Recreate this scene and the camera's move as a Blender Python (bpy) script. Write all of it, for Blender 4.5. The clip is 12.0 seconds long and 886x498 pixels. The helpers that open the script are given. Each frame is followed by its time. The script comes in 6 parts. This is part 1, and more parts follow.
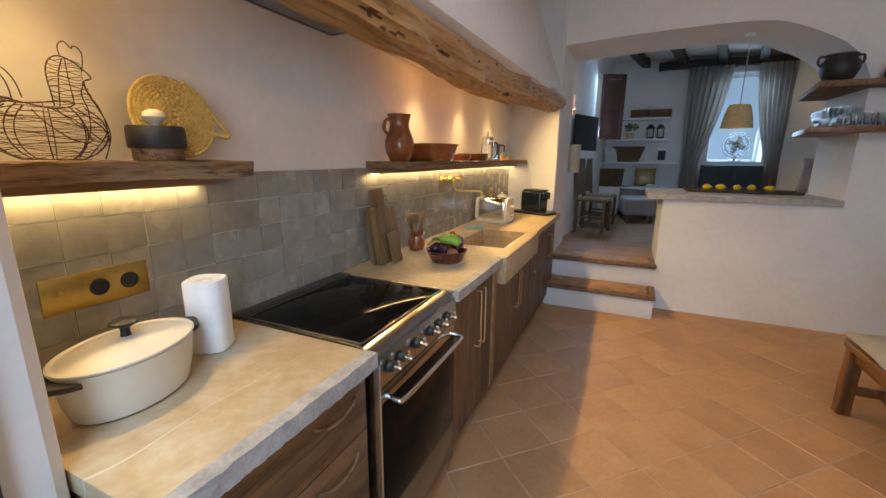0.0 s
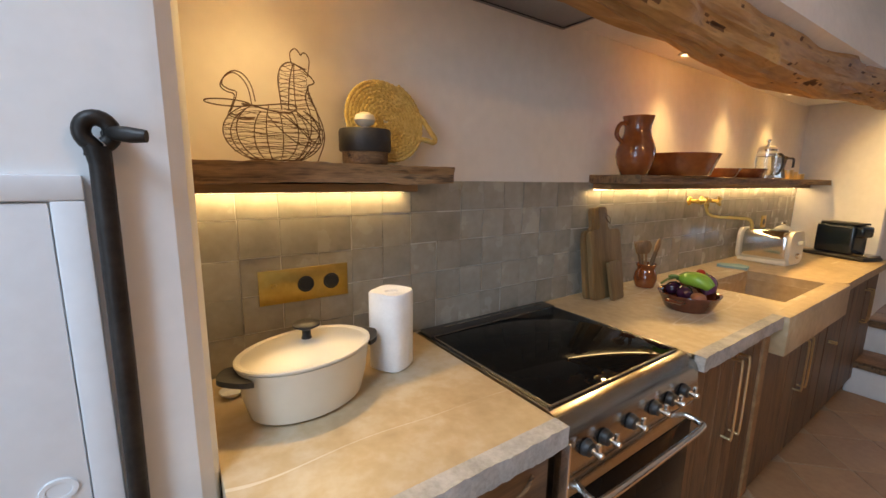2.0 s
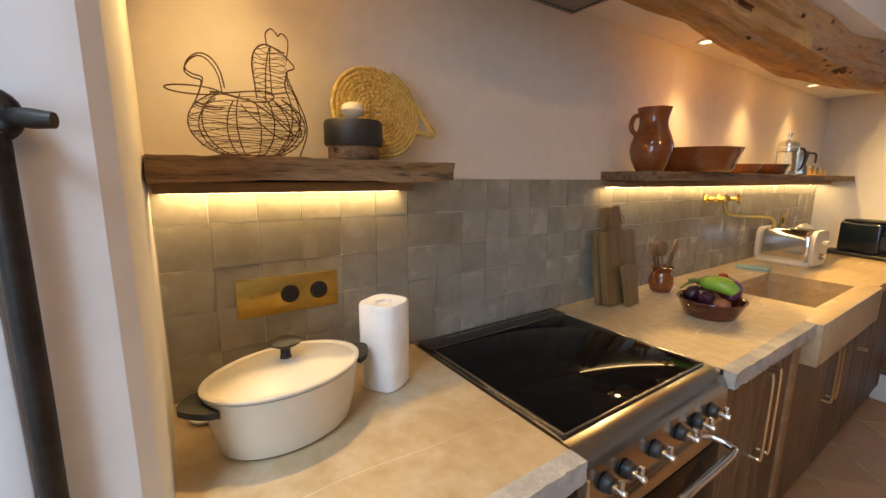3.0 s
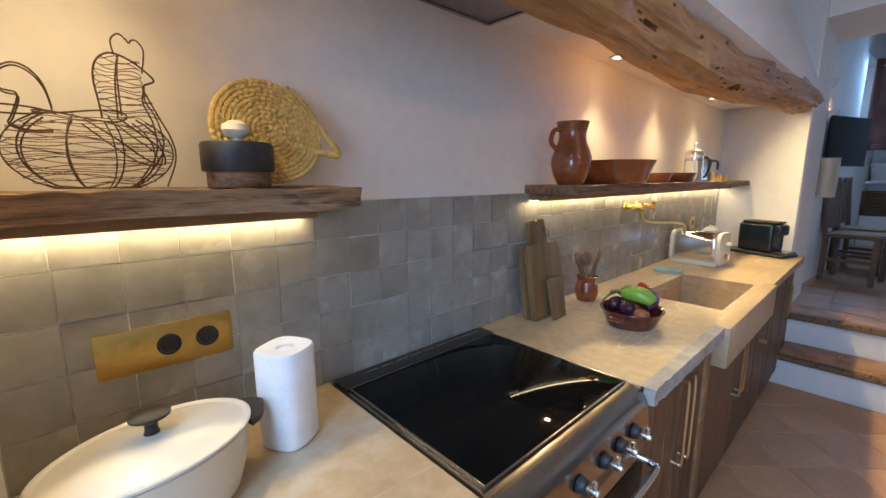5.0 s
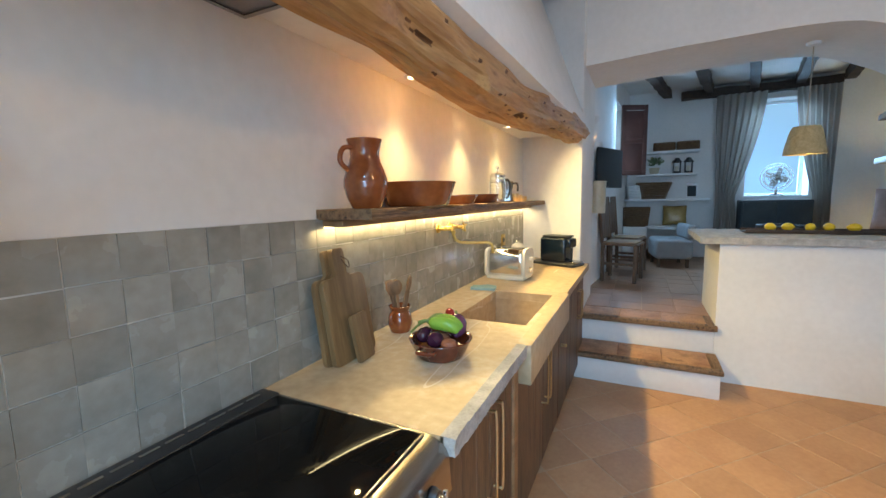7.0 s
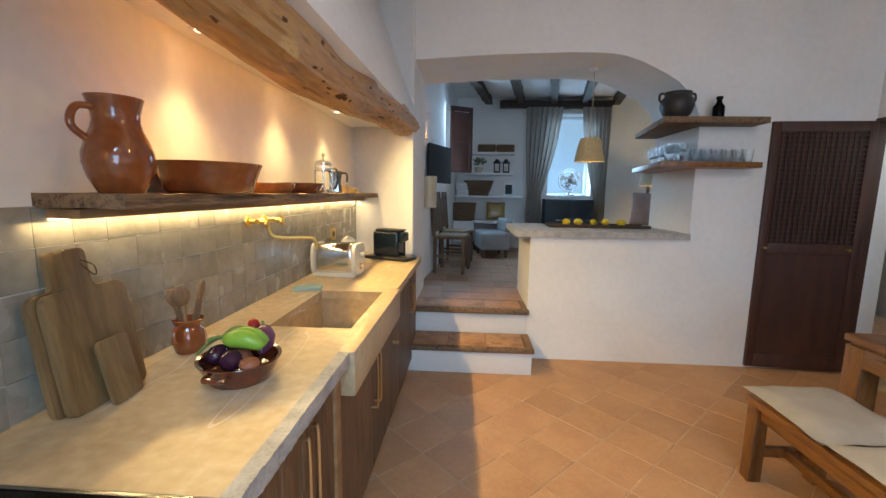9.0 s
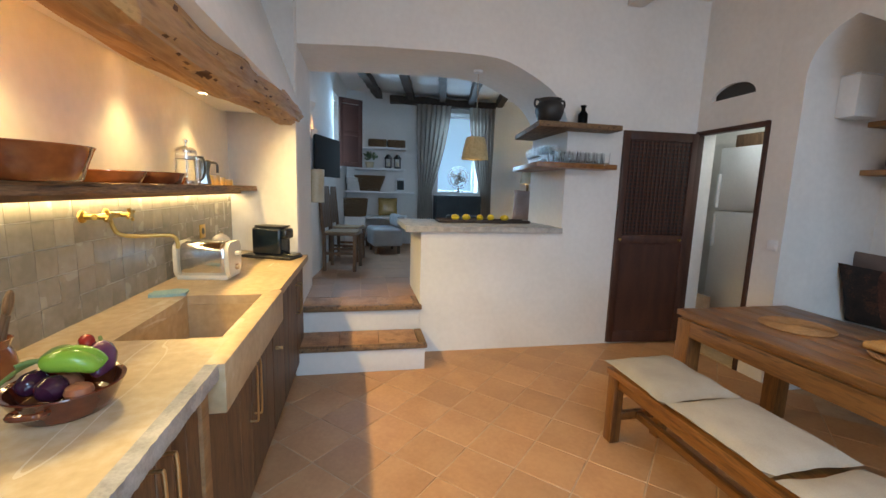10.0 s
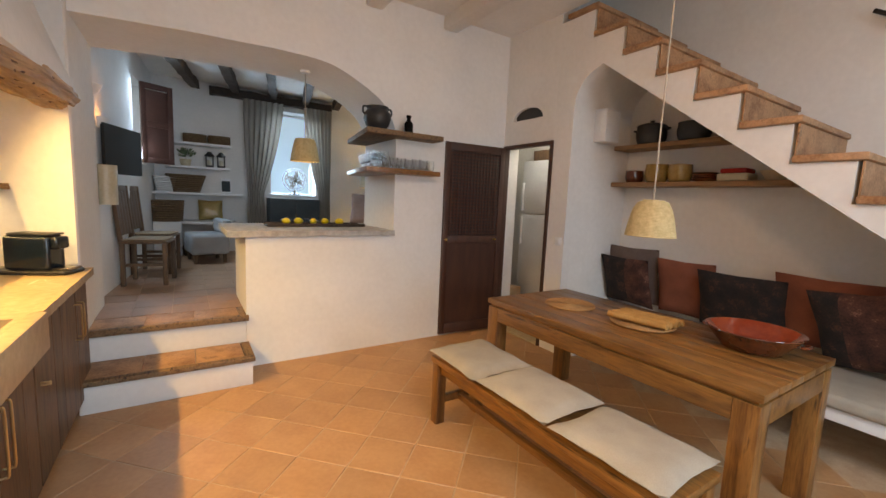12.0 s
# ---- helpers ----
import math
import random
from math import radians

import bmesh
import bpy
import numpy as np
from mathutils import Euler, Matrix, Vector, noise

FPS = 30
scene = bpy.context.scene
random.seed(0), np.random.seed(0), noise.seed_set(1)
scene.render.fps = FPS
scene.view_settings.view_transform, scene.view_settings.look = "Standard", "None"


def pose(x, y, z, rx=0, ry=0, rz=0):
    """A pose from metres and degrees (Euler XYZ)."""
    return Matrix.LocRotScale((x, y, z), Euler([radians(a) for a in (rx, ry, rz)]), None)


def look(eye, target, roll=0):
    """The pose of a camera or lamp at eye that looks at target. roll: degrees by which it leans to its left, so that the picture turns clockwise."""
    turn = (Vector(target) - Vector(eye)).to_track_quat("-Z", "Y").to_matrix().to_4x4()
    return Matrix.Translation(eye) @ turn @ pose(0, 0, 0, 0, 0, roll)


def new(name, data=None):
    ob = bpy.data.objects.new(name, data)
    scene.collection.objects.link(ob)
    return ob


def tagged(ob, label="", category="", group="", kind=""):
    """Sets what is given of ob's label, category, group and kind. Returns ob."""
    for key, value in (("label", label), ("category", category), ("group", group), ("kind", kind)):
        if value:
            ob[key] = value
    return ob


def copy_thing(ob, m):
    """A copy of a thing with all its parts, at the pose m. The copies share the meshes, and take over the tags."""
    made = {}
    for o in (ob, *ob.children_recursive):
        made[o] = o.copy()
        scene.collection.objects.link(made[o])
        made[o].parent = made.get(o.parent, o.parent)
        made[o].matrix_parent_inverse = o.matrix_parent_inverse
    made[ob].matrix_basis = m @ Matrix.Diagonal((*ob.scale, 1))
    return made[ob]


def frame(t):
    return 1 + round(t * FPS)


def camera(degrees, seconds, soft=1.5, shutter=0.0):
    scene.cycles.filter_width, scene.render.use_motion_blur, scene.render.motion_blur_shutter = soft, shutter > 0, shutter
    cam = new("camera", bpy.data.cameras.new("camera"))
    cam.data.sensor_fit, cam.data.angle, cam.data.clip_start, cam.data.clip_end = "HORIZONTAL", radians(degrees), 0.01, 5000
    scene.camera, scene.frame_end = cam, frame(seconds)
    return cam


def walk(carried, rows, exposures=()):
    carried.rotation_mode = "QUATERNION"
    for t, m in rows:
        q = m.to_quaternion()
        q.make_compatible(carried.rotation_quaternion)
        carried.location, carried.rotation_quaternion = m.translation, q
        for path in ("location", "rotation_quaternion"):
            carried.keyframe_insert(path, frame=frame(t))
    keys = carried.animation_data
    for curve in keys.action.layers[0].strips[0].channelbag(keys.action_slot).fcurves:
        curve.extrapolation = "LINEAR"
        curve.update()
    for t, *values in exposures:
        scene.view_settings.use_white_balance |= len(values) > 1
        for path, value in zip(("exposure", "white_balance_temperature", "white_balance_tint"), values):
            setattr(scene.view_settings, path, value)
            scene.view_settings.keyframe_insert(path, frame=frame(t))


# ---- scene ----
cam = camera(95.0, 12.0)
PATH = [
    (0, (1.251, 0.308, 1.456), (0.452, 2.087, 1.014), 0.5),
    (0.5, (1.213, 0.386, 1.469), (0.135, 2.012, 1.03), 2.0),
    (1, (1.211, 0.456, 1.471), (-0.172, 1.845, 1.075), 1.6),
    (1.5, (1.183, 0.497, 1.455), (-0.356, 1.725, 1.105), 0.9),
    (2, (1.114, 0.553, 1.412), (-0.499, 1.683, 1.061), 0.9),
    (2.5, (1.065, 0.597, 1.394), (-0.565, 1.702, 1.045), 0.5),
    (4.5, (0.979, 0.716, 1.459), (-0.557, 1.947, 1.106), -0.2),
    (5, (0.997, 0.744, 1.456), (-0.455, 2.076, 1.115), -0.25),
    (5.5, (1.007, 0.777, 1.451), (-0.363, 2.197, 1.122), -0.4),
    (6, (1.017, 0.834, 1.449), (-0.235, 2.363, 1.14), -0.4),
    (6.5, (1.016, 0.92, 1.457), (-0.083, 2.57, 1.187), -0.8),
    (7, (1.014, 1.023, 1.457), (0.147, 2.809, 1.215), -1.1),
    (9, (1.039, 1.198, 1.446), (0.917, 3.175, 1.17), 0.9),
    (9.5, (1.052, 1.222, 1.444), (1.188, 3.197, 1.161), 1.4),
    (10, (1.068, 1.23, 1.439), (1.46, 3.171, 1.156), 1.8),
    (10.5, (1.092, 1.217, 1.441), (1.673, 3.11, 1.165), 1.7),
    (11, (1.118, 1.194, 1.439), (1.864, 3.031, 1.175), 1.9),
    (11.5, (1.136, 1.142, 1.431), (2.065, 2.896, 1.183), 2.3),
    (12, (1.164, 1.113, 1.44), (2.235, 2.786, 1.204), 2.5),
]
EXPOSURES = [(0.0, -0.88, 7500, 11), (0.5, -0.86, 6700, 6), (1.0, -0.82, 6700, 6), (1.5, -0.83, 6500, 5), (2.0, -0.93, 8300, 14), (2.5, -0.92, 9100, 15), (4.5, -0.80, 6000, 10),
             (5.5, -0.67, 5900, 9), (6.5, -0.42, 6400, 4), (7.0, -0.28, 6400, 0), (9.0, -0.44, 7000, 5), (10.0, -0.40, 7100, 4), (11.0, -0.32, 7800, 6), (12.0, -0.24, 9300, 13)]
walk(cam, [(t, look(eye, target, roll)) for t, eye, target, roll in PATH], EXPOSURES)


# ---- world and light ----
world = bpy.data.worlds.new("world")
scene.world = world
world.use_nodes = True
sky = world.node_tree.nodes.new("ShaderNodeTexSky")
sky.sky_type, sky.sun_disc = "NISHITA", False
sky.sun_elevation, sky.sun_rotation = radians(35), radians(200)
world.node_tree.links.new(sky.outputs[0], world.node_tree.nodes["Background"].inputs[0])
world.node_tree.nodes["Background"].inputs[1].default_value = 0.1

WARM = (1.0, 0.725, 0.32)
LED = (1.0, 0.74, 0.38)
BLUE = (0.37, 0.62, 1.0)


def lamp(kind, name, at, power, color, target=None, **sizes):
    data = bpy.data.lights.new(name, kind)
    data.energy, data.color = power, color
    for key, value in sizes.items():
        if key == "radius":
            data.shadow_soft_size = value
        elif key == "cone":
            data.spot_size = radians(value)
        elif key == "blend":
            data.spot_blend = value
        elif key == "size":
            data.shape, data.size, data.size_y = "RECTANGLE", value[0], value[1]
    ob = new(name, data)
    ob.matrix_world = look(at, target) if target else pose(*at)
    return ob


SPOTS = [(0.10, 0.78), (0.10, 2.64), (0.10, 3.36), (0.10, 4.08)]
SOFFIT = 1.995
CEIL = 3.22
for sx, sy in SPOTS:
    first = sy < 1
    lamp("SPOT", "downlight_beam", (sx, sy, SOFFIT - 0.02), 43 if first else 84, WARM, (sx + 1.7, sy, 0), radius=0.018, cone=140, blend=0.95)
    lamp("SPOT", "downlight_core", (sx, sy, SOFFIT - 0.02), 4 if first else 13, WARM, (sx - 0.03, sy, 0), radius=0.04, cone=72, blend=1.0)
# strips under the shelves
lamp("AREA", "strip_light", (0.03, 0.895, 1.363), 1.6, LED, size=(0.012, 0.55))
lamp("AREA", "strip_light", (0.03, 3.45, 1.363), 7.0, LED, size=(0.012, 2.75))
# daylight: unseen openings added behind, door and rooflight, and the living room windows
lamp("AREA", "daylight", (2.9, -2.42, 1.45), 115, BLUE, (1.2, 2.0, 0.3), size=(1.3, 2.1))
lamp("AREA", "daylight", (1.5, -0.75, CEIL + 0.1), 160, BLUE, (1.35, 0.1, 0), size=(1.0, 1.0))
lamp("AREA", "daylight", (2.83, 8.98, 2.1), 52, BLUE, (2.6, 5, 0.0), size=(0.8, 1.3))
lamp("AREA", "daylight", (0.70, 7.49, 2.26), 42, BLUE, (2.87, 5.2, 1.6), size=(0.24, 0.92))
# warm fill light, unseen and without a lamp body, added for walls and alcove
lamp("POINT", "room_fill_light", (2.4, 1.5, 2.5), 36, (1.0, 0.58, 0.27), radius=0.09)

# ---- materials ----
def surf(name, a, b, rough=0.6, scale=6.0, fine=60.0, bump=0.1, metal=0.0, stretch=(1, 1, 1), vary=0.12, spec=0.5,
         dark=None, dark_at=0.62, rough_b=None, coat=0.0, island=False, dist=0.004, vein=None):
    m = bpy.data.materials.new(name)
    m.use_nodes = True
    nt = m.node_tree
    n, l = nt.nodes, nt.links
    p = n["Principled BSDF"]
    tc, mp, info = n.new("ShaderNodeTexCoord"), n.new("ShaderNodeMapping"), n.new("ShaderNodeObjectInfo")
    mp.inputs["Scale"].default_value = stretch
    add = n.new("ShaderNodeVectorMath")
    add.operation = "ADD"
    mul = n.new("ShaderNodeMath")
    mul.operation = "MULTIPLY"
    mul.inputs[1].default_value = 37.0
    rnd = info.outputs["Random"]
    if island:
        geo = n.new("ShaderNodeNewGeometry")
        rnd = geo.outputs["Random Per Island"]
    l.new(rnd, mul.inputs[0])
    l.new(tc.outputs["Object"], add.inputs[0])
    l.new(mul.outputs[0], add.inputs[1])
    l.new(add.outputs[0], mp.inputs["Vector"])
    big, small = n.new("ShaderNodeTexNoise"), n.new("ShaderNodeTexNoise")
    for tex, sc, det in ((big, scale, 5.0), (small, fine, 3.0)):
        tex.inputs["Scale"].default_value, tex.inputs["Detail"].default_value = sc, det
        l.new(mp.outputs[0], tex.inputs["Vector"])
    mixf = n.new("ShaderNodeMath")
    mixf.operation = "MULTIPLY_ADD"
    mixf.inputs[1].default_value = 0.35
    l.new(small.outputs["Fac"], mixf.inputs[0])
    half = n.new("ShaderNodeMath")
    half.operation = "MULTIPLY"
    half.inputs[1].default_value = 0.65
    l.new(big.outputs["Fac"], half.inputs[0])
    l.new(half.outputs[0], mixf.inputs[2])
    ramp = n.new("ShaderNodeValToRGB")
    e = ramp.color_ramp.elements
    e[0].position, e[1].position = 0.36, 0.64
    e[0].color, e[1].color = (*a, 1), (*b, 1)
    if dark:
        e[1].position = dark_at - 0.06
        d = e.new(dark_at + 0.06)
        d.color = (*dark, 1)
    l.new(mixf.outputs[0], ramp.inputs["Fac"])
    hsv = n.new("ShaderNodeHueSaturation")
    val = n.new("ShaderNodeMath")
    val.operation = "MULTIPLY_ADD"
    val.inputs[1].default_value, val.inputs[2].default_value = 2 * vary, 1 - vary
    l.new(rnd, val.inputs[0])
    l.new(val.outputs[0], hsv.inputs["Value"])
    l.new(ramp.outputs["Color"], hsv.inputs["Color"])
    l.new(hsv.outputs["Color"], p.inputs["Base Color"])
    rr = n.new("ShaderNodeMapRange")
    rr.inputs["To Min"].default_value, rr.inputs["To Max"].default_value = rough, rough if rough_b is None else rough_b
    l.new(big.outputs["Fac"], rr.inputs["Value"])
    l.new(rr.outputs[0], p.inputs["Roughness"])
    p.inputs["Metallic"].default_value = metal
    p.inputs["Specular IOR Level"].default_value = spec
    p.inputs["Coat Weight"].default_value = coat
    if vein:
        vt, off, band, mixc = n.new("ShaderNodeTexNoise"), n.new("ShaderNodeMath"), n.new("ShaderNodeMapRange"), n.new("ShaderNodeMix")
        vt.inputs["Scale"].default_value, vt.inputs["Detail"].default_value = 1.1, 3.0
        vm = n.new("ShaderNodeMapping")
        vm.inputs["Rotation"].default_value, vm.inputs["Scale"].default_value = (0, 0, 0.6), (2.6, 0.5, 2.0)
        l.new(add.outputs[0], vm.inputs["Vector"])
        l.new(vm.outputs[0], vt.inputs["Vector"])
        off.operation = "COMPARE"
        off.inputs[1].default_value, off.inputs[2].default_value = 0.5, 0.0030
        l.new(vt.outputs["Fac"], off.inputs[0])
        band.inputs["From Min"].default_value, band.inputs["From Max"].default_value, band.inputs["To Max"].default_value = 0.48, 0.60, 0.60
        l.new(big.outputs["Fac"], band.inputs["Value"])
        line = n.new("ShaderNodeMath")
        line.operation = "MULTIPLY"
        l.new(off.outputs[0], line.inputs[0])
        l.new(band.outputs[0], line.inputs[1])
        mixc.data_type = "RGBA"
        l.new(line.outputs[0], mixc.inputs["Factor"])
        l.new(hsv.outputs["Color"], mixc.inputs["A"])
        mixc.inputs["B"].default_value = (*vein, 1)
        l.new(mixc.outputs["Result"], p.inputs["Base Color"])
    if bump:
        bp = n.new("ShaderNodeBump")
        bp.inputs["Strength"].default_value, bp.inputs["Distance"].default_value = bump, dist
        l.new(mixf.outputs[0], bp.inputs["Height"])
        l.new(bp.outputs[0], p.inputs["Normal"])
    return m


def glow(name, color, strength):
    m = bpy.data.materials.new(name)
    m.use_nodes = True
    p = m.node_tree.nodes["Principled BSDF"]
    p.inputs["Base Color"].default_value = (*color, 1)
    p.inputs["Emission Color"].default_value, p.inputs["Emission Strength"].default_value = (*color, 1), strength
    return m


def glassy(name, color, rough=0.02):
    m = bpy.data.materials.new(name)
    m.use_nodes = True
    p = m.node_tree.nodes["Principled BSDF"]
    p.inputs["Base Color"].default_value, p.inputs["Roughness"].default_value = (*color, 1), rough
    p.inputs["Transmission Weight"].default_value, p.inputs["IOR"].default_value = 1.0, 1.45
    return m


plaster = surf("white plaster", (0.74, 0.72, 0.69), (0.82, 0.80, 0.77), 0.9, 1.6, 22, 0.35, vary=0.0, dist=0.003, spec=0.2)
plaster_cool = surf("white limewash", (0.76, 0.76, 0.75), (0.84, 0.83, 0.82), 0.85, 2.5, 30, 0.3, vary=0.0, dist=0.003, spec=0.25)
limestone = surf("beige limestone", (0.37, 0.262, 0.145), (0.50, 0.375, 0.225), 0.34, 2.2, 26, 0.12, vary=0.03, dark=(0.58, 0.49, 0.36), dark_at=0.60, rough_b=0.55, dist=0.002, vein=(0.74, 0.69, 0.60))
stone_edge = surf("chiselled grey stone", (0.31, 0.30, 0.28), (0.50, 0.48, 0.45), 0.8, 18, 120, 0.8, vary=0.0, dist=0.006)
zellige = surf("glazed tile", (0.25, 0.233, 0.196), (0.36, 0.337, 0.285), 0.14, 7, 34, 0.30, vary=0.10, rough_b=0.36, dist=0.005)
# grout colour lightened to stand in for strip light glinting on tile edges
grout = surf("grout paled for edge glints", (0.56, 0.53, 0.48), (0.66, 0.63, 0.58), 0.9, 12, 90, 0.3, vary=0.0)
grout_floor = surf("floor grout", (0.44, 0.29, 0.18), (0.54, 0.38, 0.25), 0.9, 12, 90, 0.3, vary=0.0)
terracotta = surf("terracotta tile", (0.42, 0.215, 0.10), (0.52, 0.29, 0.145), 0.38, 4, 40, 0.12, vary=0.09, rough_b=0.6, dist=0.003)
# darker, browner tone than the single kitchen tiles
terracotta_joined = surf("browner terracotta tile", (0.30, 0.165, 0.095), (0.40, 0.23, 0.14), 0.42, 4, 40, 0.1, vary=0.14, rough_b=0.6, island=True)
stair_tile = surf("worn clay stair tile", (0.25, 0.115, 0.055), (0.50, 0.28, 0.15), 0.55, 7, 60, 0.3, vary=0.15, dark=(0.15, 0.065, 0.03), dark_at=0.64)
cab_wood = surf("brown cabinet wood", (0.055, 0.029, 0.014), (0.165, 0.090, 0.044), 0.5, 3.0, 14, 0.35, stretch=(7, 7, 0.9), vary=0.30, dark=(0.032, 0.017, 0.009), dark_at=0.62, dist=0.002)
cab_wood_y = surf("brown drawer wood", (0.075, 0.037, 0.016), (0.23, 0.12, 0.053), 0.5, 3.0, 14, 0.35, stretch=(9, 0.8, 9), vary=0.2, dark=(0.04, 0.022, 0.012), dark_at=0.66, dist=0.002)
old_wood = surf("old beam wood", (0.075, 0.038, 0.018), (0.26, 0.15, 0.072), 0.65, 3.4, 20, 1.0, stretch=(11, 0.8, 11), vary=0.1, dark=(0.022, 0.011, 0.006), dark_at=0.58, dist=0.007)
log_wood = surf("juniper log", (0.30, 0.150, 0.052), (0.50, 0.29, 0.115), 0.55, 3.2, 16, 0.6, stretch=(5, 0.55, 5), vary=0.0, dark=(0.17, 0.075, 0.026), dark_at=0.63, dist=0.010)
log_dark = surf("dark knot wood", (0.085, 0.036, 0.014), (0.17, 0.078, 0.030), 0.7, 8, 40, 0.8, vary=0.0)
table_wood = surf("oiled table wood", (0.105, 0.038, 0.010), (0.27, 0.115, 0.031), 0.34, 2.6, 18, 0.3, stretch=(8, 0.7, 8), vary=0.28, dark=(0.05, 0.019, 0.007), dark_at=0.62, dist=0.002)
leg_wood = surf("oiled leg wood", (0.105, 0.038, 0.011), (0.28, 0.120, 0.034), 0.34, 2.6, 18, 0.3, stretch=(8, 8, 0.7), vary=0.22, dark=(0.045, 0.018, 0.007), dark_at=0.62, dist=0.002)
shelf_wood = surf("honey shelf wood", (0.22, 0.115, 0.048), (0.36, 0.20, 0.09), 0.55, 3.0, 14, 0.4, stretch=(8, 0.8, 8), vary=0.1, dist=0.002)
board_wood = surf("olive wood", (0.14, 0.078, 0.030), (0.235, 0.145, 0.062), 0.5, 3, 16, 0.2, stretch=(9, 9, 0.9), vary=0.15, dist=0.001)
steel = surf("brushed steel", (0.33, 0.315, 0.295), (0.41, 0.395, 0.37), 0.17, 6, 60, 0.05, metal=1.0, stretch=(1, 1, 20), vary=0.0, rough_b=0.27, dist=0.0005)
chrome = surf("polished chrome", (0.74, 0.73, 0.71), (0.80, 0.79, 0.77), 0.15, 6, 60, 0.0, metal=1.0, vary=0.0)
hood_steel = surf("grey extractor steel", (0.34, 0.34, 0.345), (0.40, 0.40, 0.405), 0.4, 6, 60, 0.03, metal=1.0, vary=0.0)
brass = surf("brass", (0.55, 0.37, 0.10), (0.68, 0.47, 0.15), 0.28, 10, 60, 0.1, metal=1.0, vary=0.0, rough_b=0.42, dist=0.001)
brass_pale = surf("pale brass", (0.66, 0.52, 0.30), (0.74, 0.60, 0.36), 0.28, 10, 60, 0.0, metal=1.0, vary=0.0)
black_glass = surf("black hob glass", (0.004, 0.004, 0.004), (0.006, 0.006, 0.006), 0.03, 4, 40, 0.0, vary=0.0, spec=0.06)
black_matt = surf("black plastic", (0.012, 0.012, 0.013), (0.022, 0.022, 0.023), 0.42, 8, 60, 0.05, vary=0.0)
iron = surf("wrought iron", (0.02, 0.017, 0.015), (0.05, 0.042, 0.038), 0.45, 12, 80, 0.5, metal=0.6, vary=0.0)
wire_metal = surf("rusty dark wire", (0.05, 0.022, 0.012), (0.09, 0.042, 0.024), 0.5, 20, 90, 0.2, metal=0.4, vary=0.0)
cream_enamel = surf("cream enamel", (0.68, 0.63, 0.52), (0.73, 0.68, 0.57), 0.30, 3, 30, 0.02, vary=0.0, coat=0.15, rough_b=0.4)
white_paint = surf("white painted metal", (0.70, 0.72, 0.74), (0.77, 0.79, 0.81), 0.4, 3, 40, 0.06, vary=0.0)
paper = surf("kitchen paper", (0.78, 0.77, 0.75), (0.86, 0.85, 0.83), 0.95, 20, 140, 0.5, vary=0.0, dist=0.002)
clay = surf("glazed brown clay", (0.20, 0.050, 0.013), (0.30, 0.088, 0.025), 0.10, 5, 40, 0.12, vary=0.1, coat=0.6, rough_b=0.22, dist=0.002)
clay_raw = surf("unglazed red clay", (0.30, 0.10, 0.045), (0.39, 0.15, 0.07), 0.5, 6, 50, 0.15, vary=0.1, dist=0.002)
clay_dark = surf("dark glazed clay", (0.095, 0.022, 0.010), (0.16, 0.040, 0.016), 0.12, 5, 40, 0.1, vary=0.1, coat=0.6)
straw = surf("straw rope", (0.44, 0.305, 0.095), (0.62, 0.46, 0.17), 0.85, 40, 160, 0.9, vary=0.05, dist=0.004)
rattan = surf("rattan shade", (0.52, 0.40, 0.20), (0.70, 0.57, 0.32), 0.8, 40, 160, 0.8, vary=0.05, dist=0.003)
linen = surf("linen cushion", (0.35, 0.305, 0.245), (0.44, 0.39, 0.32), 0.95, 6, 220, 0.5, vary=0.05, dist=0.002)
curtain_cloth = surf("grey linen curtain", (0.40, 0.365, 0.33), (0.50, 0.465, 0.42), 0.95, 3, 120, 0.4, vary=0.04, stretch=(3, 3, 0.5))
rust_cloth = surf("rust cushion cloth", (0.20, 0.060, 0.034), (0.29, 0.095, 0.055), 0.95, 6, 200, 0.4, vary=0.06, dist=0.002)
dark_cloth = surf("dark patterned cloth", (0.010, 0.007, 0.007), (0.022, 0.014, 0.012), 0.95, 12, 90, 0.4, vary=0.05, dark=(0.085, 0.034, 0.020), dark_at=0.60, dist=0.002)
taupe_cloth = surf("taupe cloth", (0.12, 0.085, 0.075), (0.18, 0.13, 0.115), 0.95, 6, 200, 0.4, vary=0.05)
door_brown = surf("dark brown door paint", (0.045, 0.016, 0.010), (0.075, 0.028, 0.016), 0.5, 4, 50, 0.25, vary=0.06, stretch=(4, 4, 0.7), dist=0.002)
shutter_brown = surf("brown shutter paint", (0.060, 0.022, 0.016), (0.095, 0.036, 0.026), 0.5, 4, 50, 0.25, vary=0.06)
dark_beam = surf("dark beam wood", (0.022, 0.013, 0.009), (0.055, 0.032, 0.020), 0.65, 3, 20, 0.8, stretch=(8, 0.9, 8), vary=0.1)
cast_iron = surf("black cast iron", (0.012, 0.012, 0.013), (0.028, 0.027, 0.028), 0.5, 10, 90, 0.4, vary=0.0)
teal_black = surf("dark green gloss plastic", (0.003, 0.008, 0.015), (0.005, 0.012, 0.021), 0.22, 4, 40, 0.0, vary=0.0, coat=0.4)
glass = glassy("clear glass", (0.96, 0.98, 0.98))
wood_grey = surf("grey brown chair wood", (0.085, 0.045, 0.024), (0.16, 0.09, 0.048), 0.6, 3, 18, 0.3, stretch=(8, 8, 0.9), vary=0.12)


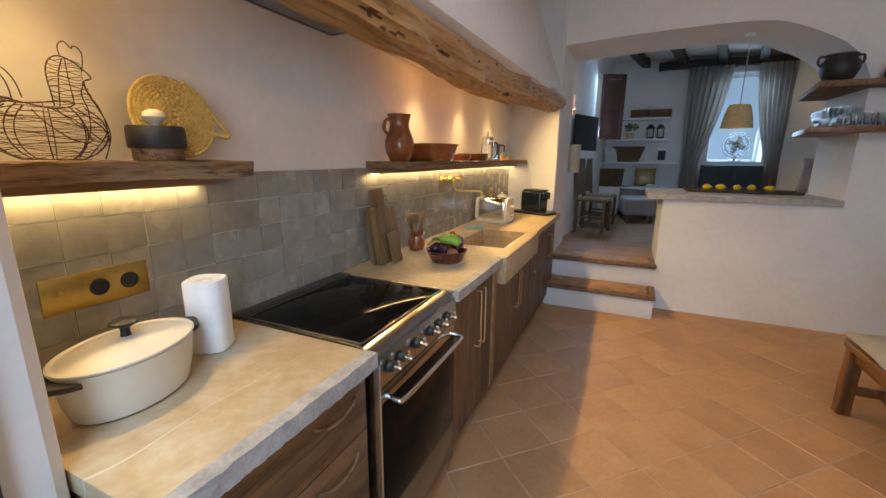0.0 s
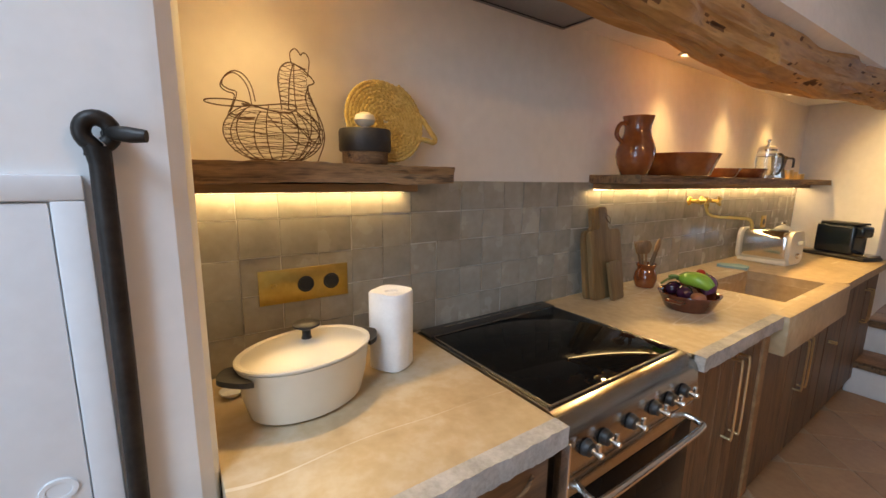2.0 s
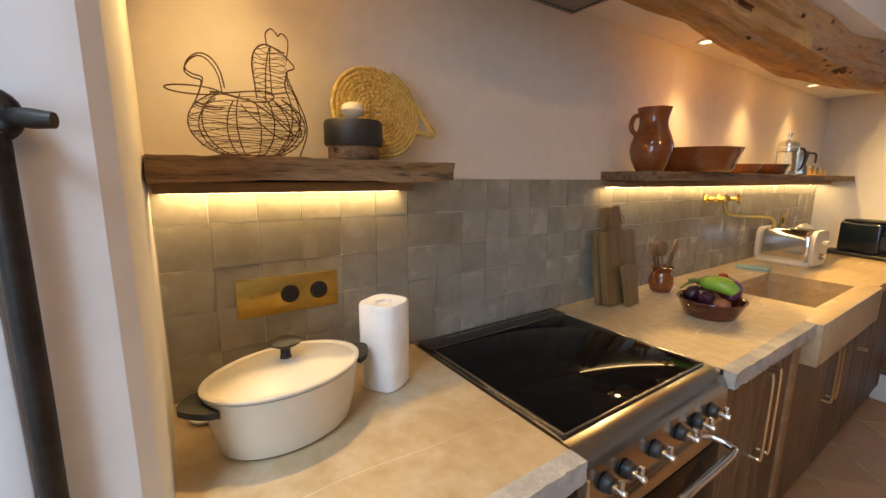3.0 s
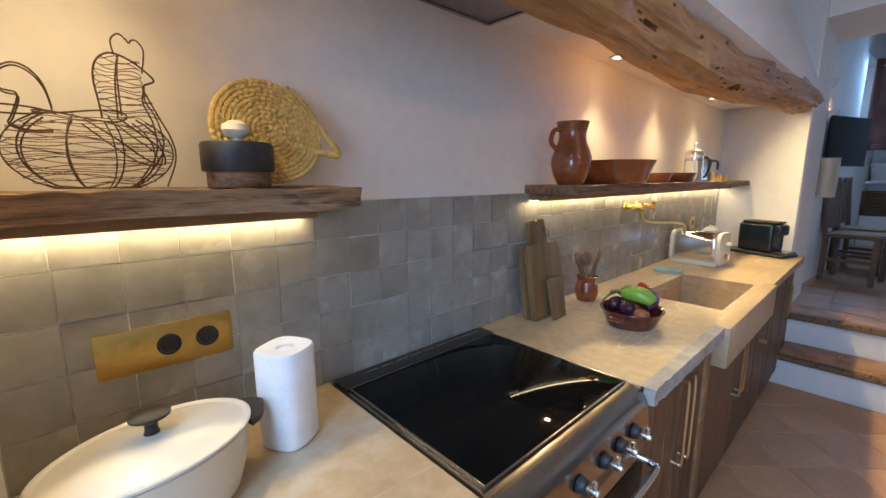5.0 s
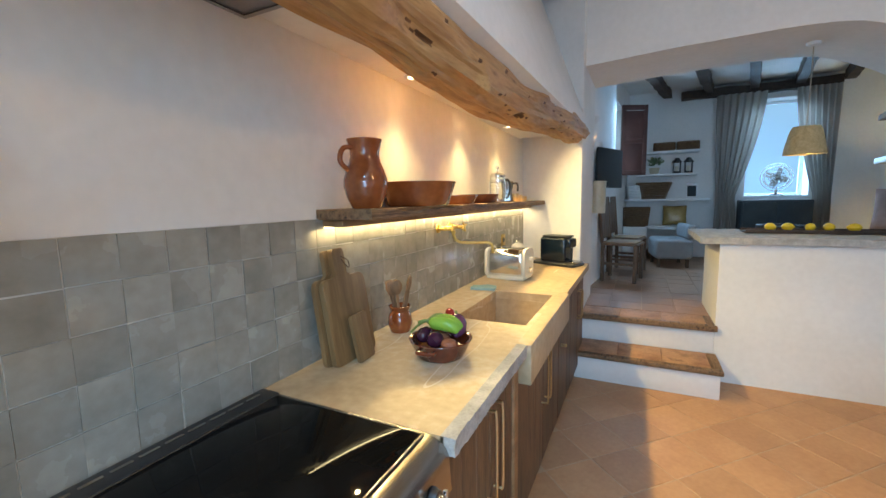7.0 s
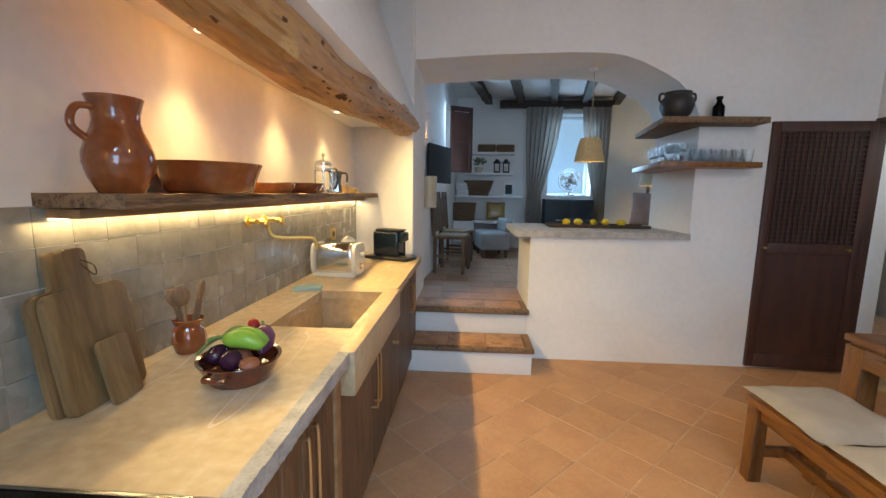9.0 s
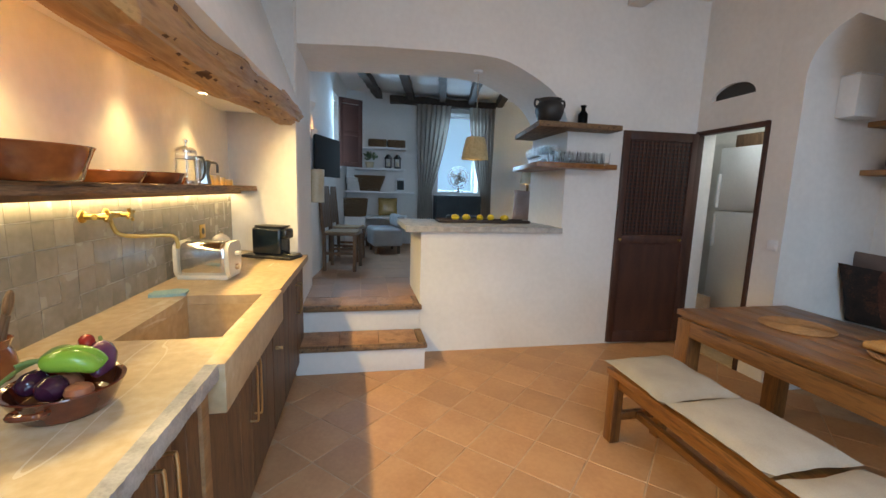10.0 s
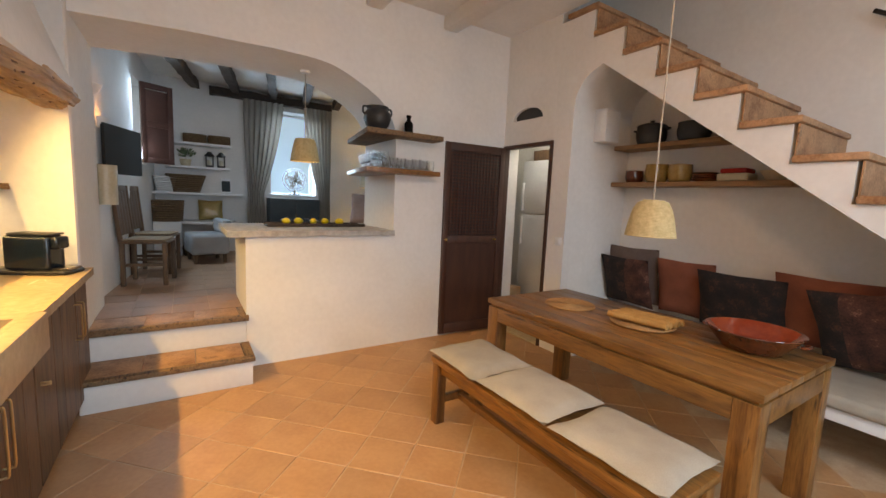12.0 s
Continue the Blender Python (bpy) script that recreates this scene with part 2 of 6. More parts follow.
# ---- mesh helpers ----
def part(name, bm, material, parent=None, label="", at=None, angle=38):
    me = bpy.data.meshes.new(name)
    bmesh.ops.recalc_face_normals(bm, faces=bm.faces)
    for f in bm.faces:
        f.smooth = True
    bm.to_mesh(me)
    bm.free()
    me.set_sharp_from_angle(angle=radians(angle))
    me.materials.append(material)
    ob = new(name, me)
    if parent is not None:
        ob.parent = parent
    if at is not None:
        ob.location = at
    if label:
        tagged(ob, label)
    return ob


def thing(name, at, label, category, group="", kind="", rz=0.0):
    ob = new(name)
    ob.empty_display_size = 0.05
    ob.matrix_world = pose(at[0], at[1], at[2], 0, 0, rz)
    return tagged(ob, label, category, group, kind)


def solo(name, bm, material, label, category, at=(0, 0, 0), group="", kind="", rz=0.0, angle=38):
    ob = part(name, bm, material, angle=angle)
    ob.matrix_world = pose(at[0], at[1], at[2], 0, 0, rz)
    return tagged(ob, label, category, group, kind)


def mesh():
    return bmesh.new()


def box(bm, x0, x1, y0, y1, z0, z1, bevel=0.0, seg=2, m=None):
    """A box, with rounded edges where bevel is given."""
    r = bmesh.ops.create_cube(bm, size=1.0)
    vs = r["verts"]
    for v in vs:
        v.co = Vector(((x0 + x1) / 2 + v.co.x * (x1 - x0), (y0 + y1) / 2 + v.co.y * (y1 - y0), (z0 + z1) / 2 + v.co.z * (z1 - z0)))
        if m is not None:
            v.co = m @ v.co
    if bevel:
        es = list({e for v in vs for e in v.link_edges})
        bmesh.ops.bevel(bm, geom=es, offset=bevel, segments=seg, affect="EDGES", profile=0.5)
    return bm


def grid_box(bm, x0, x1, y0, y1, z0, z1, step):
    """A box whose faces are cut into squares of about step, for uneven surfaces."""
    lo, hi = Vector((x0, y0, z0)), Vector((x1, y1, z1))
    n = [max(1, round((hi[i] - lo[i]) / step)) for i in range(3)]
    seen = {}

    def vert(i, j, k):
        key = (i, j, k)
        if key not in seen:
            seen[key] = bm.verts.new([lo[a] + (hi[a] - lo[a]) * key[a] / n[a] for a in range(3)])
        return seen[key]

    for a, b, c in ((0, 1, 2), (1, 2, 0), (2, 0, 1)):
        for side in (0, n[c]):
            for i in range(n[a]):
                for j in range(n[b]):
                    q = []
                    for di, dj in ((0, 0), (1, 0), (1, 1), (0, 1)):
                        key = [0, 0, 0]
                        key[a], key[b], key[c] = i + di, j + dj, side
                        q.append(vert(*key))
                    bm.faces.new(q)
    return bm


def rough_up(bm, amp, scale, seed=0.0, keep=None):
    for v in bm.verts:
        if keep and keep(v.co):
            continue
        v.co += noise.noise_vector(v.co * scale + Vector((seed, seed, seed))) * amp
    return bm


def lathe(bm, profile, n=28, at=(0, 0, 0), sx=1.0, sy=1.0, m=None):
    """A body turned about z from (radius, height) pairs."""
    rings = []
    for r, z in profile:
        if r < 1e-5:
            rings.append([bm.verts.new((at[0], at[1], at[2] + z))])
        else:
            rings.append([bm.verts.new((at[0] + sx * r * math.cos(2 * math.pi * k / n), at[1] + sy * r * math.sin(2 * math.pi * k / n), at[2] + z)) for k in range(n)])
    for a, b in zip(rings, rings[1:]):
        for k in range(n):
            k2 = (k + 1) % n
            if len(a) == 1 and len(b) == 1:
                continue
            if len(a) == 1:
                bm.faces.new((a[0], b[k], b[k2]))
            elif len(b) == 1:
                bm.faces.new((a[k], a[k2], b[0]))
            else:
                bm.faces.new((a[k], a[k2], b[k2], b[k]))
    if m is not None:
        for ring in rings:
            for v in ring:
                v.co = m @ v.co
    return bm


def smooth_line(points, steps=8):
    """Points along a smooth line through those given."""
    pts = [Vector(p) for p in points]
    out = []
    for i in range(len(pts) - 1):
        p0, p1, p2, p3 = pts[max(i - 1, 0)], pts[i], pts[i + 1], pts[min(i + 2, len(pts) - 1)]
        for s in range(steps):
            t = s / steps
            out.append(0.5 * ((2 * p1) + (p2 - p0) * t + (2 * p0 - 5 * p1 + 4 * p2 - p3) * t * t + (3 * p1 - p0 - 3 * p2 + p3) * t ** 3))
    out.append(pts[-1])
    return out


def tube(bm, points, r, n=8, closed=False):
    """A round bar along points; r a number or one for each point."""
    pts = [Vector(p) for p in points]
    rings = []
    up = Vector((0.13, 0.21, 0.97)).normalized()
    count = len(pts)
    for i, p in enumerate(pts):
        a = pts[(i - 1) % count] if closed else pts[max(i - 1, 0)]
        b = pts[(i + 1) % count] if closed else pts[min(i + 1, count - 1)]
        d = (b - a).normalized()
        if abs(d.dot(up)) > 0.95:
            up = d.orthogonal().normalized()
        s = d.cross(up).normalized()
        up = s.cross(d).normalized()
        ri = r[i] if isinstance(r, (list, tuple)) else r
        rings.append([bm.verts.new(p + (s * math.cos(2 * math.pi * k / n) + up * math.sin(2 * math.pi * k / n)) * ri) for k in range(n)])
    pairs = list(zip(rings, rings[1:]))
    if closed:
        pairs.append((rings[-1], rings[0]))
    for a, b in pairs:
        for k in range(n):
            bm.faces.new((a[k], a[(k + 1) % n], b[(k + 1) % n], b[k]))
    if not closed:
        bm.faces.new(rings[0][::-1])
        bm.faces.new(rings[-1])
    return bm


def prism(bm, outline, axis, lo, hi):
    """An outline drawn in the two other axes (in x, y, z order), pulled from lo to hi along axis."""
    def place(p, w):
        c = list(p)
        c.insert(axis, w)
        return bm.verts.new(c)
    a, b = [place(p, lo) for p in outline], [place(p, hi) for p in outline]
    bm.faces.new(a)
    bm.faces.new(b[::-1])
    for i in range(len(a)):
        j = (i + 1) % len(a)
        bm.faces.new((a[i], b[i], b[j], a[j]))
    return bm


def structure(name, bm, material, label, category):
    return solo(name, bm, material, label, category, kind="structure", angle=24)


# ---- structure ----
WY = 4.68           # kitchen face of the arch wall
WYB = 5.45          # its living room face
UP = 0.445          # living room floor
RX = 4.20           # face of the stair wall

floor = structure("floor", box(mesh(), -0.3, 5.3, -2.6, 4.7, -0.15, -0.0028), grout_floor, "terracotta tiled kitchen floor laid diagonally", "floor")
structure("wall_west", box(mesh(), -0.3, 0.0, -2.6, 4.9, 0, CEIL), plaster, "white plastered wall behind the worktop", "wall")
bm = prism(mesh(), [(-0.3, 4.88), (0.0, 4.88), (0.30, 4.745), (0.565, 4.615), (0.575, 4.63), (0.575, WYB), (-0.3, WYB)], 2, 0, CEIL)
structure("wall_niche_end", bm, plaster, "white plastered end wall of the cooking niche", "wall")

arch = [(0.575, CEIL), (0.575, 2.52), (1.2, 2.555), (1.8, 2.57), (2.02, 2.568), (2.15, 2.56), (2.26, 2.543), (2.37, 2.505), (2.48, 2.455), (2.58, 2.405), (2.68, 2.345),
        (2.76, 2.27), (2.82, 2.18), (2.86, 2.08), (2.87, 1.95), (2.87, 1.085), (1.57, 1.085), (1.57, 0.0), (RX + 0.22, 0.0), (RX + 0.22, CEIL)]
structure("wall_arch", prism(mesh(), arch, 1, WY, WYB), plaster, "white plastered wall with a wide flat arch and half wall", "wall")
bm = rough_up(grid_box(mesh(), 1.435, 2.868, WY - 0.035, WYB + 0.1, 1.087, 1.135, 0.05), 0.006, 9)
structure("ledge", bm, stone_edge, "stone ledge on top of the half wall", "ledge")

# oven block beside the niche
bm = prism(mesh(), [(-0.001, -2.6), (0.42, -2.6), (0.42, 0.545), (0.415, 0.570), (0.40, 0.590), (0.375, 0.600), (0.0, 0.604), (-0.001, 0.604)], 2, 0, CEIL)
structure("wall_oven", bm, plaster_cool, "white limewashed oven wall beside the worktop", "wall")

# chimney hood over the log, and its flat underside
hood = [(0.0, SOFFIT), (0.50, SOFFIT), (0.58, 2.03), (0.575, 2.12), (0.16, CEIL), (0.0, CEIL)]
bm = prism(mesh(), [(x, z) for x, z in hood], 1, 0.58, 4.75)
for v in bm.verts:
    v.co.x *= 0.80 + 0.20 * (v.co.y - 0.58) / 4.1
structure("chimney_hood", bm, plaster_cool, "sloping white plastered chimney hood above the log", "chimney hood")

# ceiling with white beams
bm = mesh()
# gap left between the slabs, an unseen rooflight added to light the floor
box(bm, -0.3, RX, -0.2, WY, CEIL, CEIL + 0.2)
box(bm, -0.3, RX, -2.6, -1.3, CEIL, CEIL + 0.2)
box(bm, -0.3, 0.95, -1.3, -0.2, CEIL, CEIL + 0.2)
box(bm, 2.05, RX, -1.3, -0.2, CEIL, CEIL + 0.2)
for bx in (0.35, 1.10, 1.85, 2.62, 3.42):
    box(bm, bx - 0.075, bx + 0.075, -0.19 if 0.9 < bx < 2.1 else -2.6, WY - 0.002, CEIL - 0.13, CEIL + 0.002, 0.015)
structure("ceiling", bm, plaster, "white plastered ceiling with white beams and a gap added for daylight", "ceiling")

# stair wall with doorway and vent, stair body with sloping underside
RUN, RISE, TOPY, TOPZ = 0.2975, 0.2305, 3.861, 3.175
vent_y, vent_z, vent_r = 4.34, 2.315, 0.22
half = [(vent_y - vent_r * math.cos(a), vent_z + 0.55 * vent_r * math.sin(a)) for a in [math.pi * k / 16 for k in range(17)]]
bm = mesh()
prism(bm, [(3.97, 2.062), (vent_y, 2.062), (vent_y, vent_z)] + half[8::-1][8:] + half[1:9] + [(vent_y, 5.2), (3.95, 5.2), (3.95, 2.062)], 0, RX, RX + 0.22)
prism(bm, [(vent_y, 2.062), (WY, 2.062), (WY, 5.2), (vent_y, 5.2)] + half[8:17] + [(vent_y, vent_z)], 0, RX, RX + 0.22)
structure("wall_stair", bm, plaster, "white plastered wall with a doorway under a half-round vent", "wall")
structure("wall_pantry", box(mesh(), RX, 5.3, 3.735, 3.95, 0, 2.62), plaster, "white plastered wall between alcove and pantry", "wall")
steps = []
for k in range(0, 14):
    y, z = TOPY - RUN * (k + 1), TOPZ - RISE * k - 0.045
    steps += [(y + 0.018, z), (y + 0.018, z - RISE)]
steps = steps[:-1] + [(TOPY - RUN * 14 + 0.018, 0.0)]
body = [(3.95, 2.6), (3.735, 2.34), (3.725, 2.42), (3.69, 2.50), (3.635, 2.57), (3.56, 2.62), (3.46, 2.658), (0.02, 0.155), (0.02, 0.0)]
outline = [(3.95, TOPZ - 0.045)] + steps + body[:0:-1] + [(3.735, 2.62), (3.95, 2.62)]
structure("stair_body", prism(mesh(), outline, 0, RX, 5.078), plaster, "white plastered body of the open staircase", "stairs")
structure("wall_east", box(mesh(), 5.08, 5.3, -2.6, 6.0, 0, 5.2), plaster, "white plastered wall behind the stairs", "wall")
structure("ceiling_stairwell", box(mesh(), RX, 5.3, -2.6, 4.9, 5.2, 5.3), plaster, "white ceiling high over the stairs", "ceiling")
structure("wall_upper", box(mesh(), RX - 0.15, RX - 0.002, -2.6, WY, CEIL + 0.2, 5.2), plaster, "white wall above the ceiling edge", "wall")
# unseen wall behind the camera, with an opening added for daylight
bm = mesh()
box(bm, -0.3, 2.2, -2.8, -2.6, 0, 5.2)
box(bm, 3.6, 5.3, -2.8, -2.6, 0, 5.2)
box(bm, 2.2, 3.6, -2.8, -2.6, 2.6, 5.2)
structure("wall_south", bm, plaster, "white wall with a wide opening assumed for daylight", "wall")
# pantry behind the doorway
structure("wall_pantry_back", box(mesh(), RX + 0.22, 5.3, 5.40, 5.55, 0, 2.7), plaster, "white pantry wall", "wall")
structure("ceiling_pantry", box(mesh(), RX + 0.22, 5.08, 3.95, 5.40, 2.62, 2.7), plaster, "white pantry ceiling", "ceiling")

# steps up to the living room
bm = mesh()
box(bm, 0.575, 1.57, 4.325, 5.0, 0, 0.185, 0.006)
structure("step_1", bm, plaster, "white plastered step riser", "step")
structure("step_2", box(mesh(), 0.575, 1.57, WY + 0.005, 5.2, 0.19, 0.40, 0.006), plaster, "white plastered upper step riser", "step")

# living room shell
structure("floor_living", box(mesh(), 0.2, 4.6, WY + 0.01, 9.0, 0.30, UP - 0.006), grout_floor, "terracotta tiled living room floor", "floor")
bm = mesh()
box(bm, 0.25, 0.5, WYB, 7.35, UP - 0.1, 3.4)
box(bm, 0.25, 0.5, 8.1, 9.2, UP - 0.1, 3.4)
box(bm, 0.25, 0.5, 7.35, 8.1, UP - 0.1, 1.75)
box(bm, 0.25, 0.5, 7.35, 8.1, 2.78, 3.4)
for v in bm.verts:
    v.co.x += 0.09 * (v.co.y - WYB)
structure("wall_living_west", bm, plaster_cool, "white living room wall with a deep window", "wall")
bm = mesh()
box(bm, 0.25, 2.45, 8.75, 9.1, UP - 0.1, 3.4)
box(bm, 3.22, 4.6, 8.75, 9.1, UP - 0.1, 3.4)
box(bm, 2.45, 3.22, 8.75, 9.1, UP - 0.1, 1.42)
box(bm, 2.45, 3.22, 8.75, 9.1, 2.85, 3.4)
structure("wall_living_north", bm, plaster_cool, "white living room wall with a window", "wall")
structure("wall_living_east", box(mesh(), 4.3, 4.6, WYB, 9.1, UP - 0.1, 3.4), plaster, "white living room side wall", "wall")
bm = mesh()
box(bm, 0.2, 4.6, WYB, 9.1, 3.12, 3.3)
structure("ceiling_living", bm, plaster_cool, "white living room ceiling", "ceiling")

# ---- log over the niche ----
def eased(y, stops):
    """A smooth value at y between (y, value) stops."""
    for (ya, va), (yb, vb) in zip(stops, stops[1:]):
        if y <= yb:
            t = min(1.0, max(0.0, (y - ya) / (yb - ya)))
            return va + (vb - va) * t * t * (3 - 2 * t)
    return stops[-1][1]


LOG_X = [(0.6, 0.400), (1.6, 0.418), (2.3, 0.397), (2.9, 0.385), (3.5, 0.425), (4.2, 0.492), (4.7, 0.520)]
LOG_R = [(0.6, 0.092), (1.9, 0.090), (2.5, 0.110), (3.1, 0.113), (3.7, 0.100), (4.2, 0.096), (4.7, 0.084)]


def log_centre(y):
    t = (y - 0.6) / 4.05
    return Vector((eased(y, LOG_X), y, 1.932 + 0.050 * t * t + 0.012 * math.sin(1.7 * y + 0.6)))


bm = mesh()
N, K = 400, 64
random.seed(4)
# swellings and hollows: along, round, height, width along, width round
knots = [(random.uniform(0.7, 4.6), random.uniform(0, 6.28), random.choice((0.016, 0.012, -0.012, -0.010)), random.uniform(0.05, 0.14), random.uniform(0.02, 0.05)) for _ in range(46)]
knots += [(2.46, 5.65, 0.040, 0.042, 0.036), (1.75, 5.5, 0.026, 0.12, 0.06), (4.45, 4.6, 0.026, 0.13, 0.07), (3.3, 4.9, 0.020, 0.16, 0.05)]
# dark slits and rotten hollows that follow the grain
slits = [(random.uniform(0.7, 4.6), random.uniform(-1.6, 1.0), -random.uniform(0.006, 0.012), random.uniform(0.012, 0.026), random.uniform(0.0045, 0.007)) for _ in range(60)]
slits += [(3.05, 5.35, -0.026, 0.045, 0.022), (3.72, 5.2, -0.026, 0.050, 0.020), (2.05, 5.75, -0.016, 0.05, 0.014), (1.45, 5.6, -0.015, 0.06, 0.012)]
rings, pitted = [], set()
for i in range(N + 1):
    y = 0.59 + (4.67 - 0.59) * i / N
    c = log_centre(y)
    near = [k for k in knots if abs(y - k[0]) < 3 * k[3]]
    cuts = [k for k in slits if abs(y - k[0]) < 3 * k[3]]
    ring = []
    for k in range(K):
        a = 2 * math.pi * k / K
        d = Vector((math.cos(a), 0, math.sin(a)))
        r = eased(y, LOG_R)
        r += 0.016 * noise.noise(Vector((d.x * 1.3, y * 1.6, d.z * 1.3))) + 0.015 * noise.noise(Vector((d.x * 3.2, y * 2.6, d.z * 3.2 + 7)))
        r += 0.0085 * noise.noise(Vector((d.x * 8, y * 2.4 + 3, d.z * 8)))
        for group in (near, cuts):
            for ky, ka, amp, wy, wa in group:
                da = (a - ka + math.pi) % (2 * math.pi) - math.pi
                q = ((y - ky) / wy) ** 2 + (da * 0.11 / wa) ** 2
                if q < 9:
                    r += amp * math.exp(-q)
                    if group is cuts and q < 0.9:
                        pitted.add((i, k))
        ring.append(bm.verts.new(c + d * r))
    rings.append(ring)
for i, (a, b) in enumerate(zip(rings, rings[1:])):
    for k in range(K):
        f = bm.faces.new((a[k], a[(k + 1) % K], b[(k + 1) % K], b[k]))
        f.material_index = int((i, k) in pitted)
bm.faces.new(rings[0])
bm.faces.new(rings[-1][::-1])
structure("log_beam", bm, log_wood, "gnarled juniper log carrying the chimney hood", "beam").data.materials.append(log_dark)

# ---- worktop, sink, cooker, cabinets ----
FRONT = 0.632


def chiselled(y0, y1, x, name_parent, seed):
    bm = grid_box(mesh(), x - 0.034, x + 0.004, y0, y1, 0.853, 0.9004, 0.009)
    front = lambda c: c.x < x - 0.006
    rough_up(bm, 0.0020, 26, seed, keep=front)
    rough_up(bm, 0.0026, 90, seed + 3, keep=front)
    return part("edge", bm, stone_edge, name_parent, "rough chiselled stone edge", angle=60)


wt = thing("worktop", (0, 0, 0), "beige limestone worktop with a chiselled front edge", "worktop")
part("slab", box(mesh(), 0.0, FRONT - 0.025, 0.60, 1.219, 0.855, 0.90, 0.003), limestone, wt)
chiselled(0.60, 1.219, FRONT, wt, 1.0)
wt2 = thing("worktop", (0, 0, 0), "long beige limestone worktop around the sink", "worktop")
part("slab", prism(mesh(), [(0.0, 1.829), (FRONT - 0.018, 1.829), (FRONT - 0.018, 2.735), (0.24, 2.735), (0.24, 3.34), (FRONT - 0.018, 3.34), (FRONT - 0.02, 4.588), (0.565, 4.61), (0.30, 4.74), (0.0, 4.875)], 2, 0.855, 0.90), limestone, wt2)
part("sink_strip", box(mesh(), 0.58, FRONT - 0.02, 2.735, 3.34, 0.855, 0.90), limestone, wt2)
chiselled(1.829, 2.50, FRONT + 0.008, wt2, 5.0)
bm = grid_box(mesh(), 0.60, 0.645, 3.43, 4.59, 0.855, 0.9003, 0.02)
part("edge", rough_up(bm, 0.003, 30, keep=lambda c: c.x < 0.63), limestone, wt2)
# stone sink with its apron
sk = thing("stone_sink", (0, 0, 0), "limestone apron sink set into the worktop", "sink")
bm = mesh()
box(bm, 0.60, 0.662, 2.502, 3.428, 0.738, 0.9006, 0.006)
part("apron", bm, limestone, sk, "smooth stone apron front")
bm = mesh()
box(bm, 0.22, 0.60, 2.715, 3.36, 0.67, 0.69)
box(bm, 0.22, 0.24, 2.715, 3.36, 0.69, 0.854)
box(bm, 0.58, 0.60, 2.715, 3.36, 0.69, 0.854)
box(bm, 0.24, 0.58, 2.715, 2.735, 0.69, 0.854)
box(bm, 0.24, 0.58, 3.34, 3.36, 0.69, 0.854)
part("basin", bm, limestone, sk)
part("drain", lathe(mesh(), [(0, 0.692), (0.03, 0.692), (0.032, 0.694), (0.02, 0.695), (0, 0.694)], 20, (0.4, 3.05, 0)), steel, sk)


def bar_handle(parent, x, y, z0, z1, mat=None):
    bm = mesh()
    pts = smooth_line([(x, y, z1), (x + 0.022, y, z1), (x + 0.032, y, z1 - 0.012), (x + 0.033, y, (z0 + z1) / 2), (x + 0.032, y, z0 + 0.012), (x + 0.022, y, z0), (x, y, z0)], 5)
    tube(bm, pts, 0.0048, 8)
    return part("handle", bm, mat or brass_pale, parent, "slim pale brass bar handle")


PLANKS = {}


def plank(name, x, y0, y1, z0, z1, mat, parent, thick=0.02):
    key = (round(y1 - y0, 3), round(z1 - z0, 3), thick)
    if key not in PLANKS:
        ob = part(name, box(mesh(), -thick, 0, 0, y1 - y0, 0, z1 - z0, 0.0025, 1), mat, parent)
        PLANKS[key] = ob.data
    else:
        ob = new(name, PLANKS[key])
        ob.parent = parent
    ob.location = (x, y0, z0)
    return ob


def wooden_door(cab, x, y0, y1, z0, z1, boards, handle_y, h0, h1):
    door = part("door", box(mesh(), x - 0.03, x - 0.0205, y0 + 0.002, y1 - 0.002, z0, z1), cab_wood, cab)
    w = (y1 - y0 - 0.004) / boards
    for i in range(boards):
        plank("plank", x - 0.001 * (i % 2), y0 + 0.002 + i * w, y0 + 0.0008 + (i + 1) * w, z0, z1, cab_wood, door)
    bar_handle(door, x, handle_y, h0, h1)
    return door


def cabinet(y0, y1, top, label):
    cab = thing("base_cabinet", (0, 0, 0), label, "cabinet", "kitchen base cabinets")
    bm = mesh()
    box(bm, 0.02, 0.565, y0 + 0.004, y1 - 0.004, 0.10, top - 0.002)
    box(bm, 0.06, 0.53, y0 + 0.004, y1 - 0.004, 0.0, 0.10)
    part("body", bm, cab_wood, cab)
    return cab


c = cabinet(0.60, 1.216, 0.852, "brown wooden drawer cabinet beside the cooker")
for z0, z1 in ((0.66, 0.845), (0.38, 0.655), (0.105, 0.375)):
    d = part("drawer", box(mesh(), 0.567, 0.604, 0.606, 1.20, z0, z1, 0.003), cab_wood_y, c)
    pull = mesh()
    tube(pull, smooth_line([(0.606, 0.98, z1 - 0.05), (0.612, 1.02, z1 - 0.072), (0.614, 1.07, z1 - 0.078), (0.612, 1.12, z1 - 0.07), (0.606, 1.15, z1 - 0.05)], 6), 0.0045, 8)
    part("pull", pull, old_wood, d, "carved wooden finger pull")
c = cabinet(1.832, 2.498, 0.852, "brown plank cabinet with two doors and brass handles")
wooden_door(c, 0.604, 1.838, 2.188, 0.105, 0.845, 3, 2.158, 0.50, 0.80)
wooden_door(c, 0.604, 2.190, 2.440, 0.105, 0.845, 3, 2.222, 0.50, 0.80)
part("post", box(mesh(), 0.565, 0.612, 2.444, 2.499, 0.10, 0.850, 0.003), shelf_wood, c, "pale wooden post")
c = cabinet(2.502, 3.428, 0.668, "brown plank sink cabinet with two doors")
wooden_door(c, 0.604, 2.508, 2.996, 0.105, 0.733, 3, 2.965, 0.44, 0.69)
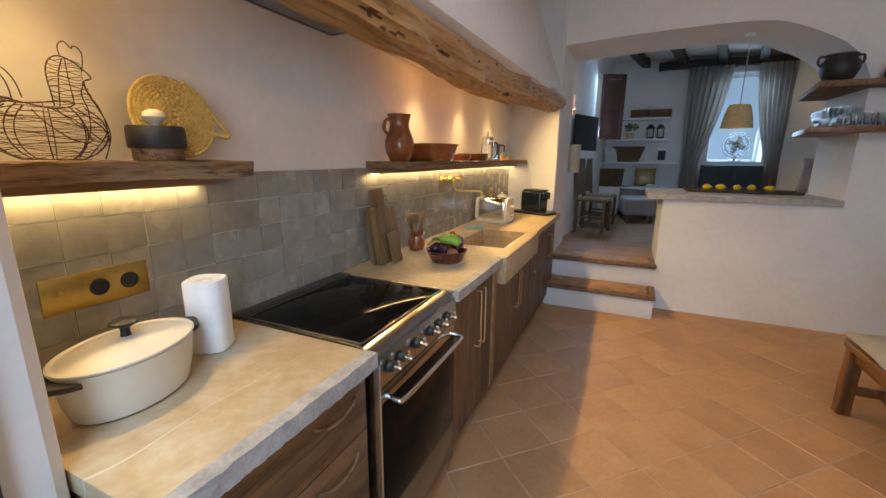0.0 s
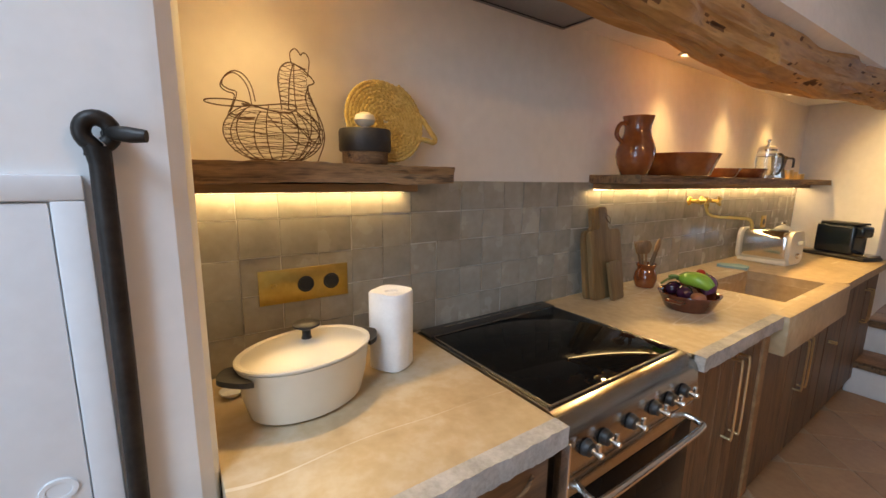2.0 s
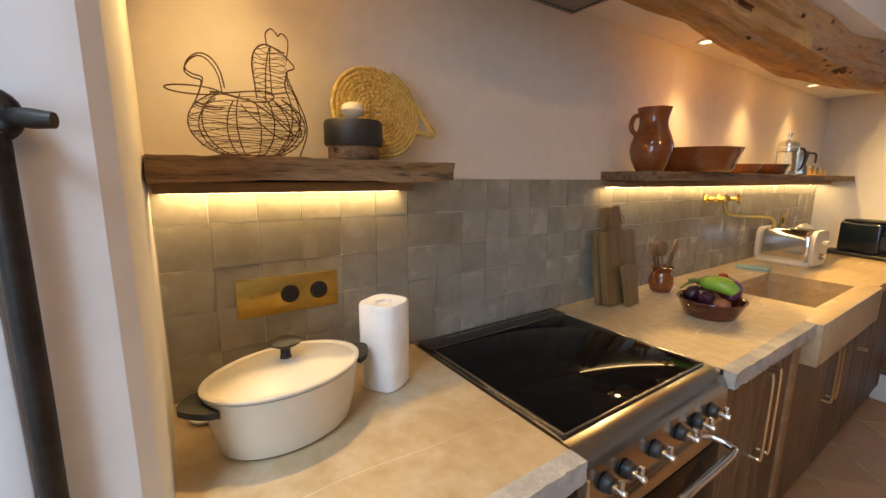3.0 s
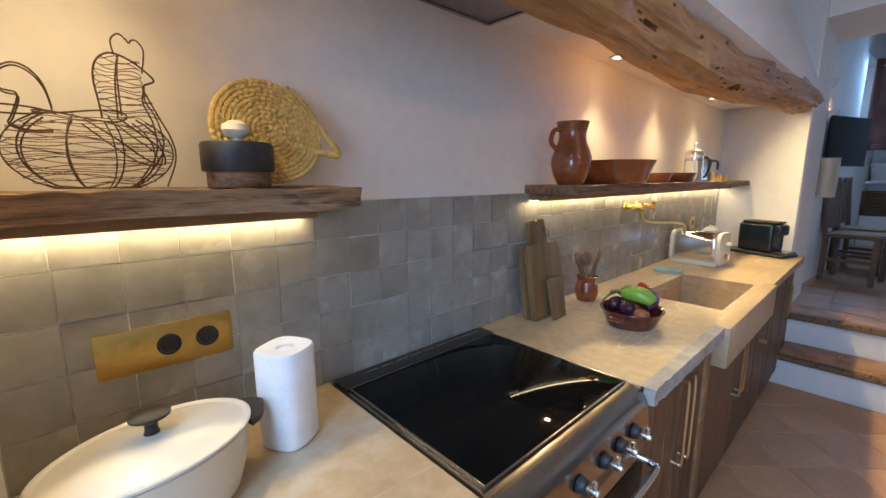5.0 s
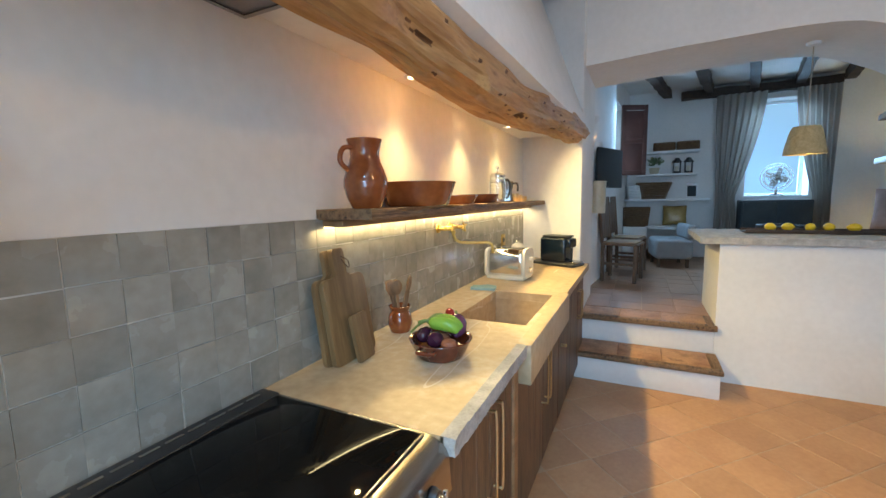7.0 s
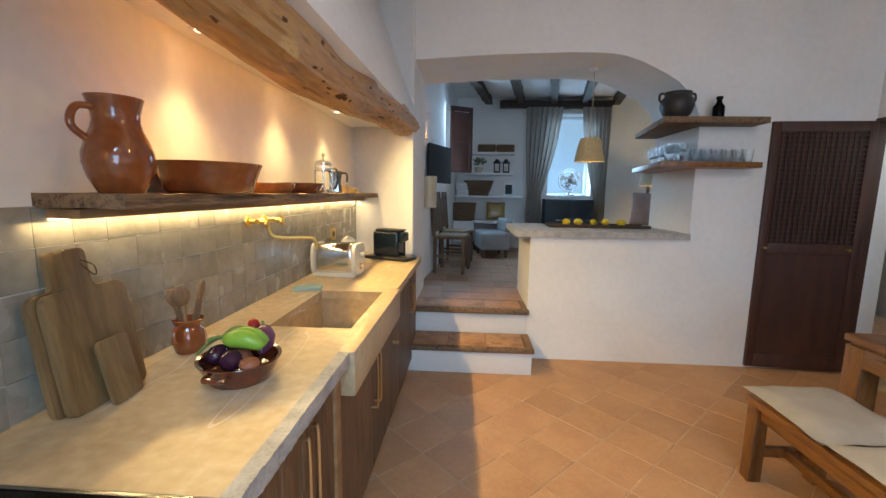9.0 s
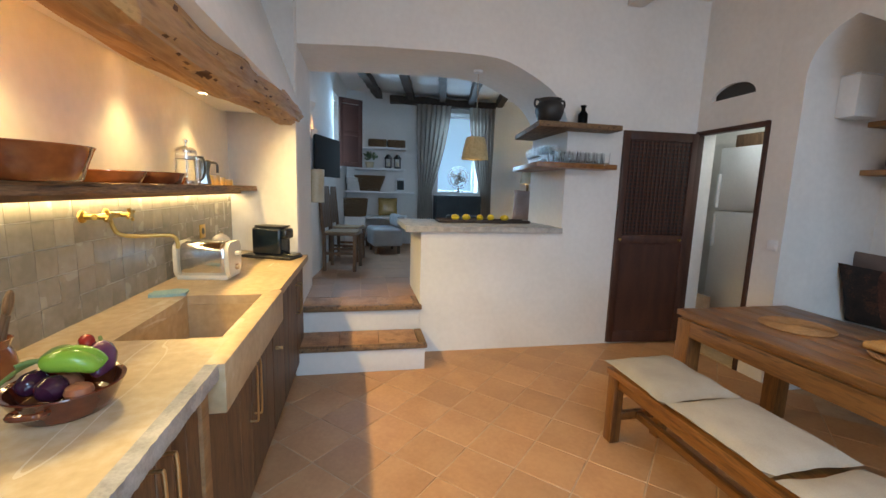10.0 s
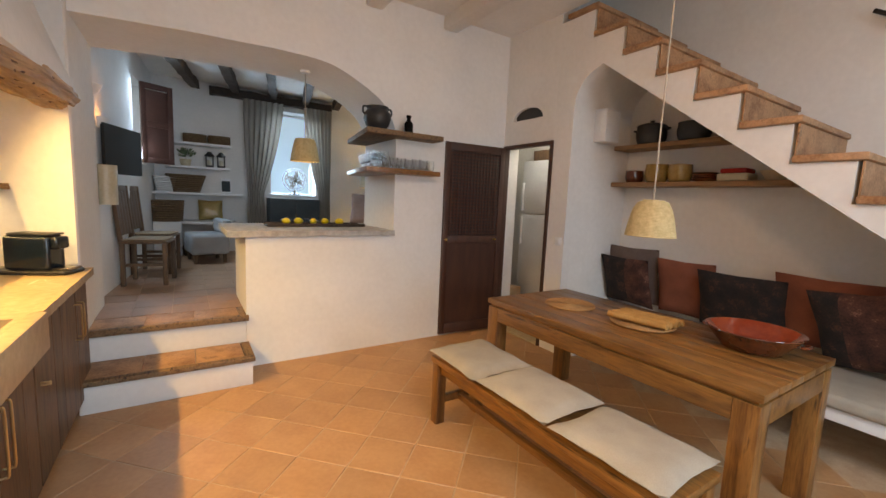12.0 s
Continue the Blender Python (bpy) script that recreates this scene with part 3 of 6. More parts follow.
wooden_door(c, 0.604, 2.999, 3.424, 0.105, 0.733, 3, 3.03, 0.44, 0.69)
c = cabinet(3.432, 4.585, 0.852, "brown plank cabinet at the niche end")
wooden_door(c, 0.604, 3.436, 3.90, 0.105, 0.845, 3, 3.50, 0.55, 0.56)
wooden_door(c, 0.604, 3.903, 4.245, 0.105, 0.845, 2, 4.21, 0.53, 0.74)
wooden_door(c, 0.604, 4.248, 4.580, 0.105, 0.845, 2, 4.28, 0.53, 0.74)

# cooker
ck = thing("cooker", (0, 0, 0), "steel range cooker with black glass hob and six knobs", "cooker")
y0, y1 = 1.224, 1.824
prof = [(0.02, 0.10), (0.02, 0.902), (0.56, 0.902), (0.59, 0.898), (0.608, 0.890), (0.622, 0.878), (0.630, 0.862), (0.636, 0.775), (0.60, 0.772), (0.60, 0.10)]
part("body", prism(mesh(), prof, 1, y0, y1), steel, ck)
bm = mesh()
box(bm, 0.094, 0.566, y0 + 0.0165, y1 - 0.0165, 0.9025, 0.9072, 0.0015)
part("hob_glass", bm, black_glass, ck, "glossy black glass hob")
bm = mesh()
box(bm, 0.025, 0.092, y0 + 0.004, y1 - 0.004, 0.9025, 0.912, 0.004)
rear = part("rear_vent", bm, black_matt, ck, "black vent strip behind the hob")
for i in range(9):
    yy = y0 + 0.085 + i * 0.054
    part("slot", box(mesh(), 0.048, 0.058, yy, yy + 0.042, 0.9125, 0.9135), steel, rear)
bm = mesh()
for a, b in (((0.566, 0.572), (y0 + 0.01, y1 - 0.01)), ((0.0885, 0.0935), (y0 + 0.01, y1 - 0.01))):
    box(bm, a[0], a[1], b[0], b[1], 0.9022, 0.9085, 0.002)
for yy in (y0 + 0.010, y1 - 0.016):
    box(bm, 0.0885, 0.572, yy, yy + 0.006, 0.9022, 0.9085, 0.002)
part("hob_frame", bm, steel, ck)
part("side_trim", box(mesh(), 0.60, 0.639, y0 - 0.001, y0 + 0.006, 0.102, 0.855, 0.002), chrome, ck, "bright steel edge trim")
for yy in (1.285, 1.352, 1.462, 1.570, 1.648, 1.728):
    turn = Matrix.Translation((0.634, yy, 0.826)) @ pose(0, 0, 0, 0, 90, 0)
    knob = part("knob", lathe(mesh(), [(0, 0), (0.020, 0), (0.020, 0.005), (0.0175, 0.008), (0.0165, 0.016), (0.010, 0.018), (0, 0.018)], 24, m=turn), black_matt, ck, "black knob with a chrome lever")
    bm = lathe(mesh(), [(0, 0.017), (0.0075, 0.017), (0.0075, 0.040), (0.006, 0.043), (0, 0.043)], 16, m=turn)
    box(bm, -0.0045, 0.0045, -0.009, 0.025, 0.027, 0.038, 0.003, m=turn @ pose(0, 0, 0, 0, 0, 90))
    part("lever", bm, chrome, knob)
od = part("oven_door", box(mesh(), 0.602, 0.632, y0 + 0.004, y1 - 0.004, 0.285, 0.766, 0.005), steel, ck)
part("window", box(mesh(), 0.6325, 0.6345, y0 + 0.014, y1 - 0.014, 0.297, 0.715, 0.001), black_glass, od, "dark oven glass")
bm = mesh()
tube(bm, smooth_line([(0.63, y0 + 0.05, 0.73), (0.668, y0 + 0.045, 0.725), (0.684, y0 + 0.075, 0.723), (0.686, (y0 + y1) / 2, 0.723), (0.684, y1 - 0.075, 0.723), (0.668, y1 - 0.045, 0.725), (0.63, y1 - 0.05, 0.73)], 6), 0.009, 12)
part("oven_handle", bm, chrome, od, "polished steel oven rail")
part("drawer", box(mesh(), 0.602, 0.630, y0 + 0.004, y1 - 0.004, 0.105, 0.278, 0.005), steel, ck)
for yy in (y0 + 0.05, y1 - 0.05):
    for xx in (0.08, 0.55):
        part("foot", lathe(mesh(), [(0, 0), (0.02, 0), (0.018, 0.10), (0, 0.10)], 12, (xx, yy, 0)), black_matt, ck)

# ---- extractor and downlights in the hood's underside ----
ex = thing("extractor_hood", (0, 0, 0), "grey steel extractor panel set under the chimney hood", "extractor")
bm = mesh()
box(bm, 0.005, 0.335, 1.16, 1.868, SOFFIT - 0.03, SOFFIT - 0.002, 0.003)
part("panel", bm, hood_steel, ex)
bm = mesh()
for a in ((0.025, 0.315, 1.18, 1.184), (0.025, 0.315, 1.844, 1.848), (0.025, 0.029, 1.184, 1.844), (0.311, 0.315, 1.184, 1.844)):
    box(bm, a[0], a[1], a[2], a[3], SOFFIT - 0.032, SOFFIT - 0.0305)
part("groove", bm, black_matt, ex)
white_bulb = glow("lit downlight", (1.0, 0.80, 0.52), 14)
for sx, sy in SPOTS:
    dl = thing("downlight", (sx, sy, SOFFIT), "small lit recessed downlight under the chimney hood", "downlight", "downlights in the niche")
    part("trim", lathe(mesh(), [(0.024, -0.001), (0.040, -0.001), (0.042, -0.004), (0.038, -0.008), (0.026, -0.008), (0.024, -0.004)], 24), white_paint, dl)
    part("bulb", lathe(mesh(), [(0, -0.003), (0.023, -0.003), (0.023, -0.0015), (0, -0.0015)], 20), white_bulb, dl)

# ---- shelves over the worktop ----
strip_glow = glow("lit strip", (1.0, 0.80, 0.50), 16)


def slab_shelf(name, x1, y0, y1, z0, z1, mat, label, seed, amp=0.006):
    bm = grid_box(mesh(), 0.002, x1, y0, y1, z0, z1, 0.009)
    rough_up(bm, amp, 7, seed, keep=lambda c: c.x < 0.01)
    rough_up(bm, amp * 0.5, 30, seed, keep=lambda c: c.x < 0.01)
    for v in bm.verts:
        if v.co.x > x1 - 0.012 and z0 + 0.006 < v.co.z < z1 - 0.006:
            split = noise.noise(Vector((v.co.y * 2.3 + seed, 0.0, v.co.z * 60)))
            v.co.x -= 0.008 * max(0.0, split - 0.05) / 0.5
    sh = thing(name, (0, 0, 0), label, "shelf")
    part("board", bm, mat, sh, angle=55)
    return sh


sa = slab_shelf("beam_shelf", 0.195, 0.606, 1.232, 1.393, 1.438, old_wood, "thick old beam shelf with a light strip underneath", 2.0)
part("batten", box(mesh(), 0.002, 0.10, 0.612, 1.172, 1.368, 1.390, 0.002), shelf_wood, sa)
part("light_strip", box(mesh(), 0.012, 0.024, 0.62, 1.165, 1.3645, 1.3675), strip_glow, sa, "lit warm light strip")
sb = slab_shelf("beam_shelf", 0.235, 2.105, 4.80, 1.395, 1.43, old_wood, "long old wooden shelf holding clay dishes", 9.0, 0.004)
part("batten", box(mesh(), 0.002, 0.10, 2.125, 4.86, 1.368, 1.392, 0.002), shelf_wood, sb)
part("light_strip", box(mesh(), 0.012, 0.024, 2.13, 4.86, 1.3645, 1.3675), strip_glow, sb, "lit warm light strip")

# brass socket plate
so = thing("socket_plate", (0.012, 0.865, 1.117), "brushed brass plate with two black sockets", "socket")
part("plate", box(mesh(), -0.002, 0.004, -0.12, 0.12, -0.046, 0.046, 0.001), brass, so)
for yy in (0.0, 0.071):
    t = Matrix.Translation((0.004, yy, 0)) @ pose(0, 0, 0, 0, 90, 0)
    part("socket", lathe(mesh(), [(0.0, 0.0006), (0.017, 0.0006), (0.018, 0.003), (0.022, 0.003), (0.0225, 0), (0, 0)], 24, m=t), black_matt, so)
part("button", lathe(mesh(), [(0, 0.003), (0.006, 0.003), (0.007, 0), (0, 0)], 14, m=Matrix.Translation((0.004, -0.083, 0.005)) @ pose(0, 0, 0, 0, 90, 0)), brass, so)

# ---- on the first shelf ----
def wire_hen(at):
    """A wire egg basket in the shape of a hen, head towards +y."""
    hen = thing("wire_hen_basket", at, "rusty wire egg basket shaped like a hen", "basket")

    def girth(z):
        return math.sqrt(max(0.12, 1 - ((z - 0.058) / 0.064) ** 2))

    def belly(a, z):
        g = girth(z)
        return 0.074 * g * math.cos(a), -0.003 + 0.112 * g * math.sin(a) + 0.05 * max(0.0, math.sin(a)) ** 3 * z, z

    # bent ribs and thin wires of the round body
    for k in range(10):
        a = 2 * math.pi * (k + 0.5) / 10
        pts = [(0, 0, 0.002)] + [belly(a, 0.003 + 0.0087 * i) for i in range(13)]
        part("rib", tube(mesh(), pts, [0.0011 + 0.0004 * (i % 2) for i in range(14)], 5), wire_metal, hen)
    for k in range(15):
        z = 0.007 + 0.0071 * k
        pts = []
        for i in range(44):
            a = 2 * math.pi * i / 44
            x, y, zz = belly(a, z)
            pts.append((x, y, zz + 0.0032 * math.sin(3 * a + 1.7 * k) + 0.0016 * math.sin(7 * a + k)))
        part("body_wire", tube(mesh(), pts, 0.0006, 4, True), wire_metal, hen)
    # lid rim of the body and the flat ring behind the tail
    ring = [(0.046 * math.cos(a), -0.012 + 0.060 * math.sin(a), 0.113 + 0.005 * math.sin(2 * a)) for a in [2 * math.pi * i / 36 for i in range(36)]]
    part("rim", tube(mesh(), ring, 0.0014, 6, True), wire_metal, hen)
    ring = [(0.028 * math.cos(a), -0.102 + 0.046 * math.sin(a), 0.113 + 0.003 * math.cos(a)) for a in [2 * math.pi * i / 30 for i in range(30)]]
    part("back_ring", tube(mesh(), ring, 0.0014, 6, True), wire_metal, hen)
    # neck and breast
    bm = mesh()
    tube(bm, smooth_line([(0, 0.014, 0.110), (0, 0.012, 0.134), (0, 0.009, 0.172), (0, 0.017, 0.197), (0, 0.036, 0.209), (0, 0.060, 0.203), (0, 0.080, 0.190), (0, 0.0945, 0.175), (0, 0.079, 0.166), (0, 0.078, 0.157),
                          (0, 0.0945, 0.120), (0, 0.112, 0.082), (0, 0.115, 0.048), (0, 0.097, 0.003)], 6), 0.0015, 6)
    for sx in (-1, 1):
        tube(bm, smooth_line([(sx * 0.006, 0.046, 0.206), (sx * 0.020, 0.040, 0.172), (sx * 0.032, 0.038, 0.112)], 6), 0.0013, 6)
        tube(bm, smooth_line([(0, 0.079, 0.164), (sx * 0.014, 0.076, 0.140), (sx * 0.026, 0.090, 0.106), (sx * 0.036, 0.090, 0.058), (sx * 0.018, 0.050, 0.003)], 6), 0.0013, 6)
        tube(bm, smooth_line([(sx * 0.040, -0.012, 0.102), (sx * 0.066, 0.020, 0.078), (sx * 0.060, 0.062, 0.046), (sx * 0.040, 0.090, 0.040), (sx * 0.040, 0.088, 0.062), (sx * 0.046, 0.060, 0.085), (sx * 0.040, 0.034, 0.106)], 6), 0.0013, 6)
    part("neck", bm, wire_metal, hen)
    for k in range(9):
        f = k / 8
        z = 0.118 + 0.082 * f
        back, fore = 0.013 - 0.004 * f + 0.010 * max(0.0, f - 0.7) / 0.3, 0.098 - 0.022 * min(1.0, f / 0.55)
        cy, hy, hx = (back + fore) / 2, (fore - back) / 2, 0.032 - 0.016 * f
        loop = [(hx * math.cos(a), cy + hy * math.sin(a), z + 0.0028 * math.sin(3 * a + k)) for a in [2 * math.pi * i / 24 for i in range(24)]]
        part("neck_wire", tube(mesh(), loop, 0.0007, 4, True), wire_metal, hen)
    comb = [(0, 0.041, 0.207), (0, 0.039, 0.228), (0, 0.050, 0.239), (0, 0.060, 0.233), (0, 0.064, 0.228), (0, 0.069, 0.233), (0, 0.077, 0.232), (0, 0.084, 0.218), (0, 0.078, 0.184)]
    part("comb", tube(mesh(), smooth_line(comb, 6), 0.0013, 6), wire_metal, hen)
    bm = mesh()
    for sx in (-0.016, 0.016):
        tube(bm, smooth_line([(sx * 1.4, -0.048, 0.118), (sx * 1.2, -0.054, 0.148), (sx, -0.068, 0.168), (sx * 0.7, -0.086, 0.174), (sx * 0.7, -0.104, 0.163), (sx * 0.8, -0.112, 0.146), (sx, -0.100, 0.137), (sx, -0.086, 0.134),
                              (sx, -0.086, 0.124), (sx, -0.094, 0.104), (sx, -0.098, 0.091), (sx, -0.072, 0.084), (sx, -0.050, 0.086)], 6), 0.0013, 6)
    part("tail", bm, wire_metal, hen)
    return hen


hen = wire_hen((0.112, 0.788, 1.441))
hen.scale = (0.93, 0.95, 1.05)

cr = thing("crock", (0.115, 1.003, 1.441), "dark wooden salt crock with a pale knob", "crock")
part("base", lathe(mesh(), [(0, 0), (0.056, 0), (0.058, 0.004), (0.058, 0.03), (0, 0.03)], 32), old_wood, cr)
part("body", lathe(mesh(), [(0, 0.03), (0.063, 0.03), (0.066, 0.034), (0.066, 0.080), (0.063, 0.086), (0.02, 0.087), (0, 0.087)], 36), cast_iron, cr)
part("knob", lathe(mesh(), [(0, 0.087), (0.010, 0.087), (0.011, 0.094), (0.022, 0.100), (0.027, 0.110), (0.024, 0.121), (0.012, 0.128), (0, 0.129)], 24), cream_enamel, cr)

# coiled straw trivet leaning on the wall
mt = thing("straw_trivet", (0.045, 1.078, 1.439), "round coiled straw mat with a loop leaning on the wall", "trivet")
lean = Matrix.Translation((0.034, 0, 0.121)) @ pose(0, 0, 0, 0, -14, 0)
spiral, radii, a, run = [], [], 0.0, 0.0
while True:
    r = 0.006 + 0.0098 * a / (2 * math.pi)
    if r > 0.1155:
        break
    spiral.append(lean @ Vector((0.0008 * math.sin(run * 465), r * math.cos(a), r * math.sin(a))))
    radii.append(0.0056 + 0.0009 * math.sin(run * 2 * math.pi / 0.0135))
    a += 0.0032 / r
    run += 0.0032
part("coil", tube(mesh(), spiral, radii, 7), straw, mt)
loop = smooth_line([lean @ Vector(p) for p in ((0, 0.088, 0.028), (0, 0.118, 0.018), (0, 0.142, -0.016), (0, 0.158, -0.040), (0, 0.150, -0.052), (0, 0.118, -0.046), (0, 0.088, -0.048))], 10)
part("loop", tube(mesh(), loop, [0.0068 + 0.0014 * (i % 2) for i in range(len(loop))], 8), straw, mt)

# ---- on the second shelf ----
jg = thing("clay_jug", (0.148, 2.20, 1.431), "glazed brown clay jug with a handle", "jug", rz=-42)
jg.scale = (0.95, 0.95, 0.88)
part("body", lathe(mesh(), [(0, 0), (0.050, 0), (0.054, 0.006), (0.072, 0.045), (0.081, 0.085), (0.080, 0.115), (0.070, 0.150), (0.058, 0.180), (0.053, 0.202), (0.054, 0.225), (0.063, 0.262), (0.065, 0.268), (0.061, 0.268), (0.050, 0.23), (0.048, 0.20), (0.050, 0.18), (0.045, 0.10), (0, 0.02)], 48), clay, jg)
bm = mesh()
tube(bm, smooth_line([(0.02, -0.05, 0.235), (0.025, -0.078, 0.232), (0.028, -0.092, 0.205), (0.028, -0.090, 0.175), (0.02, -0.062, 0.145)], 7), 0.0095, 10)
part("handle", bm, clay, jg)


def dish(name, at, r, h, mat, label, category="bowl", flare=0.8, ears=False, inner=None, group=""):
    b = thing(name, at, label, category, group)
    t = 0.008
    part("bowl", lathe(mesh(), [(0, 0), (r * flare * 0.92, 0), (r * flare, 0.008), (r * (0.55 * flare + 0.45), h * 0.5), (r, h - 0.005), (r * 1.02, h - 0.002), (r * 1.015, h + 0.001), (r - t, h - 0.002), (r * flare, h * 0.35), (r * flare * 0.8, 0.014), (0, 0.012)], 44), mat, b)
    if ears:
        for s in (-1, 1):
            bm = mesh()
            tube(bm, smooth_line([(-0.03, s * (r - 0.006), h * 0.72), (-0.022, s * (r + 0.018), h * 0.75), (0.022, s * (r + 0.018), h * 0.75), (0.03, s * (r - 0.006), h * 0.72)], 6), 0.008, 8)
            part("ear", bm, mat, b)
    return b


dish("clay_bowl", (0.165, 2.535, 1.431), 0.162, 0.098, clay, "deep glazed clay bowl on the shelf", flare=0.82)
dish("clay_dish", (0.125, 3.02, 1.431), 0.115, 0.045, clay, "shallow glazed clay dish", flare=0.85)
dish("clay_dish", (0.125, 3.36, 1.431), 0.125, 0.052, clay_dark, "shallow dark clay dish with ears", flare=0.86, ears=True)
dish("clay_dish", (0.125, 3.555, 1.431), 0.060, 0.034, clay, "small glazed clay dish", flare=0.8)

fp = thing("coffee_press", (0.135, 3.70, 1.431), "glass coffee press with chrome frame and lid", "coffee press")
fp.scale = (1.15, 1.15, 1.08)
part("beaker", lathe(mesh(), [(0, 0.012), (0.043, 0.012), (0.043, 0.155), (0.0415, 0.155), (0.0415, 0.014), (0, 0.014)], 28), glass, fp)
bm = mesh()
lathe(bm, [(0, 0), (0.045, 0), (0.046, 0.02), (0.044, 0.02), (0.044, 0.011), (0, 0.011)], 28)
lathe(bm, [(0.0445, 0.125), (0.046, 0.125), (0.046, 0.14), (0.0445, 0.14)], 28)
for k in range(4):
    a = k * math.pi / 2 + 0.4
    tube(bm, [(0.046 * math.cos(a), 0.046 * math.sin(a), 0.01), (0.046 * math.cos(a), 0.046 * math.sin(a), 0.135)], 0.002, 6)
part("frame", bm, chrome, fp)
part("lid", lathe(mesh(), [(0, 0.156), (0.046, 0.156), (0.047, 0.166), (0.035, 0.180), (0.012, 0.188), (0.004, 0.19), (0.004, 0.205), (0.010, 0.210), (0.011, 0.220), (0, 0.226)], 28), chrome, fp)
bm = mesh()
tube(bm, smooth_line([(0.03, 0.036, 0.14), (0.05, 0.062, 0.135), (0.055, 0.070, 0.08), (0.045, 0.055, 0.03), (0.03, 0.036, 0.03)], 6), 0.006, 8)
part("handle", bm, black_matt, fp)

mk = thing("moka_pot", (0.13, 3.95, 1.431), "faceted aluminium moka pot on the shelf", "moka pot")
part("body", lathe(mesh(), [(0, 0), (0.042, 0), (0.044, 0.01), (0.034, 0.065), (0.034, 0.075), (0.046, 0.14), (0.042, 0.146), (0.008, 0.156), (0.007, 0.168), (0, 0.172)], 8), steel, mk)
bm = mesh()
tube(bm, smooth_line([(0.03, 0.03, 0.135), (0.06, 0.05, 0.13), (0.062, 0.052, 0.075)], 6), 0.007, 8)
part("handle", bm, black_matt, mk)
for i, yy in enumerate((4.11, 4.25, 4.45)):
    cup = thing("metal_cup", (0.14 - 0.012 * i, yy, 1.431), "small dull metal cup", "cup", "cups on the shelf")
    part("cup", lathe(mesh(), [(0, 0), (0.028, 0), (0.031, 0.004), (0.032, 0.062 - 0.01 * i), (0.030, 0.062 - 0.01 * i), (0.029, 0.006), (0, 0.005)], 24), brass_pale, cup)

# ---- on the worktop ----
pt = thing("casserole", (0.232, 0.800, 0.901), "cream enamelled oval casserole with a dished lid", "casserole", rz=13)
pt.scale = (1.11, 1.11, 1.02)
oval = dict(sx=0.70, sy=1.0)
part("pot", lathe(mesh(), [(0, 0), (0.105, 0), (0.116, 0.006), (0.128, 0.05), (0.135, 0.112), (0.137, 0.118), (0.133, 0.120), (0.126, 0.06), (0.11, 0.012), (0, 0.01)], 56, **oval), cream_enamel, pt)
lid = part("lid", lathe(mesh(), [(0.136, 0.1205), (0.1395, 0.1225), (0.1395, 0.1265), (0.136, 0.1285), (0.131, 0.1275), (0.128, 0.1255), (0.122, 0.1265), (0.108, 0.1325), (0.085, 0.1395), (0.055, 0.1445), (0.02, 0.1465), (0, 0.1465), (0, 0.142), (0.10, 0.130), (0.13, 0.1205)], 64, **oval), cream_enamel, pt)
part("knob", lathe(mesh(), [(0, 0.146), (0.0105, 0.146), (0.0085, 0.154), (0.0085, 0.165), (0.020, 0.172), (0.0265, 0.176), (0.0265, 0.180), (0.020, 0.1835), (0, 0.1845)], 28), black_matt, lid, "black lid knob")
for s in (-1, 1):
    bm = mesh()
    pts = smooth_line([(-0.044, s * 0.127, 0.106), (-0.036, s * 0.150, 0.110), (0, s * 0.172, 0.112), (0.036, s * 0.150, 0.110), (0.044, s * 0.127, 0.106)], 6)
    outer = [p.copy() for p in pts]
    vs_t = [bm.verts.new(p + Vector((0, 0, 0.005))) for p in outer]
    vs_b = [bm.verts.new(p - Vector((0, 0, 0.006))) for p in outer]
    bm.faces.new(vs_t)
    bm.faces.new(vs_b[::-1])
    for i in range(len(outer)):
        j = (i + 1) % len(outer)
        bm.faces.new((vs_t[i], vs_t[j], vs_b[j], vs_b[i]))
    part("handle", bm, cast_iron, pt, "dark cast iron side handle")

solo("small_dish", lathe(mesh(), [(0, 0), (0.018, 0), (0.024, 0.006), (0.027, 0.012), (0.024, 0.012), (0.018, 0.004), (0, 0.004)], 24), white_paint, "tiny pale dish by the niche wall", "dish", (0.115, 0.655, 0.901))
pr = thing("paper_roll", (0.178, 1.042, 0.901), "white kitchen paper roll standing on end", "paper roll")
bm = lathe(mesh(), [(0.017, 0.0), (0.050, 0.0), (0.053, 0.004), (0.0535, 0.10), (0.053, 0.206), (0.050, 0.211), (0.030, 0.2095), (0.019, 0.208), (0.017, 0.20), (0.017, 0.0)], 40)
for v in bm.verts:
    r = math.hypot(v.co.x, v.co.y)
    if r > 0.025:
        c4, s4 = math.cos(math.atan2(v.co.y, v.co.x) - 0.5), math.sin(math.atan2(v.co.y, v.co.x) - 0.5)
        q = 0.97 * (c4 ** 4 + s4 ** 4) ** -0.2
        v.co.x, v.co.y = v.co.x * q, v.co.y * q
part("roll", rough_up(bm, 0.003, 14), paper, pr)
part("core", lathe(mesh(), [(0.0165, 0.002), (0.0165, 0.203), (0.0, 0.200), (0.0, 0.002)], 24), paper, pr)


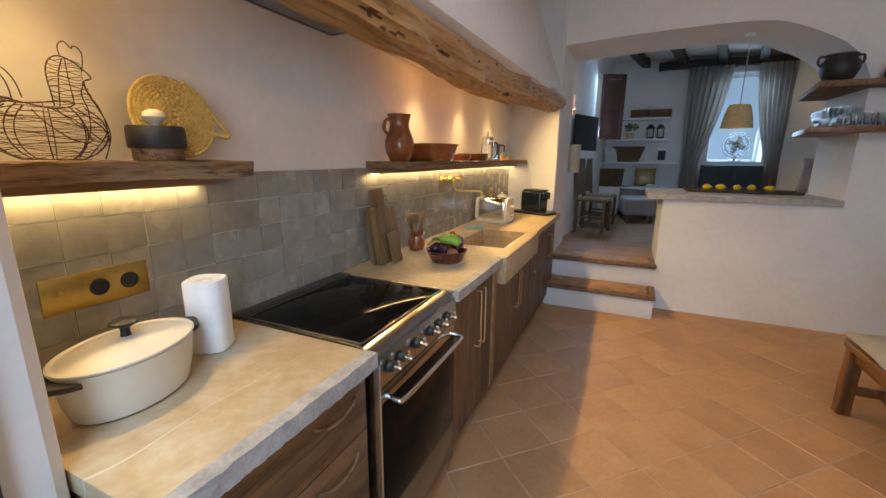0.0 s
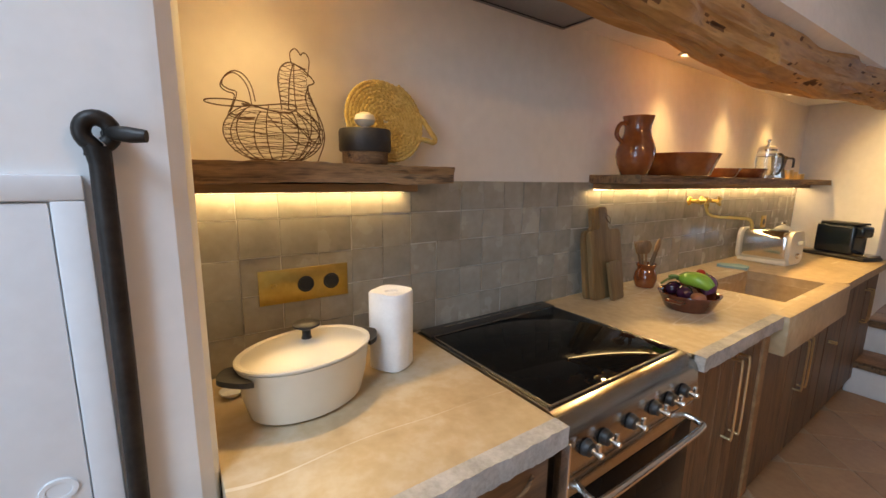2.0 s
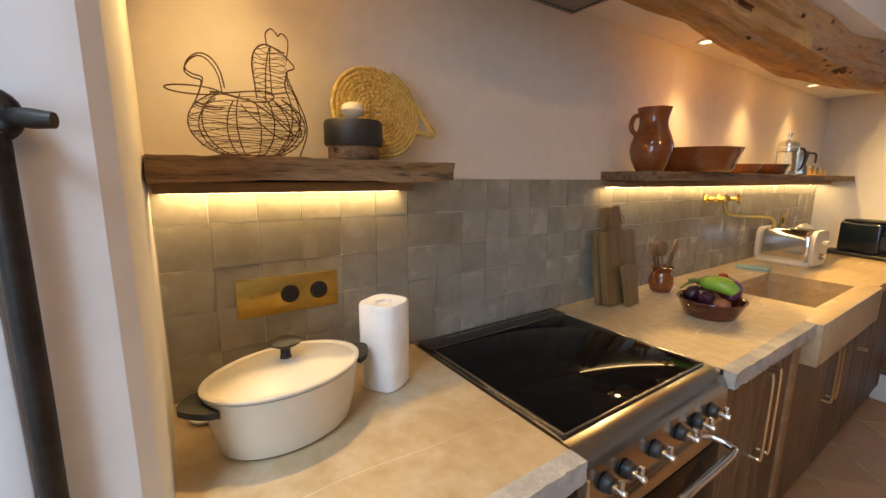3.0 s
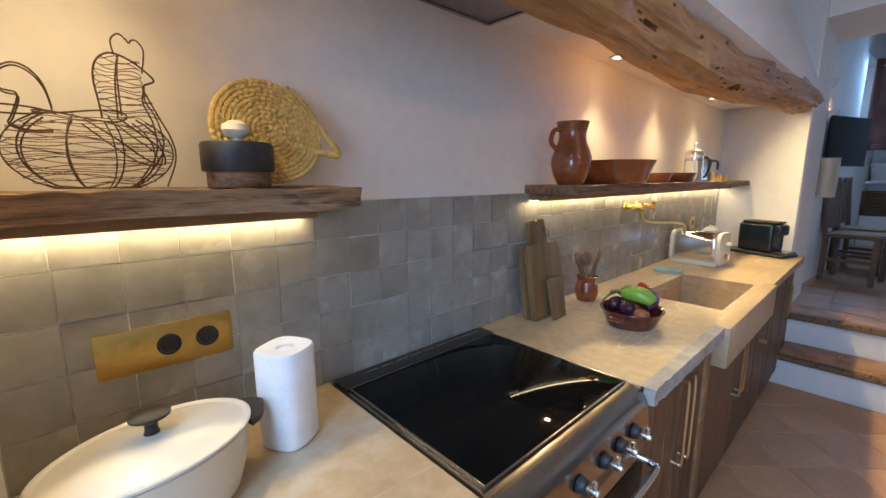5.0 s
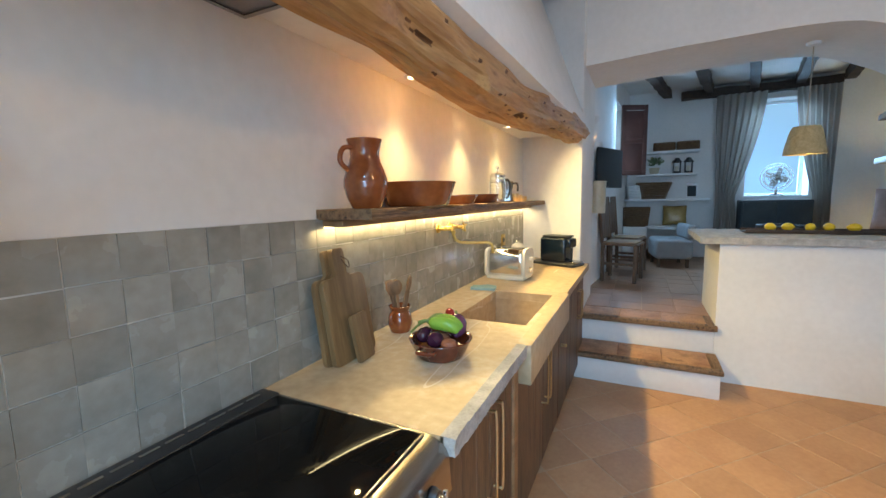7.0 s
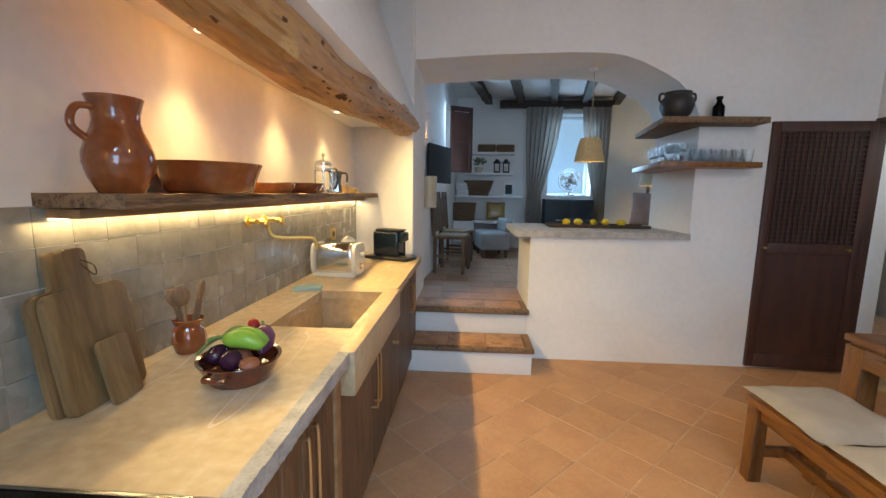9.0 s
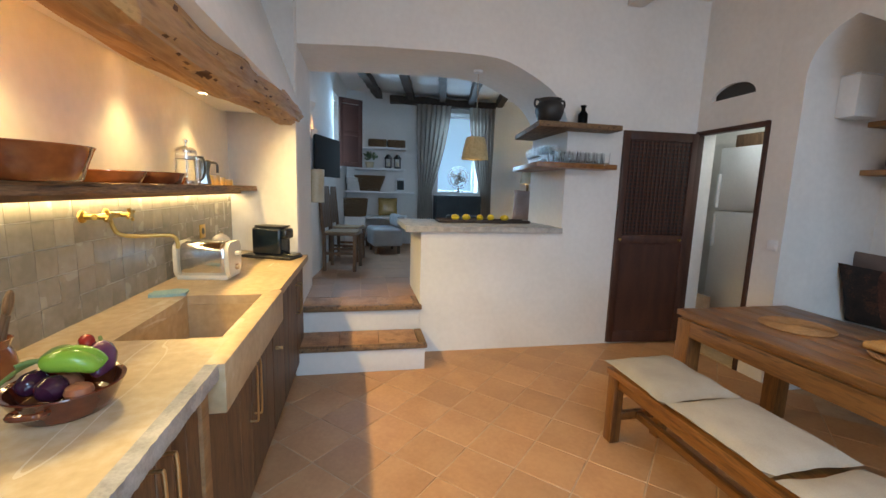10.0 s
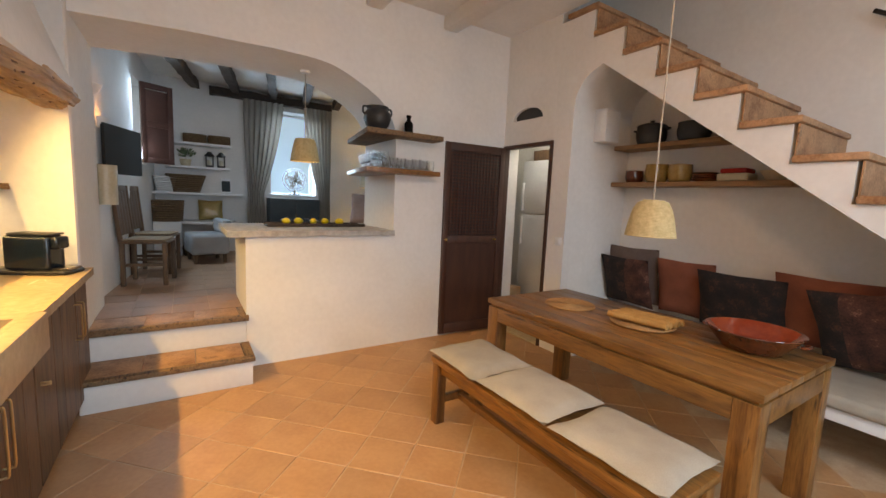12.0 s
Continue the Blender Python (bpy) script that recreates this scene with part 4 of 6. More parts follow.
def cutting_board(at, w, h, t, handle, label, tilt, rz=0.0):
    """A board with round shoulders standing on end and leaning to the wall."""
    b = thing("cutting_board", at, label, "cutting board", "cutting boards", rz=rz)
    b.matrix_world = b.matrix_world @ pose(0, 0, 0, 0, tilt, 0)
    r, line = 0.026 if handle else 0.010, []

    def corner(cy, cz, rad, start, turn=90.0):
        line.extend((cy + rad * math.cos(radians(start + turn * k / 5)), cz + rad * math.sin(radians(start + turn * k / 5))) for k in range(6))

    corner(-w / 2 + r * 0.6, r * 0.6, r * 0.6, 180)
    corner(w / 2 - r * 0.6, r * 0.6, r * 0.6, 270)
    corner(w / 2 - r, h - r, r, 0)
    if handle:
        g = 0.030
        corner(g + 0.012 - 0.012, h + 0.012, 0.012, 270, -90.0)
        corner(g - 0.024, h + handle - 0.012, 0.012, 0)
        corner(-g, h + handle - 0.012, 0.012, 90)
        corner(-g - 0.024, h + 0.012, 0.012, 0, -90.0)
    corner(-w / 2 + r, h - r, r, 90)
    bm = prism(mesh(), line, 0, -t / 2, t / 2)
    rim = [e for e in bm.edges if abs(e.verts[0].co.x - e.verts[1].co.x) < 1e-6]
    bmesh.ops.bevel(bm, geom=rim, offset=0.003, segments=2, affect="EDGES", profile=0.5)
    part("board", bm, board_wood, b)
    if handle:
        bm = mesh()
        tube(bm, smooth_line([(t / 2, 0.0, h + handle - 0.03), (t / 2 + 0.004, 0.03, h + handle - 0.05), (t / 2 + 0.003, 0.028, h + handle - 0.075), (t / 2, 0.0, h + handle - 0.04)], 6), 0.0015, 5)
        part("cord", bm, wire_metal, b)
    return b


cutting_board((0.086, 2.126, 0.901), 0.212, 0.295, 0.018, 0.095, "olive wood cutting board leaning on the tiles", -8)
cutting_board((0.115, 2.142, 0.901), 0.220, 0.297, 0.022, 0.100, "large olive wood cutting board with a handle", -9)
cutting_board((0.158, 2.150, 0.901), 0.094, 0.165, 0.014, 0, "small plain wooden board", -12, 5)

ut = thing("utensil_jug", (0.105, 2.462, 0.901), "small glazed clay jug holding wooden spoons", "jug")
ut.scale = (1.2, 1.2, 1.08)
part("jug", lathe(mesh(), [(0, 0), (0.034, 0), (0.036, 0.004), (0.044, 0.035), (0.040, 0.065), (0.032, 0.082), (0.040, 0.104), (0.037, 0.105), (0.029, 0.084), (0.036, 0.05), (0.03, 0.008), (0, 0.007)], 32), clay, ut)
bm = mesh()
tube(bm, smooth_line([(0.0, -0.036, 0.09), (0.0, -0.056, 0.08), (0.0, -0.056, 0.055), (0.0, -0.04, 0.04)], 6), 0.005, 8)
part("handle", bm, clay, ut)
spoon_wood = surf("worn spoon wood", (0.13, 0.072, 0.034), (0.27, 0.155, 0.075), 0.6, 4, 24, 0.2, stretch=(9, 9, 0.9), vary=0.3, dist=0.001)
random.seed(11)
for i, (ang, lean_a, ln) in enumerate(((0.6, 14, 0.20), (2.2, 12, 0.19), (3.6, 15, 0.21), (4.6, 17, 0.19), (5.6, 12, 0.20))):
    sp = thing("wooden_spoon", (0.105 + 0.008 * math.cos(ang), 2.462 + 0.008 * math.sin(ang), 0.912), "worn wooden cooking spoon in the clay jug", "spoon", "wooden spoons")
    sp.matrix_world = sp.matrix_world @ pose(0, 0, 0, -lean_a * math.sin(ang), lean_a * math.cos(ang), math.degrees(ang)) @ Matrix.Diagonal((1.25, 1.25, 1.08, 1))
    bm = mesh()
    tube(bm, [(0, 0, 0), (0, 0, ln * 0.5), (0, 0, ln * 0.74)], [0.005, 0.0045, 0.005], 8)
    part("stem", bm, spoon_wood, sp)
    if i != 3:
        bm = lathe(mesh(), [(0, -0.034), (0.012, -0.028), (0.020, -0.008), (0.021, 0.008), (0.014, 0.026), (0, 0.033)], 20, (0, 0, ln * 0.74 + 0.03), sx=0.32)
        part("head", bm, spoon_wood, sp)
    else:
        bm = mesh()
        for o in (-0.009, -0.003, 0.003, 0.009):
            tube(bm, [(0, o * 0.6, ln * 0.72), (0, o, ln * 0.72 + 0.02), (0, o * 1.3, ln * 0.72 + 0.06)], [0.004, 0.0035, 0.002], 6)
        part("head", bm, shelf_wood, sp)

dish("clay_bowl", (0.385, 2.285, 0.901), 0.112, 0.066, clay_dark, "glazed clay bowl filled with vegetables", flare=0.78, ears=True)
aub = surf("aubergine skin", (0.030, 0.008, 0.022), (0.055, 0.014, 0.035), 0.16, 5, 40, 0.05, vary=0.1)
green_skin = surf("green pepper skin", (0.17, 0.36, 0.03), (0.26, 0.46, 0.06), 0.25, 6, 40, 0.1, vary=0.1)
stalk = surf("green stalk", (0.10, 0.17, 0.04), (0.16, 0.24, 0.07), 0.6, 10, 60, 0.2)
tomato = surf("red onion skin", (0.20, 0.025, 0.025), (0.30, 0.05, 0.04), 0.22, 6, 50, 0.05)


def veg(name, at, pts, radii, mat, label, category, stem=None):
    v = thing(name, at, label, category)
    bm = mesh()
    line = smooth_line(pts, 6)
    rr = []
    for i in range(len(line)):
        f = i / (len(line) - 1) * (len(radii) - 1)
        j = min(int(f), len(radii) - 2)
        rr.append(radii[j] + (radii[j + 1] - radii[j]) * (f - j))
    tube(bm, line, rr, 18)
    part("flesh", bm, mat, v)
    if stem:
        bm = mesh()
        tube(bm, smooth_line(stem, 5), 0.0045, 7)
        part("stem", bm, stalk, v)
    return v


BV = (0.385, 2.285, 0.930)
ruby = surf("red pepper skin", (0.30, 0.018, 0.014), (0.42, 0.035, 0.022), 0.2, 6, 40, 0.08, vary=0.1)
violet = surf("violet aubergine skin", (0.085, 0.022, 0.060), (0.14, 0.045, 0.095), 0.2, 6, 40, 0.06, vary=0.1)
veg("aubergine", BV, [(0.055, 0.015, 0.040), (0.045, 0.050, 0.062), (0.03, 0.085, 0.078), (0.022, 0.105, 0.084)], [0.006, 0.032, 0.034, 0.026, 0.005], violet, "violet aubergine lying on the rim", "aubergine", [(0.022, 0.10, 0.084), (0.012, 0.118, 0.092), (0.004, 0.130, 0.098)])
veg("aubergine", BV, [(-0.01, -0.072, 0.030), (0.002, -0.045, 0.042), (0.014, -0.018, 0.048)], [0.006, 0.028, 0.031, 0.025, 0.006], aub, "small dark aubergine in the bowl", "aubergine")
veg("aubergine", BV, [(-0.055, -0.045, 0.030), (-0.058, -0.015, 0.044), (-0.05, 0.02, 0.052)], [0.006, 0.024, 0.027, 0.022, 0.006], aub, "dark purple aubergine in the bowl", "aubergine")
for oy, rz_ in ((0.0, 0.0), (0.012, 0.006), (-0.012, 0.004)):
    if oy == 0.0:
        gp = thing("green_pepper", BV, "bright green lobed pepper lying on top", "pepper")
    line = smooth_line([(0.072, 0.006 + oy, 0.070), (0.05, 0.0 + oy, 0.082 + rz_), (0.02, -0.004 + oy, 0.090 + rz_), (-0.012, -0.006 + oy * 0.8, 0.092), (-0.03, -0.006 + oy * 0.2, 0.088)], 5)
    n_ = len(line) - 1
    part("lobe", tube(mesh(), line, [0.005 + 0.021 * math.sin(math.pi * (0.06 + 0.86 * k / n_)) ** 0.6 for k in range(n_ + 1)], 16), green_skin, gp)
part("stem", tube(mesh(), smooth_line([(-0.026, -0.006, 0.09), (-0.05, -0.02, 0.098), (-0.068, -0.04, 0.094)], 5), 0.0055, 8), stalk, gp)
veg("green_pepper", BV, [(0.0, 0.045, 0.092), (-0.03, 0.045, 0.096), (-0.06, 0.02, 0.086)], [0.006, 0.015, 0.014, 0.005], stalk, "slender dark green pepper in the bowl", "pepper", [(-0.06, 0.02, 0.086), (-0.078, -0.02, 0.078), (-0.08, -0.07, 0.066)])
veg("green_pepper", BV, [(-0.01, 0.075, 0.088), (-0.035, 0.06, 0.084), (-0.07, 0.03, 0.072)], [0.005, 0.012, 0.011, 0.004], stalk, "slender dark green pepper in the bowl", "pepper")
veg("red_pepper", BV, [(0.012, 0.066, 0.098), (0.0, 0.085, 0.104), (-0.012, 0.10, 0.100)], [0.005, 0.016, 0.017, 0.005], ruby, "small red pepper behind the green one", "pepper")
veg("tomato", BV, [(0.055, -0.048, 0.014), (0.055, -0.048, 0.034), (0.055, -0.048, 0.054)], [0.004, 0.024, 0.028, 0.024, 0.004], clay_raw, "orange tomato in the bowl", "tomato")
veg("red_onion", BV, [(-0.045, 0.06, 0.02), (-0.045, 0.06, 0.045), (-0.045, 0.06, 0.07)], [0.004, 0.022, 0.026, 0.02, 0.003], tomato, "red onion in the bowl", "onion")
veg("tomato", BV, [(0.0, 0.0, 0.008), (0.0, 0.0, 0.034), (0.0, 0.0, 0.06)], [0.004, 0.030, 0.034, 0.026, 0.004], clay_raw, "orange tomato under the peppers", "tomato")

cloth_teal = surf("pale teal cloth", (0.22, 0.36, 0.36), (0.30, 0.45, 0.45), 0.95, 12, 160, 0.4, vary=0.0)
bm = rough_up(grid_box(mesh(), -0.075, 0.075, -0.05, 0.05, 0.002, 0.014, 0.008), 0.006, 22, keep=lambda c: c.z < 0.004)
solo("folded_cloth", bm, cloth_teal, "folded pale teal cloth beside the sink", "cloth", (0.155, 3.36, 0.9), rz=12)

# toaster
ts = thing("toaster", (0.195, 3.775, 0.901), "chrome toaster with cream ends", "toaster", rz=-4)
ts.scale = (1.12, 1.15, 1.26)
part("body", box(mesh(), -0.125, 0.125, -0.082, 0.082, 0.014, 0.165, 0.040, 5), chrome, ts)
round_end = [(cy * 0.045 + 0.040 * math.cos(a), cz + 0.040 * math.sin(a)) for cy, cz, a0 in ((1, 0.128, 0.0), (-1, 0.128, 90.0), (-1, 0.048, 180.0), (1, 0.048, 270.0)) for a in [radians(a0 + 18 * k) for k in range(6)]]
for s in (-1, 1):
    part("end", prism(mesh(), round_end, 0, s * 0.121 - 0.009, s * 0.121 + 0.009), cream_enamel, ts, "cream end cap")
part("base", box(mesh(), -0.12, 0.12, -0.08, 0.08, 0.0, 0.02, 0.004), cream_enamel, ts)
for s in (-1, 1):
    part("slot", box(mesh(), -0.09, 0.09, s * 0.03 - 0.012, s * 0.03 + 0.012, 0.1652, 0.1665), black_matt, ts)
part("lever", box(mesh(), 0.134, 0.158, -0.018, 0.018, 0.105, 0.122, 0.004), cream_enamel, ts)
part("dial", lathe(mesh(), [(0, 0), (0.016, 0), (0.014, 0.012), (0, 0.012)], 20, m=Matrix.Translation((0.134, 0, 0.05)) @ pose(0, 0, 0, 0, 90, 0)), chrome, ts)

bm = lathe(mesh(), [(0, 0), (0.044, 0), (0.050, 0.01), (0.052, 0.17), (0.046, 0.205), (0.025, 0.222), (0, 0.225)], 28, sx=1.0)
st = thing("storage_jar", (0.20, 3.985, 0.901), "cream lidded storage jar with a chrome knob", "jar")
part("jar", bm, cream_enamel, st)
part("knob", lathe(mesh(), [(0, 0.224), (0.012, 0.225), (0.016, 0.236), (0, 0.246)], 16), chrome, st)

# coffee machine
cm = thing("coffee_machine", (0.40, 4.47, 0.901), "dark green capsule coffee machine", "coffee machine", rz=-22)
cm.scale = (1.22, 1.2, 1.1)
part("base", box(mesh(), -0.16, 0.17, -0.08, 0.07, 0.0, 0.022, 0.008, 3), black_matt, cm)
part("body", box(mesh(), -0.10, 0.095, -0.062, 0.06, 0.023, 0.21, 0.02, 4), teal_black, cm)
part("head", box(mesh(), 0.06, 0.125, -0.045, 0.045, 0.135, 0.205, 0.014, 3), teal_black, cm)
part("lever", box(mesh(), -0.085, 0.10, -0.05, 0.05, 0.2105, 0.222, 0.005, 3), black_matt, cm)
part("drip_tray", box(mesh(), 0.098, 0.168, -0.05, 0.05, 0.0225, 0.036, 0.004), steel, cm)

cable = smooth_line([(-0.13, 0.03, 0.012), (-0.17, 0.02, 0.006), (-0.21, -0.06, 0.006), (-0.25, -0.12, 0.03), (-0.30, -0.20, 0.12), (-0.33, -0.22, 0.19)], 6)
part("cable", tube(mesh(), cable, 0.003, 6), black_matt, cm, "thin black power cable")

# brass wall tap
tp = thing("wall_tap", (0.0, 3.03, 1.298), "brass wall tap with cross handles and a swan spout", "tap")
tw = pose(0, 0, 0, 0, 90, 0)
for yy in (0.0, 0.15):
    part("rosette", lathe(mesh(), [(0, 0), (0.026, 0), (0.024, 0.008), (0.012, 0.014), (0.011, 0.05), (0, 0.05)], 24, m=Matrix.Translation((0.010, yy, 0)) @ tw), brass, tp)
bm = mesh()
tube(bm, [(0.062, -0.015, 0), (0.062, 0.165, 0)], 0.012, 14)
part("body", bm, brass, tp)
for yy in (0.0, 0.15):
    bm = mesh()
    lathe(bm, [(0, 0), (0.010, 0), (0.010, 0.03), (0.013, 0.032), (0.013, 0.04), (0, 0.042)], 14, m=Matrix.Translation((0.07, yy, 0)) @ tw)
    for k in range(4):
        a = k * math.pi / 2 + 0.5
        tube(bm, [(0.106, yy, 0), (0.106, yy + 0.027 * math.cos(a), 0.027 * math.sin(a))], [0.005, 0.0065], 8)
    part("cross_handle", bm, brass, tp)
bm = mesh()
tube(bm, smooth_line([(0.066, 0.075, -0.005), (0.075, 0.078, -0.05), (0.09, 0.085, -0.075), (0.13, 0.10, -0.085), (0.22, 0.135, -0.085), (0.262, 0.15, -0.09), (0.275, 0.155, -0.115), (0.276, 0.155, -0.145)], 7), 0.0085, 12)
part("spout", bm, brass, tp)

# socket plate near the toaster
sk2 = thing("socket_plate", (0.012, 4.22, 1.12), "small brass socket plate on the tiles", "socket")
part("plate", box(mesh(), -0.002, 0.004, -0.045, 0.045, -0.045, 0.045, 0.001), brass, sk2)
part("socket", lathe(mesh(), [(0, 0), (0.022, 0), (0.021, 0.003), (0, 0.003)], 20, m=Matrix.Translation((0.004, 0, 0)) @ tw), black_matt, sk2)

# ---- oven wall: little door and poker ----
od = thing("oven_hatch", (0.42, 0.305, 1.05), "white painted metal hatch with a round latch", "hatch")
bm = mesh()
for a in ((-0.30, 0.172, 0.325, 0.357), (-0.30, 0.172, -0.40, -0.37), (0.138, 0.172, -0.37, 0.325), (-0.30, -0.27, -0.37, 0.325)):
    box(bm, 0.0, 0.012, a[0], a[1], a[2], a[3], 0.003)
part("frame", bm, white_paint, od)
hd = part("door", box(mesh(), 0.001, 0.009, -0.268, 0.136, -0.368, 0.323, 0.002), white_paint, od)
bm = lathe(mesh(), [(0, 0.0), (0.021, 0.0), (0.020, 0.003), (0.014, 0.003), (0.013, 0.002), (0, 0.002)], 28, sx=0.8, m=Matrix.Translation((0.009, 0.105, -0.06)) @ tw)
part("latch", bm, white_paint, hd)
pk = thing("iron_poker", (0.42, 0.500, 1.46), "long wrought iron poker hanging from a peg", "poker")
bm = mesh()
ringp = [(0.022, 0.015 * math.cos(a) - 0.002, 0.017 * math.sin(a)) for a in [math.pi * (-0.35 + 1.75 * k / 20) for k in range(21)]]
tube(bm, ringp + [(0.022, -0.008, -0.03)], [0.0100] * 21 + [0.0105], 10)
tube(bm, [(0.022, -0.004, -0.018), (0.022, -0.002, -0.04), (0.020, -0.004, -0.3), (0.020, -0.010, -0.7), (0.022, -0.014, -1.2)], [0.0145, 0.0125, 0.0125, 0.0125, 0.012], 10)
part("rod", bm, iron, pk)
part("peg", tube(mesh(), [(-0.01, 0.004, 0.0), (0.028, 0.014, -0.001), (0.044, 0.030, -0.003), (0.050, 0.048, -0.004)], [0.007, 0.009, 0.010, 0.008], 10), iron, pk)

# ---- doorway, vent, pantry ----
df = thing("door_frame", (0, 0, 0), "dark brown wooden door frame of the pantry", "door frame", kind="structure")
for a in ((3.955, 3.99), (4.645, 4.678)):
    part("jamb", box(mesh(), RX - 0.012, RX + 0.06, a[0], a[1], 0.0, 2.03, 0.003), door_brown, df)
part("head", box(mesh(), RX - 0.012, RX + 0.06, 3.955, 4.678, 2.031, 2.068, 0.003), door_brown, df)
part("threshold", box(mesh(), RX - 0.01, RX + 0.2, 3.99, 4.645, 0.0, 0.012, 0.002), limestone, df)
dl = thing("pantry_door", (RX - 0.035, 4.645, 0.02), "open dark brown door with a latticed upper half", "door", kind="structure", rz=-3.5)
W, H = 0.745, 2.02
for y in ((-W, -W + 0.06), (-0.06, 0.0)):
    part("stile", box(mesh(), y[0], y[1], -0.038, 0.0, 0, H, 0.003), door_brown, dl)
for z in ((0, 0.11), (0.98, 1.06), (H - 0.08, H)):
    part("rail", box(mesh(), -W + 0.061, -0.061, -0.038, 0.0, z[0], z[1], 0.002), door_brown, dl)
part("panel", box(mesh(), -W + 0.061, -0.061, -0.026, -0.012, 0.111, 0.979), door_brown, dl)
# black sheet added behind the slats so the lattice gaps read dark
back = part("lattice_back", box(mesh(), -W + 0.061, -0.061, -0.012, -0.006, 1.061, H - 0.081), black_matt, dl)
for k in range(24):
    z = 1.075 + 0.0362 * k
    part("slat", box(mesh(), -W + 0.061, -0.061, -0.030, -0.022, z, z + 0.016), door_brown, back)
for k in range(15):
    x = -W + 0.075 + 0.0395 * k
    part("slat", box(mesh(), x, x + 0.014, -0.036, -0.0305, 1.062, H - 0.082), door_brown, back)
for x in (-W + 0.03, -0.10):
    part("door_knob", lathe(mesh(), [(0, 0), (0.006, 0), (0.006, 0.02), (0.012, 0.026), (0.010, 0.034), (0, 0.036)], 14, m=Matrix.Translation((x - 0.0, -0.038, 1.02)) @ pose(0, 0, 0, 90, 0, 0)), brass, dl)
# plain black panel in the vent hole, its inside shade given as colour
bm = mesh()
prism(bm, [(vent_y - 0.2, vent_z - 0.002), (vent_y + 0.2, vent_z - 0.002), (vent_y + 0.2, vent_z + 0.13), (vent_y - 0.2, vent_z + 0.13)], 0, RX + 0.035, RX + 0.06)
vt = structure("vent_grille", bm, black_matt, "black panel for the shade inside the half-round vent", "vent")

fr = thing("fridge", (4.76, 4.36, 0), "tall white fridge freezer in the pantry", "fridge")
part("body", box(mesh(), 0.03, 0.31, 0, 0.58, 0.03, 1.965, 0.012), white_paint, fr)
part("door", box(mesh(), -0.02, 0.028, -0.02, 0.56, 0.05, 1.32, 0.010), white_paint, fr)
up = part("door", box(mesh(), -0.02, 0.028, -0.02, 0.56, 1.332, 1.965, 0.010), white_paint, fr)
part("handle", box(mesh(), -0.050, -0.021, 0.515, 0.545, 1.36, 1.70, 0.006), white_paint, up)
low = part("door_panel", box(mesh(), -0.024, -0.0205, 0.0, 0.50, 0.10, 1.28, 0.002), white_paint, fr)
part("handle", box(mesh(), -0.050, -0.021, 0.515, 0.545, 0.95, 1.29, 0.006), white_paint, low)
bx = solo("cardboard_box", box(mesh(), -0.1, 0.1, -0.14, 0.14, 0, 0.13, 0.004), wood_grey, "small box lying on top of the fridge", "box", (4.92, 4.70, 1.966))
lsw = thing("light_switch", (RX - 0.004, 3.80, 1.10), "white light switch on the alcove edge", "light switch")
part("plate", box(mesh(), -0.004, 0.003, -0.04, 0.04, -0.04, 0.04, 0.002), white_paint, lsw)
part("rocker", box(mesh(), -0.008, -0.0045, -0.025, 0.025, -0.025, 0.025, 0.002), white_paint, lsw)

# ---- alcove: seat, cushions, shelves ----
bm = box(mesh(), 4.24, 5.078, 0.7, 3.733, 0.29, 0.37, 0.012)
box(bm, 4.30, 5.078, 0.7, 0.85, 0, 0.289)
box(bm, 4.30, 5.078, 3.60, 3.733, 0, 0.289)
structure("alcove_seat", bm, plaster, "white plastered built-in bench in the alcove", "bench")
bm = rough_up(box(mesh(), 4.20, 5.05, 0.75, 3.72, 0.372, 0.455, 0.03, 4), 0.004, 6)
solo("seat_pad", bm, linen, "long beige seat pad on the built-in bench", "seat pad")


flower_cloth = surf("brown flowered cloth", (0.028, 0.011, 0.009), (0.095, 0.036, 0.024), 0.95, 11, 90, 0.4, vary=0.05, dark=(0.30, 0.15, 0.12), dark_at=0.64, dist=0.002)


def cushion(name, at, w, h, d, mat, label, rot, group, category="cushion", panel=0.0):
    """A stuffed square cushion with pinched corners, w by h, upright in its own x, z."""
    bm = mesh()
    n = 14
    top, bot = {}, {}
    for i in range(n + 1):
        for j in range(n + 1):
            u, v = 2 * i / n - 1, 2 * j / n - 1
            bulge = (1 - u ** 4) ** 0.6 * (1 - v ** 4) ** 0.6
            x, z = u * w / 2 * (1 - 0.05 * (1 - abs(v)) * abs(u)), v * h / 2 * (1 - 0.05 * (1 - abs(u)) * abs(v))
            wob = 0.006 * noise.noise(Vector((u * 3 + at[0] * 7, v * 3 + at[1] * 7, at[2])))
            top[i, j] = bm.verts.new((x, d / 2 * bulge + wob, z))
            bot[i, j] = top[i, j] if i in (0, n) or j in (0, n) else bm.verts.new((x, -d / 2 * bulge + wob, z))
    for i in range(n):
        for j in range(n):
            bm.faces.new((top[i, j], top[i + 1, j], top[i + 1, j + 1], top[i, j + 1]))
            q = [bot[i, j], bot[i, j + 1], bot[i + 1, j + 1], bot[i + 1, j]]
            bm.faces.new(q)
    ob = solo(name, bm, mat, label, category, group=group, angle=70)
    if panel:
        ob.data.materials.append(flower_cloth)
        for p in ob.data.polygons:
            p.material_index = int(p.center.x < panel)
    ob.matrix_world = pose(at[0], at[1], at[2], *rot)
    return ob


